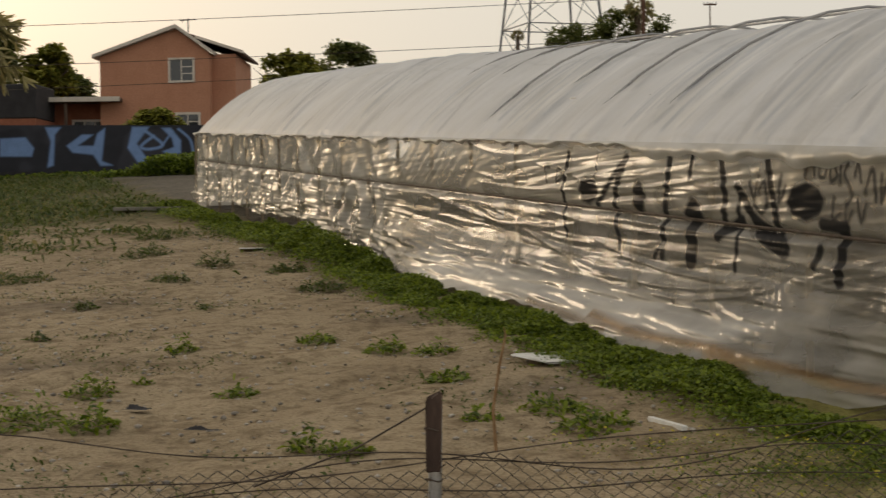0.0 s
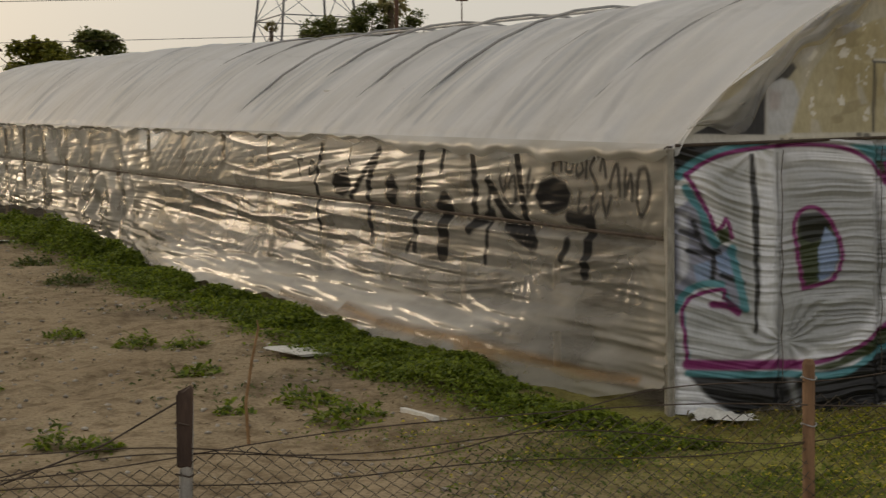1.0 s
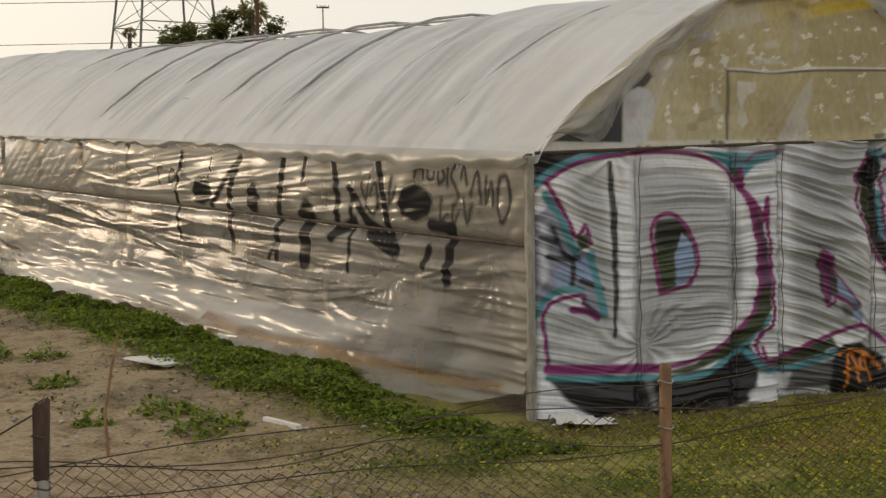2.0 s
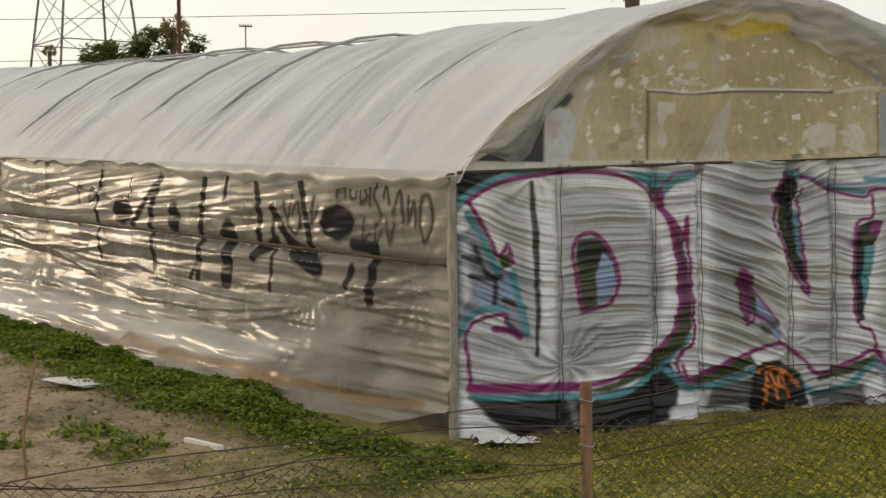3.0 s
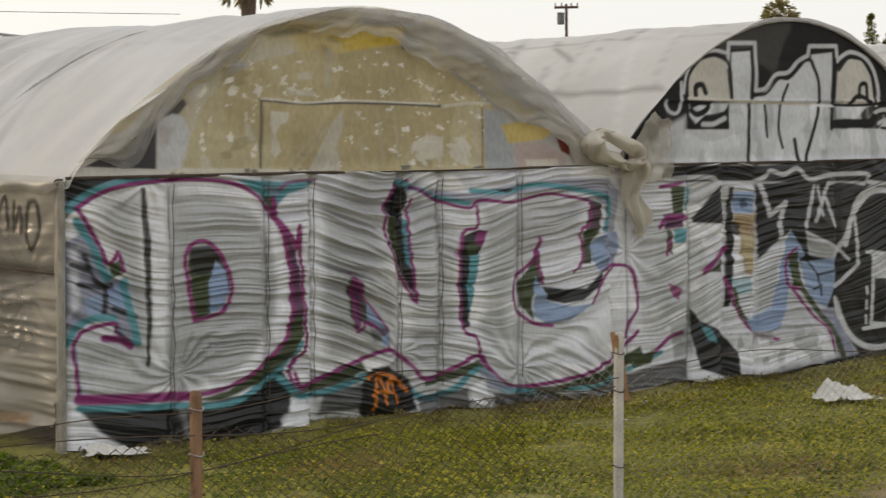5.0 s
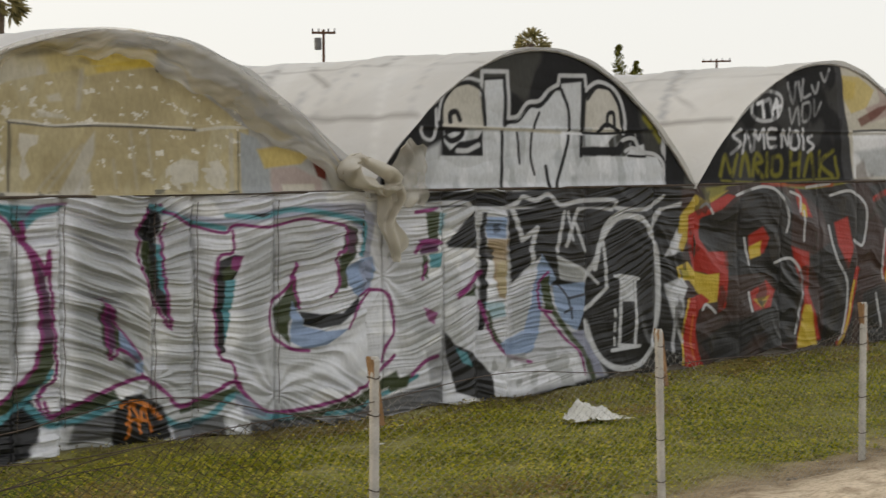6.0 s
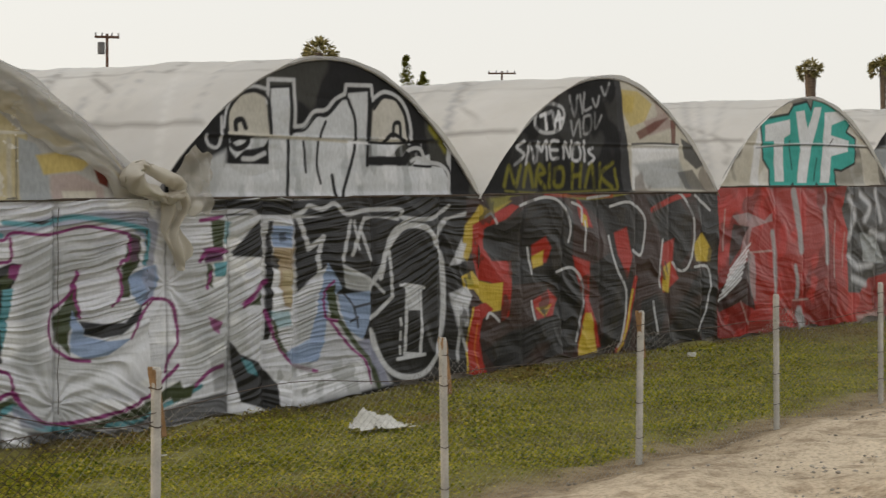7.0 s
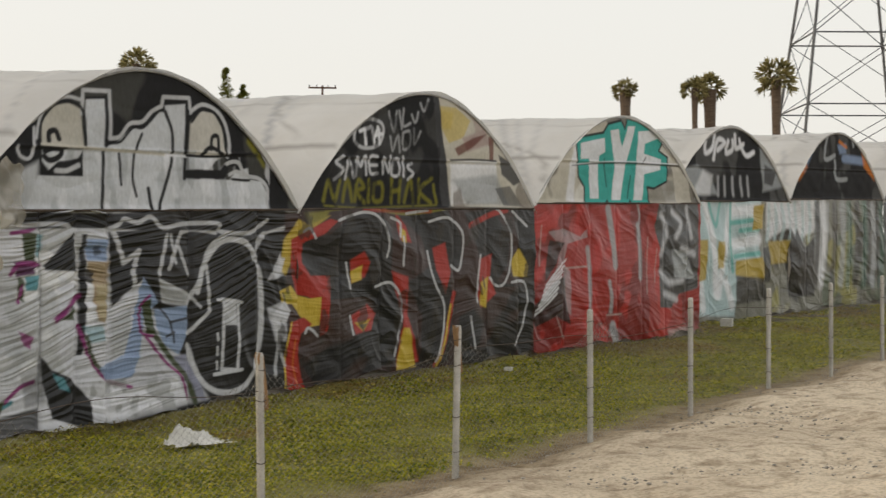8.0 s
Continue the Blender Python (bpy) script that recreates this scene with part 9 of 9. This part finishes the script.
def palm(x, y, top, crown, trunk, seed, label, skirt=True, droop=0.5):
    r_ = np.random.default_rng(seed)
    g = gz(x, y)
    h = top - g - crown * 0.8
    t = thing("palm_tree", label, "palm tree", "palms behind the greenhouses", at=(x, y, g))
    bm = bmesh.new()
    tube(bm, [(0, 0, -0.3), (0.05, 0, h * 0.5), (0.0, 0, h * 0.85), (0, 0, h)], [trunk * 0.7, trunk * 0.6, trunk * (0.75 if skirt else 0.6), trunk * (0.9 if skirt else 0.55)], 9)
    part("trunk", bm, M_BARK, t)
    C, S = [], []
    for k in range(34):
        a, e = r_.uniform(0, 6.28), r_.uniform(-0.5, 1.35)
        n_ = 7
        q = np.linspace(0.15, 1, n_)
        L = crown * r_.uniform(0.7, 1.0)
        zz = np.sin(e) * q * L - droop * L * q ** 2 * 0.5
        rr = np.cos(e) * q * L
        base = np.stack([rr * math.cos(a), rr * math.sin(a), h + zz], -1)
        out = (base[-1] - base[0]) / (np.linalg.norm(base[-1] - base[0]) + 1e-9)
        tip = base[-3] if skirt else base
        for f in range(11 if skirt else 8):
            b0 = np.atleast_2d(tip)
            d = out + r_.normal(0, 0.55, b0.shape) - np.array((0, 0, droop * 0.5))
            d /= np.linalg.norm(d, axis=1)[:, None]
            C.append(b0)
            S.append(d * crown * (0.5 if skirt else 0.22))
    C, D = np.concatenate(C), np.concatenate(S)
    w_ = np.cross(D, r_.normal(0, 1, D.shape))
    w_ *= (0.10 * np.linalg.norm(D, axis=1) / (np.linalg.norm(w_, axis=1) + 1e-9))[:, None]
    V = np.stack([C - w_ * 0.5, C + w_ * 0.5, C + D * 0.6 + w_, C + D * 0.6 - w_, C + D + w_ * 0.1, C + D - w_ * 0.1], 1).reshape(-1, 3)
    i = np.arange(len(C))[:, None] * 6
    F_ = np.concatenate([i + np.array([[0, 1, 2, 3]]), i + np.array([[3, 2, 4, 5]])])
    put("fronds", mesh_of("fronds", V, F_, M_PALM), t)
    return t


palm(47.95, 110, 21.9, 2.2, 0.75, 21, "fan palm with thick brown trunk")
palm(87.9, 95.8, 19.9, 1.5, 0.4, 22, "small fan palm above the roofs")
palm(121.4, 69.8, 18.9, 1.17, 0.6, 23, "fan palm with short thick trunk")
palm(124.3, 64.5, 19.0, 1.25, 0.35, 24, "slim fan palm in a pair")
palm(126.6, 64.2, 19.4, 1.64, 0.7, 25, "thick fan palm in a pair")
palm(127.3, 58.2, 20.4, 1.95, 0.55, 26, "tall fan palm beside the pylon")
palm(-21.0, 68.0, 12.5, 3.4, 0.30, 27, "feathery palm hanging over the lot edge", False, 0.9)
palm(19.6, 158, 22.6, 1.6, 0.4, 28, "short palm among dark trees")
palm(9.6, 198, 23.9, 0.9, 0.3, 29, "small palm beside the far pylon")


# ---- pylons, poles and wires ----
def pylon(cx, cy, base, w0, top_z, w1, levels, turn, label):
    t = thing("pylon", label, "pylon", "power pylons", at=(cx, cy, base))
    H = top_z - base

    def corner(k, f):
        w = (w0 + (w1 - w0) * f) / 2
        a = radians(turn + 45 + 90 * k)
        return Vector((w * 1.414 * math.cos(a), w * 1.414 * math.sin(a), H * f))

    for k in range(4):
        bm = bmesh.new()
        tube(bm, [corner(k, 0) - Vector((0, 0, 0.4)), corner(k, 1)], 0.16, 5)
        part("leg", bm, M_STEEL, t)
    fs = [i / levels for i in range(levels + 1)]
    for i, f in enumerate(fs):
        for k in range(4):
            a, b_ = corner(k, f), corner((k + 1) % 4, f)
            if i:
                bm = bmesh.new()
                tube(bm, [a, b_], 0.09, 4)
                part("girt", bm, M_STEEL, t)
            if i < levels:
                c_, d_ = corner(k, fs[i + 1]), corner((k + 1) % 4, fs[i + 1])
                for p_, q_ in ((a, d_), (b_, c_)):
                    bm = bmesh.new()
                    tube(bm, [p_, q_], 0.055, 4)
                    part("brace", bm, M_STEEL, t)
    return t


pylon(13.9, 199.5, 5.0, 13.5, 50, 4.5, 7, 18, "grey lattice power pylon far behind the roofs")
pylon(149.5, 60.5, 4.0, 15.0, 46, 4.0, 6, 38, "grey lattice power pylon rising behind the last tunnels")


def pole(x, y, top, r, arm, label, box_=False, turn=0):
    g = gz(x, y)
    t = thing("utility_pole", label, "utility pole", "utility poles", at=(x, y, g))
    t.rotation_euler = (0, 0, radians(turn))
    bm = bmesh.new()
    tube(bm, [(0, 0, -0.4), (0, 0, (top - g) / 2), (0, 0, top - g)], [r * 1.2, r, r * 0.85], 8)
    part("pole", bm, M_RUST, t)
    if arm:
        bm = bmesh.new()
        box(bm, -arm / 2, -0.06, top - g - 0.25, arm / 2, 0.06, top - g - 0.12, 0.01)
        part("crossarm", bm, M_RUST, t)
        for f in (-0.46, -0.2, 0.2, 0.46):
            bm = bmesh.new()
            tube(bm, [(arm * f, 0, top - g - 0.14), (arm * f, 0, top - g + 0.06)], [0.05, 0.035], 6)
            part("insulator", bm, M_STEEL, t)
    if box_:
        bm = bmesh.new()
        tube(bm, [(-0.32, -0.1, top - g - 1.15), (-0.32, -0.1, top - g - 0.5)], 0.2, 10)
        part("transformer", bm, M_STEEL, t)
    return t


pole(15.2, 119, 22.0, 0.16, 0, "tall dark pole standing among far trees")
pole(25.1, 147.9, 20.6, 0.07, 1.2, "thin far pole with short crossarm")
pole(51.63, 73.66, 14.35, 0.09, 1.35, "wooden utility pole with crossarm and transformer", True, -35)
pole(98.3, 85, 17.2, 0.10, 2.3, "far utility pole with crossarm", False, -45)

wires = thing("overhead_cables", "thin overhead cables crossing the sky", "cable")
for a, b_, sg in (((-40, 56.8, 8.0), (24, 62, 10.6), 0.25), ((-40, 58.5, 6.7), (26, 64, 9.2), 0.2), ((-40, 61, 6.0), (30, 66, 9.0), 0.3)):
    q = np.linspace(0, 1, 40)[:, None]
    p_ = np.array(a) * (1 - q) + np.array(b_) * q
    p_[:, 2] -= sg * 4 * (q * (1 - q))[:, 0] * 1.5
    V, F_ = tubes([p_], 0.012, 4)
    put("cable", mesh_of("cable", V, F_, M_WIRE), wires)
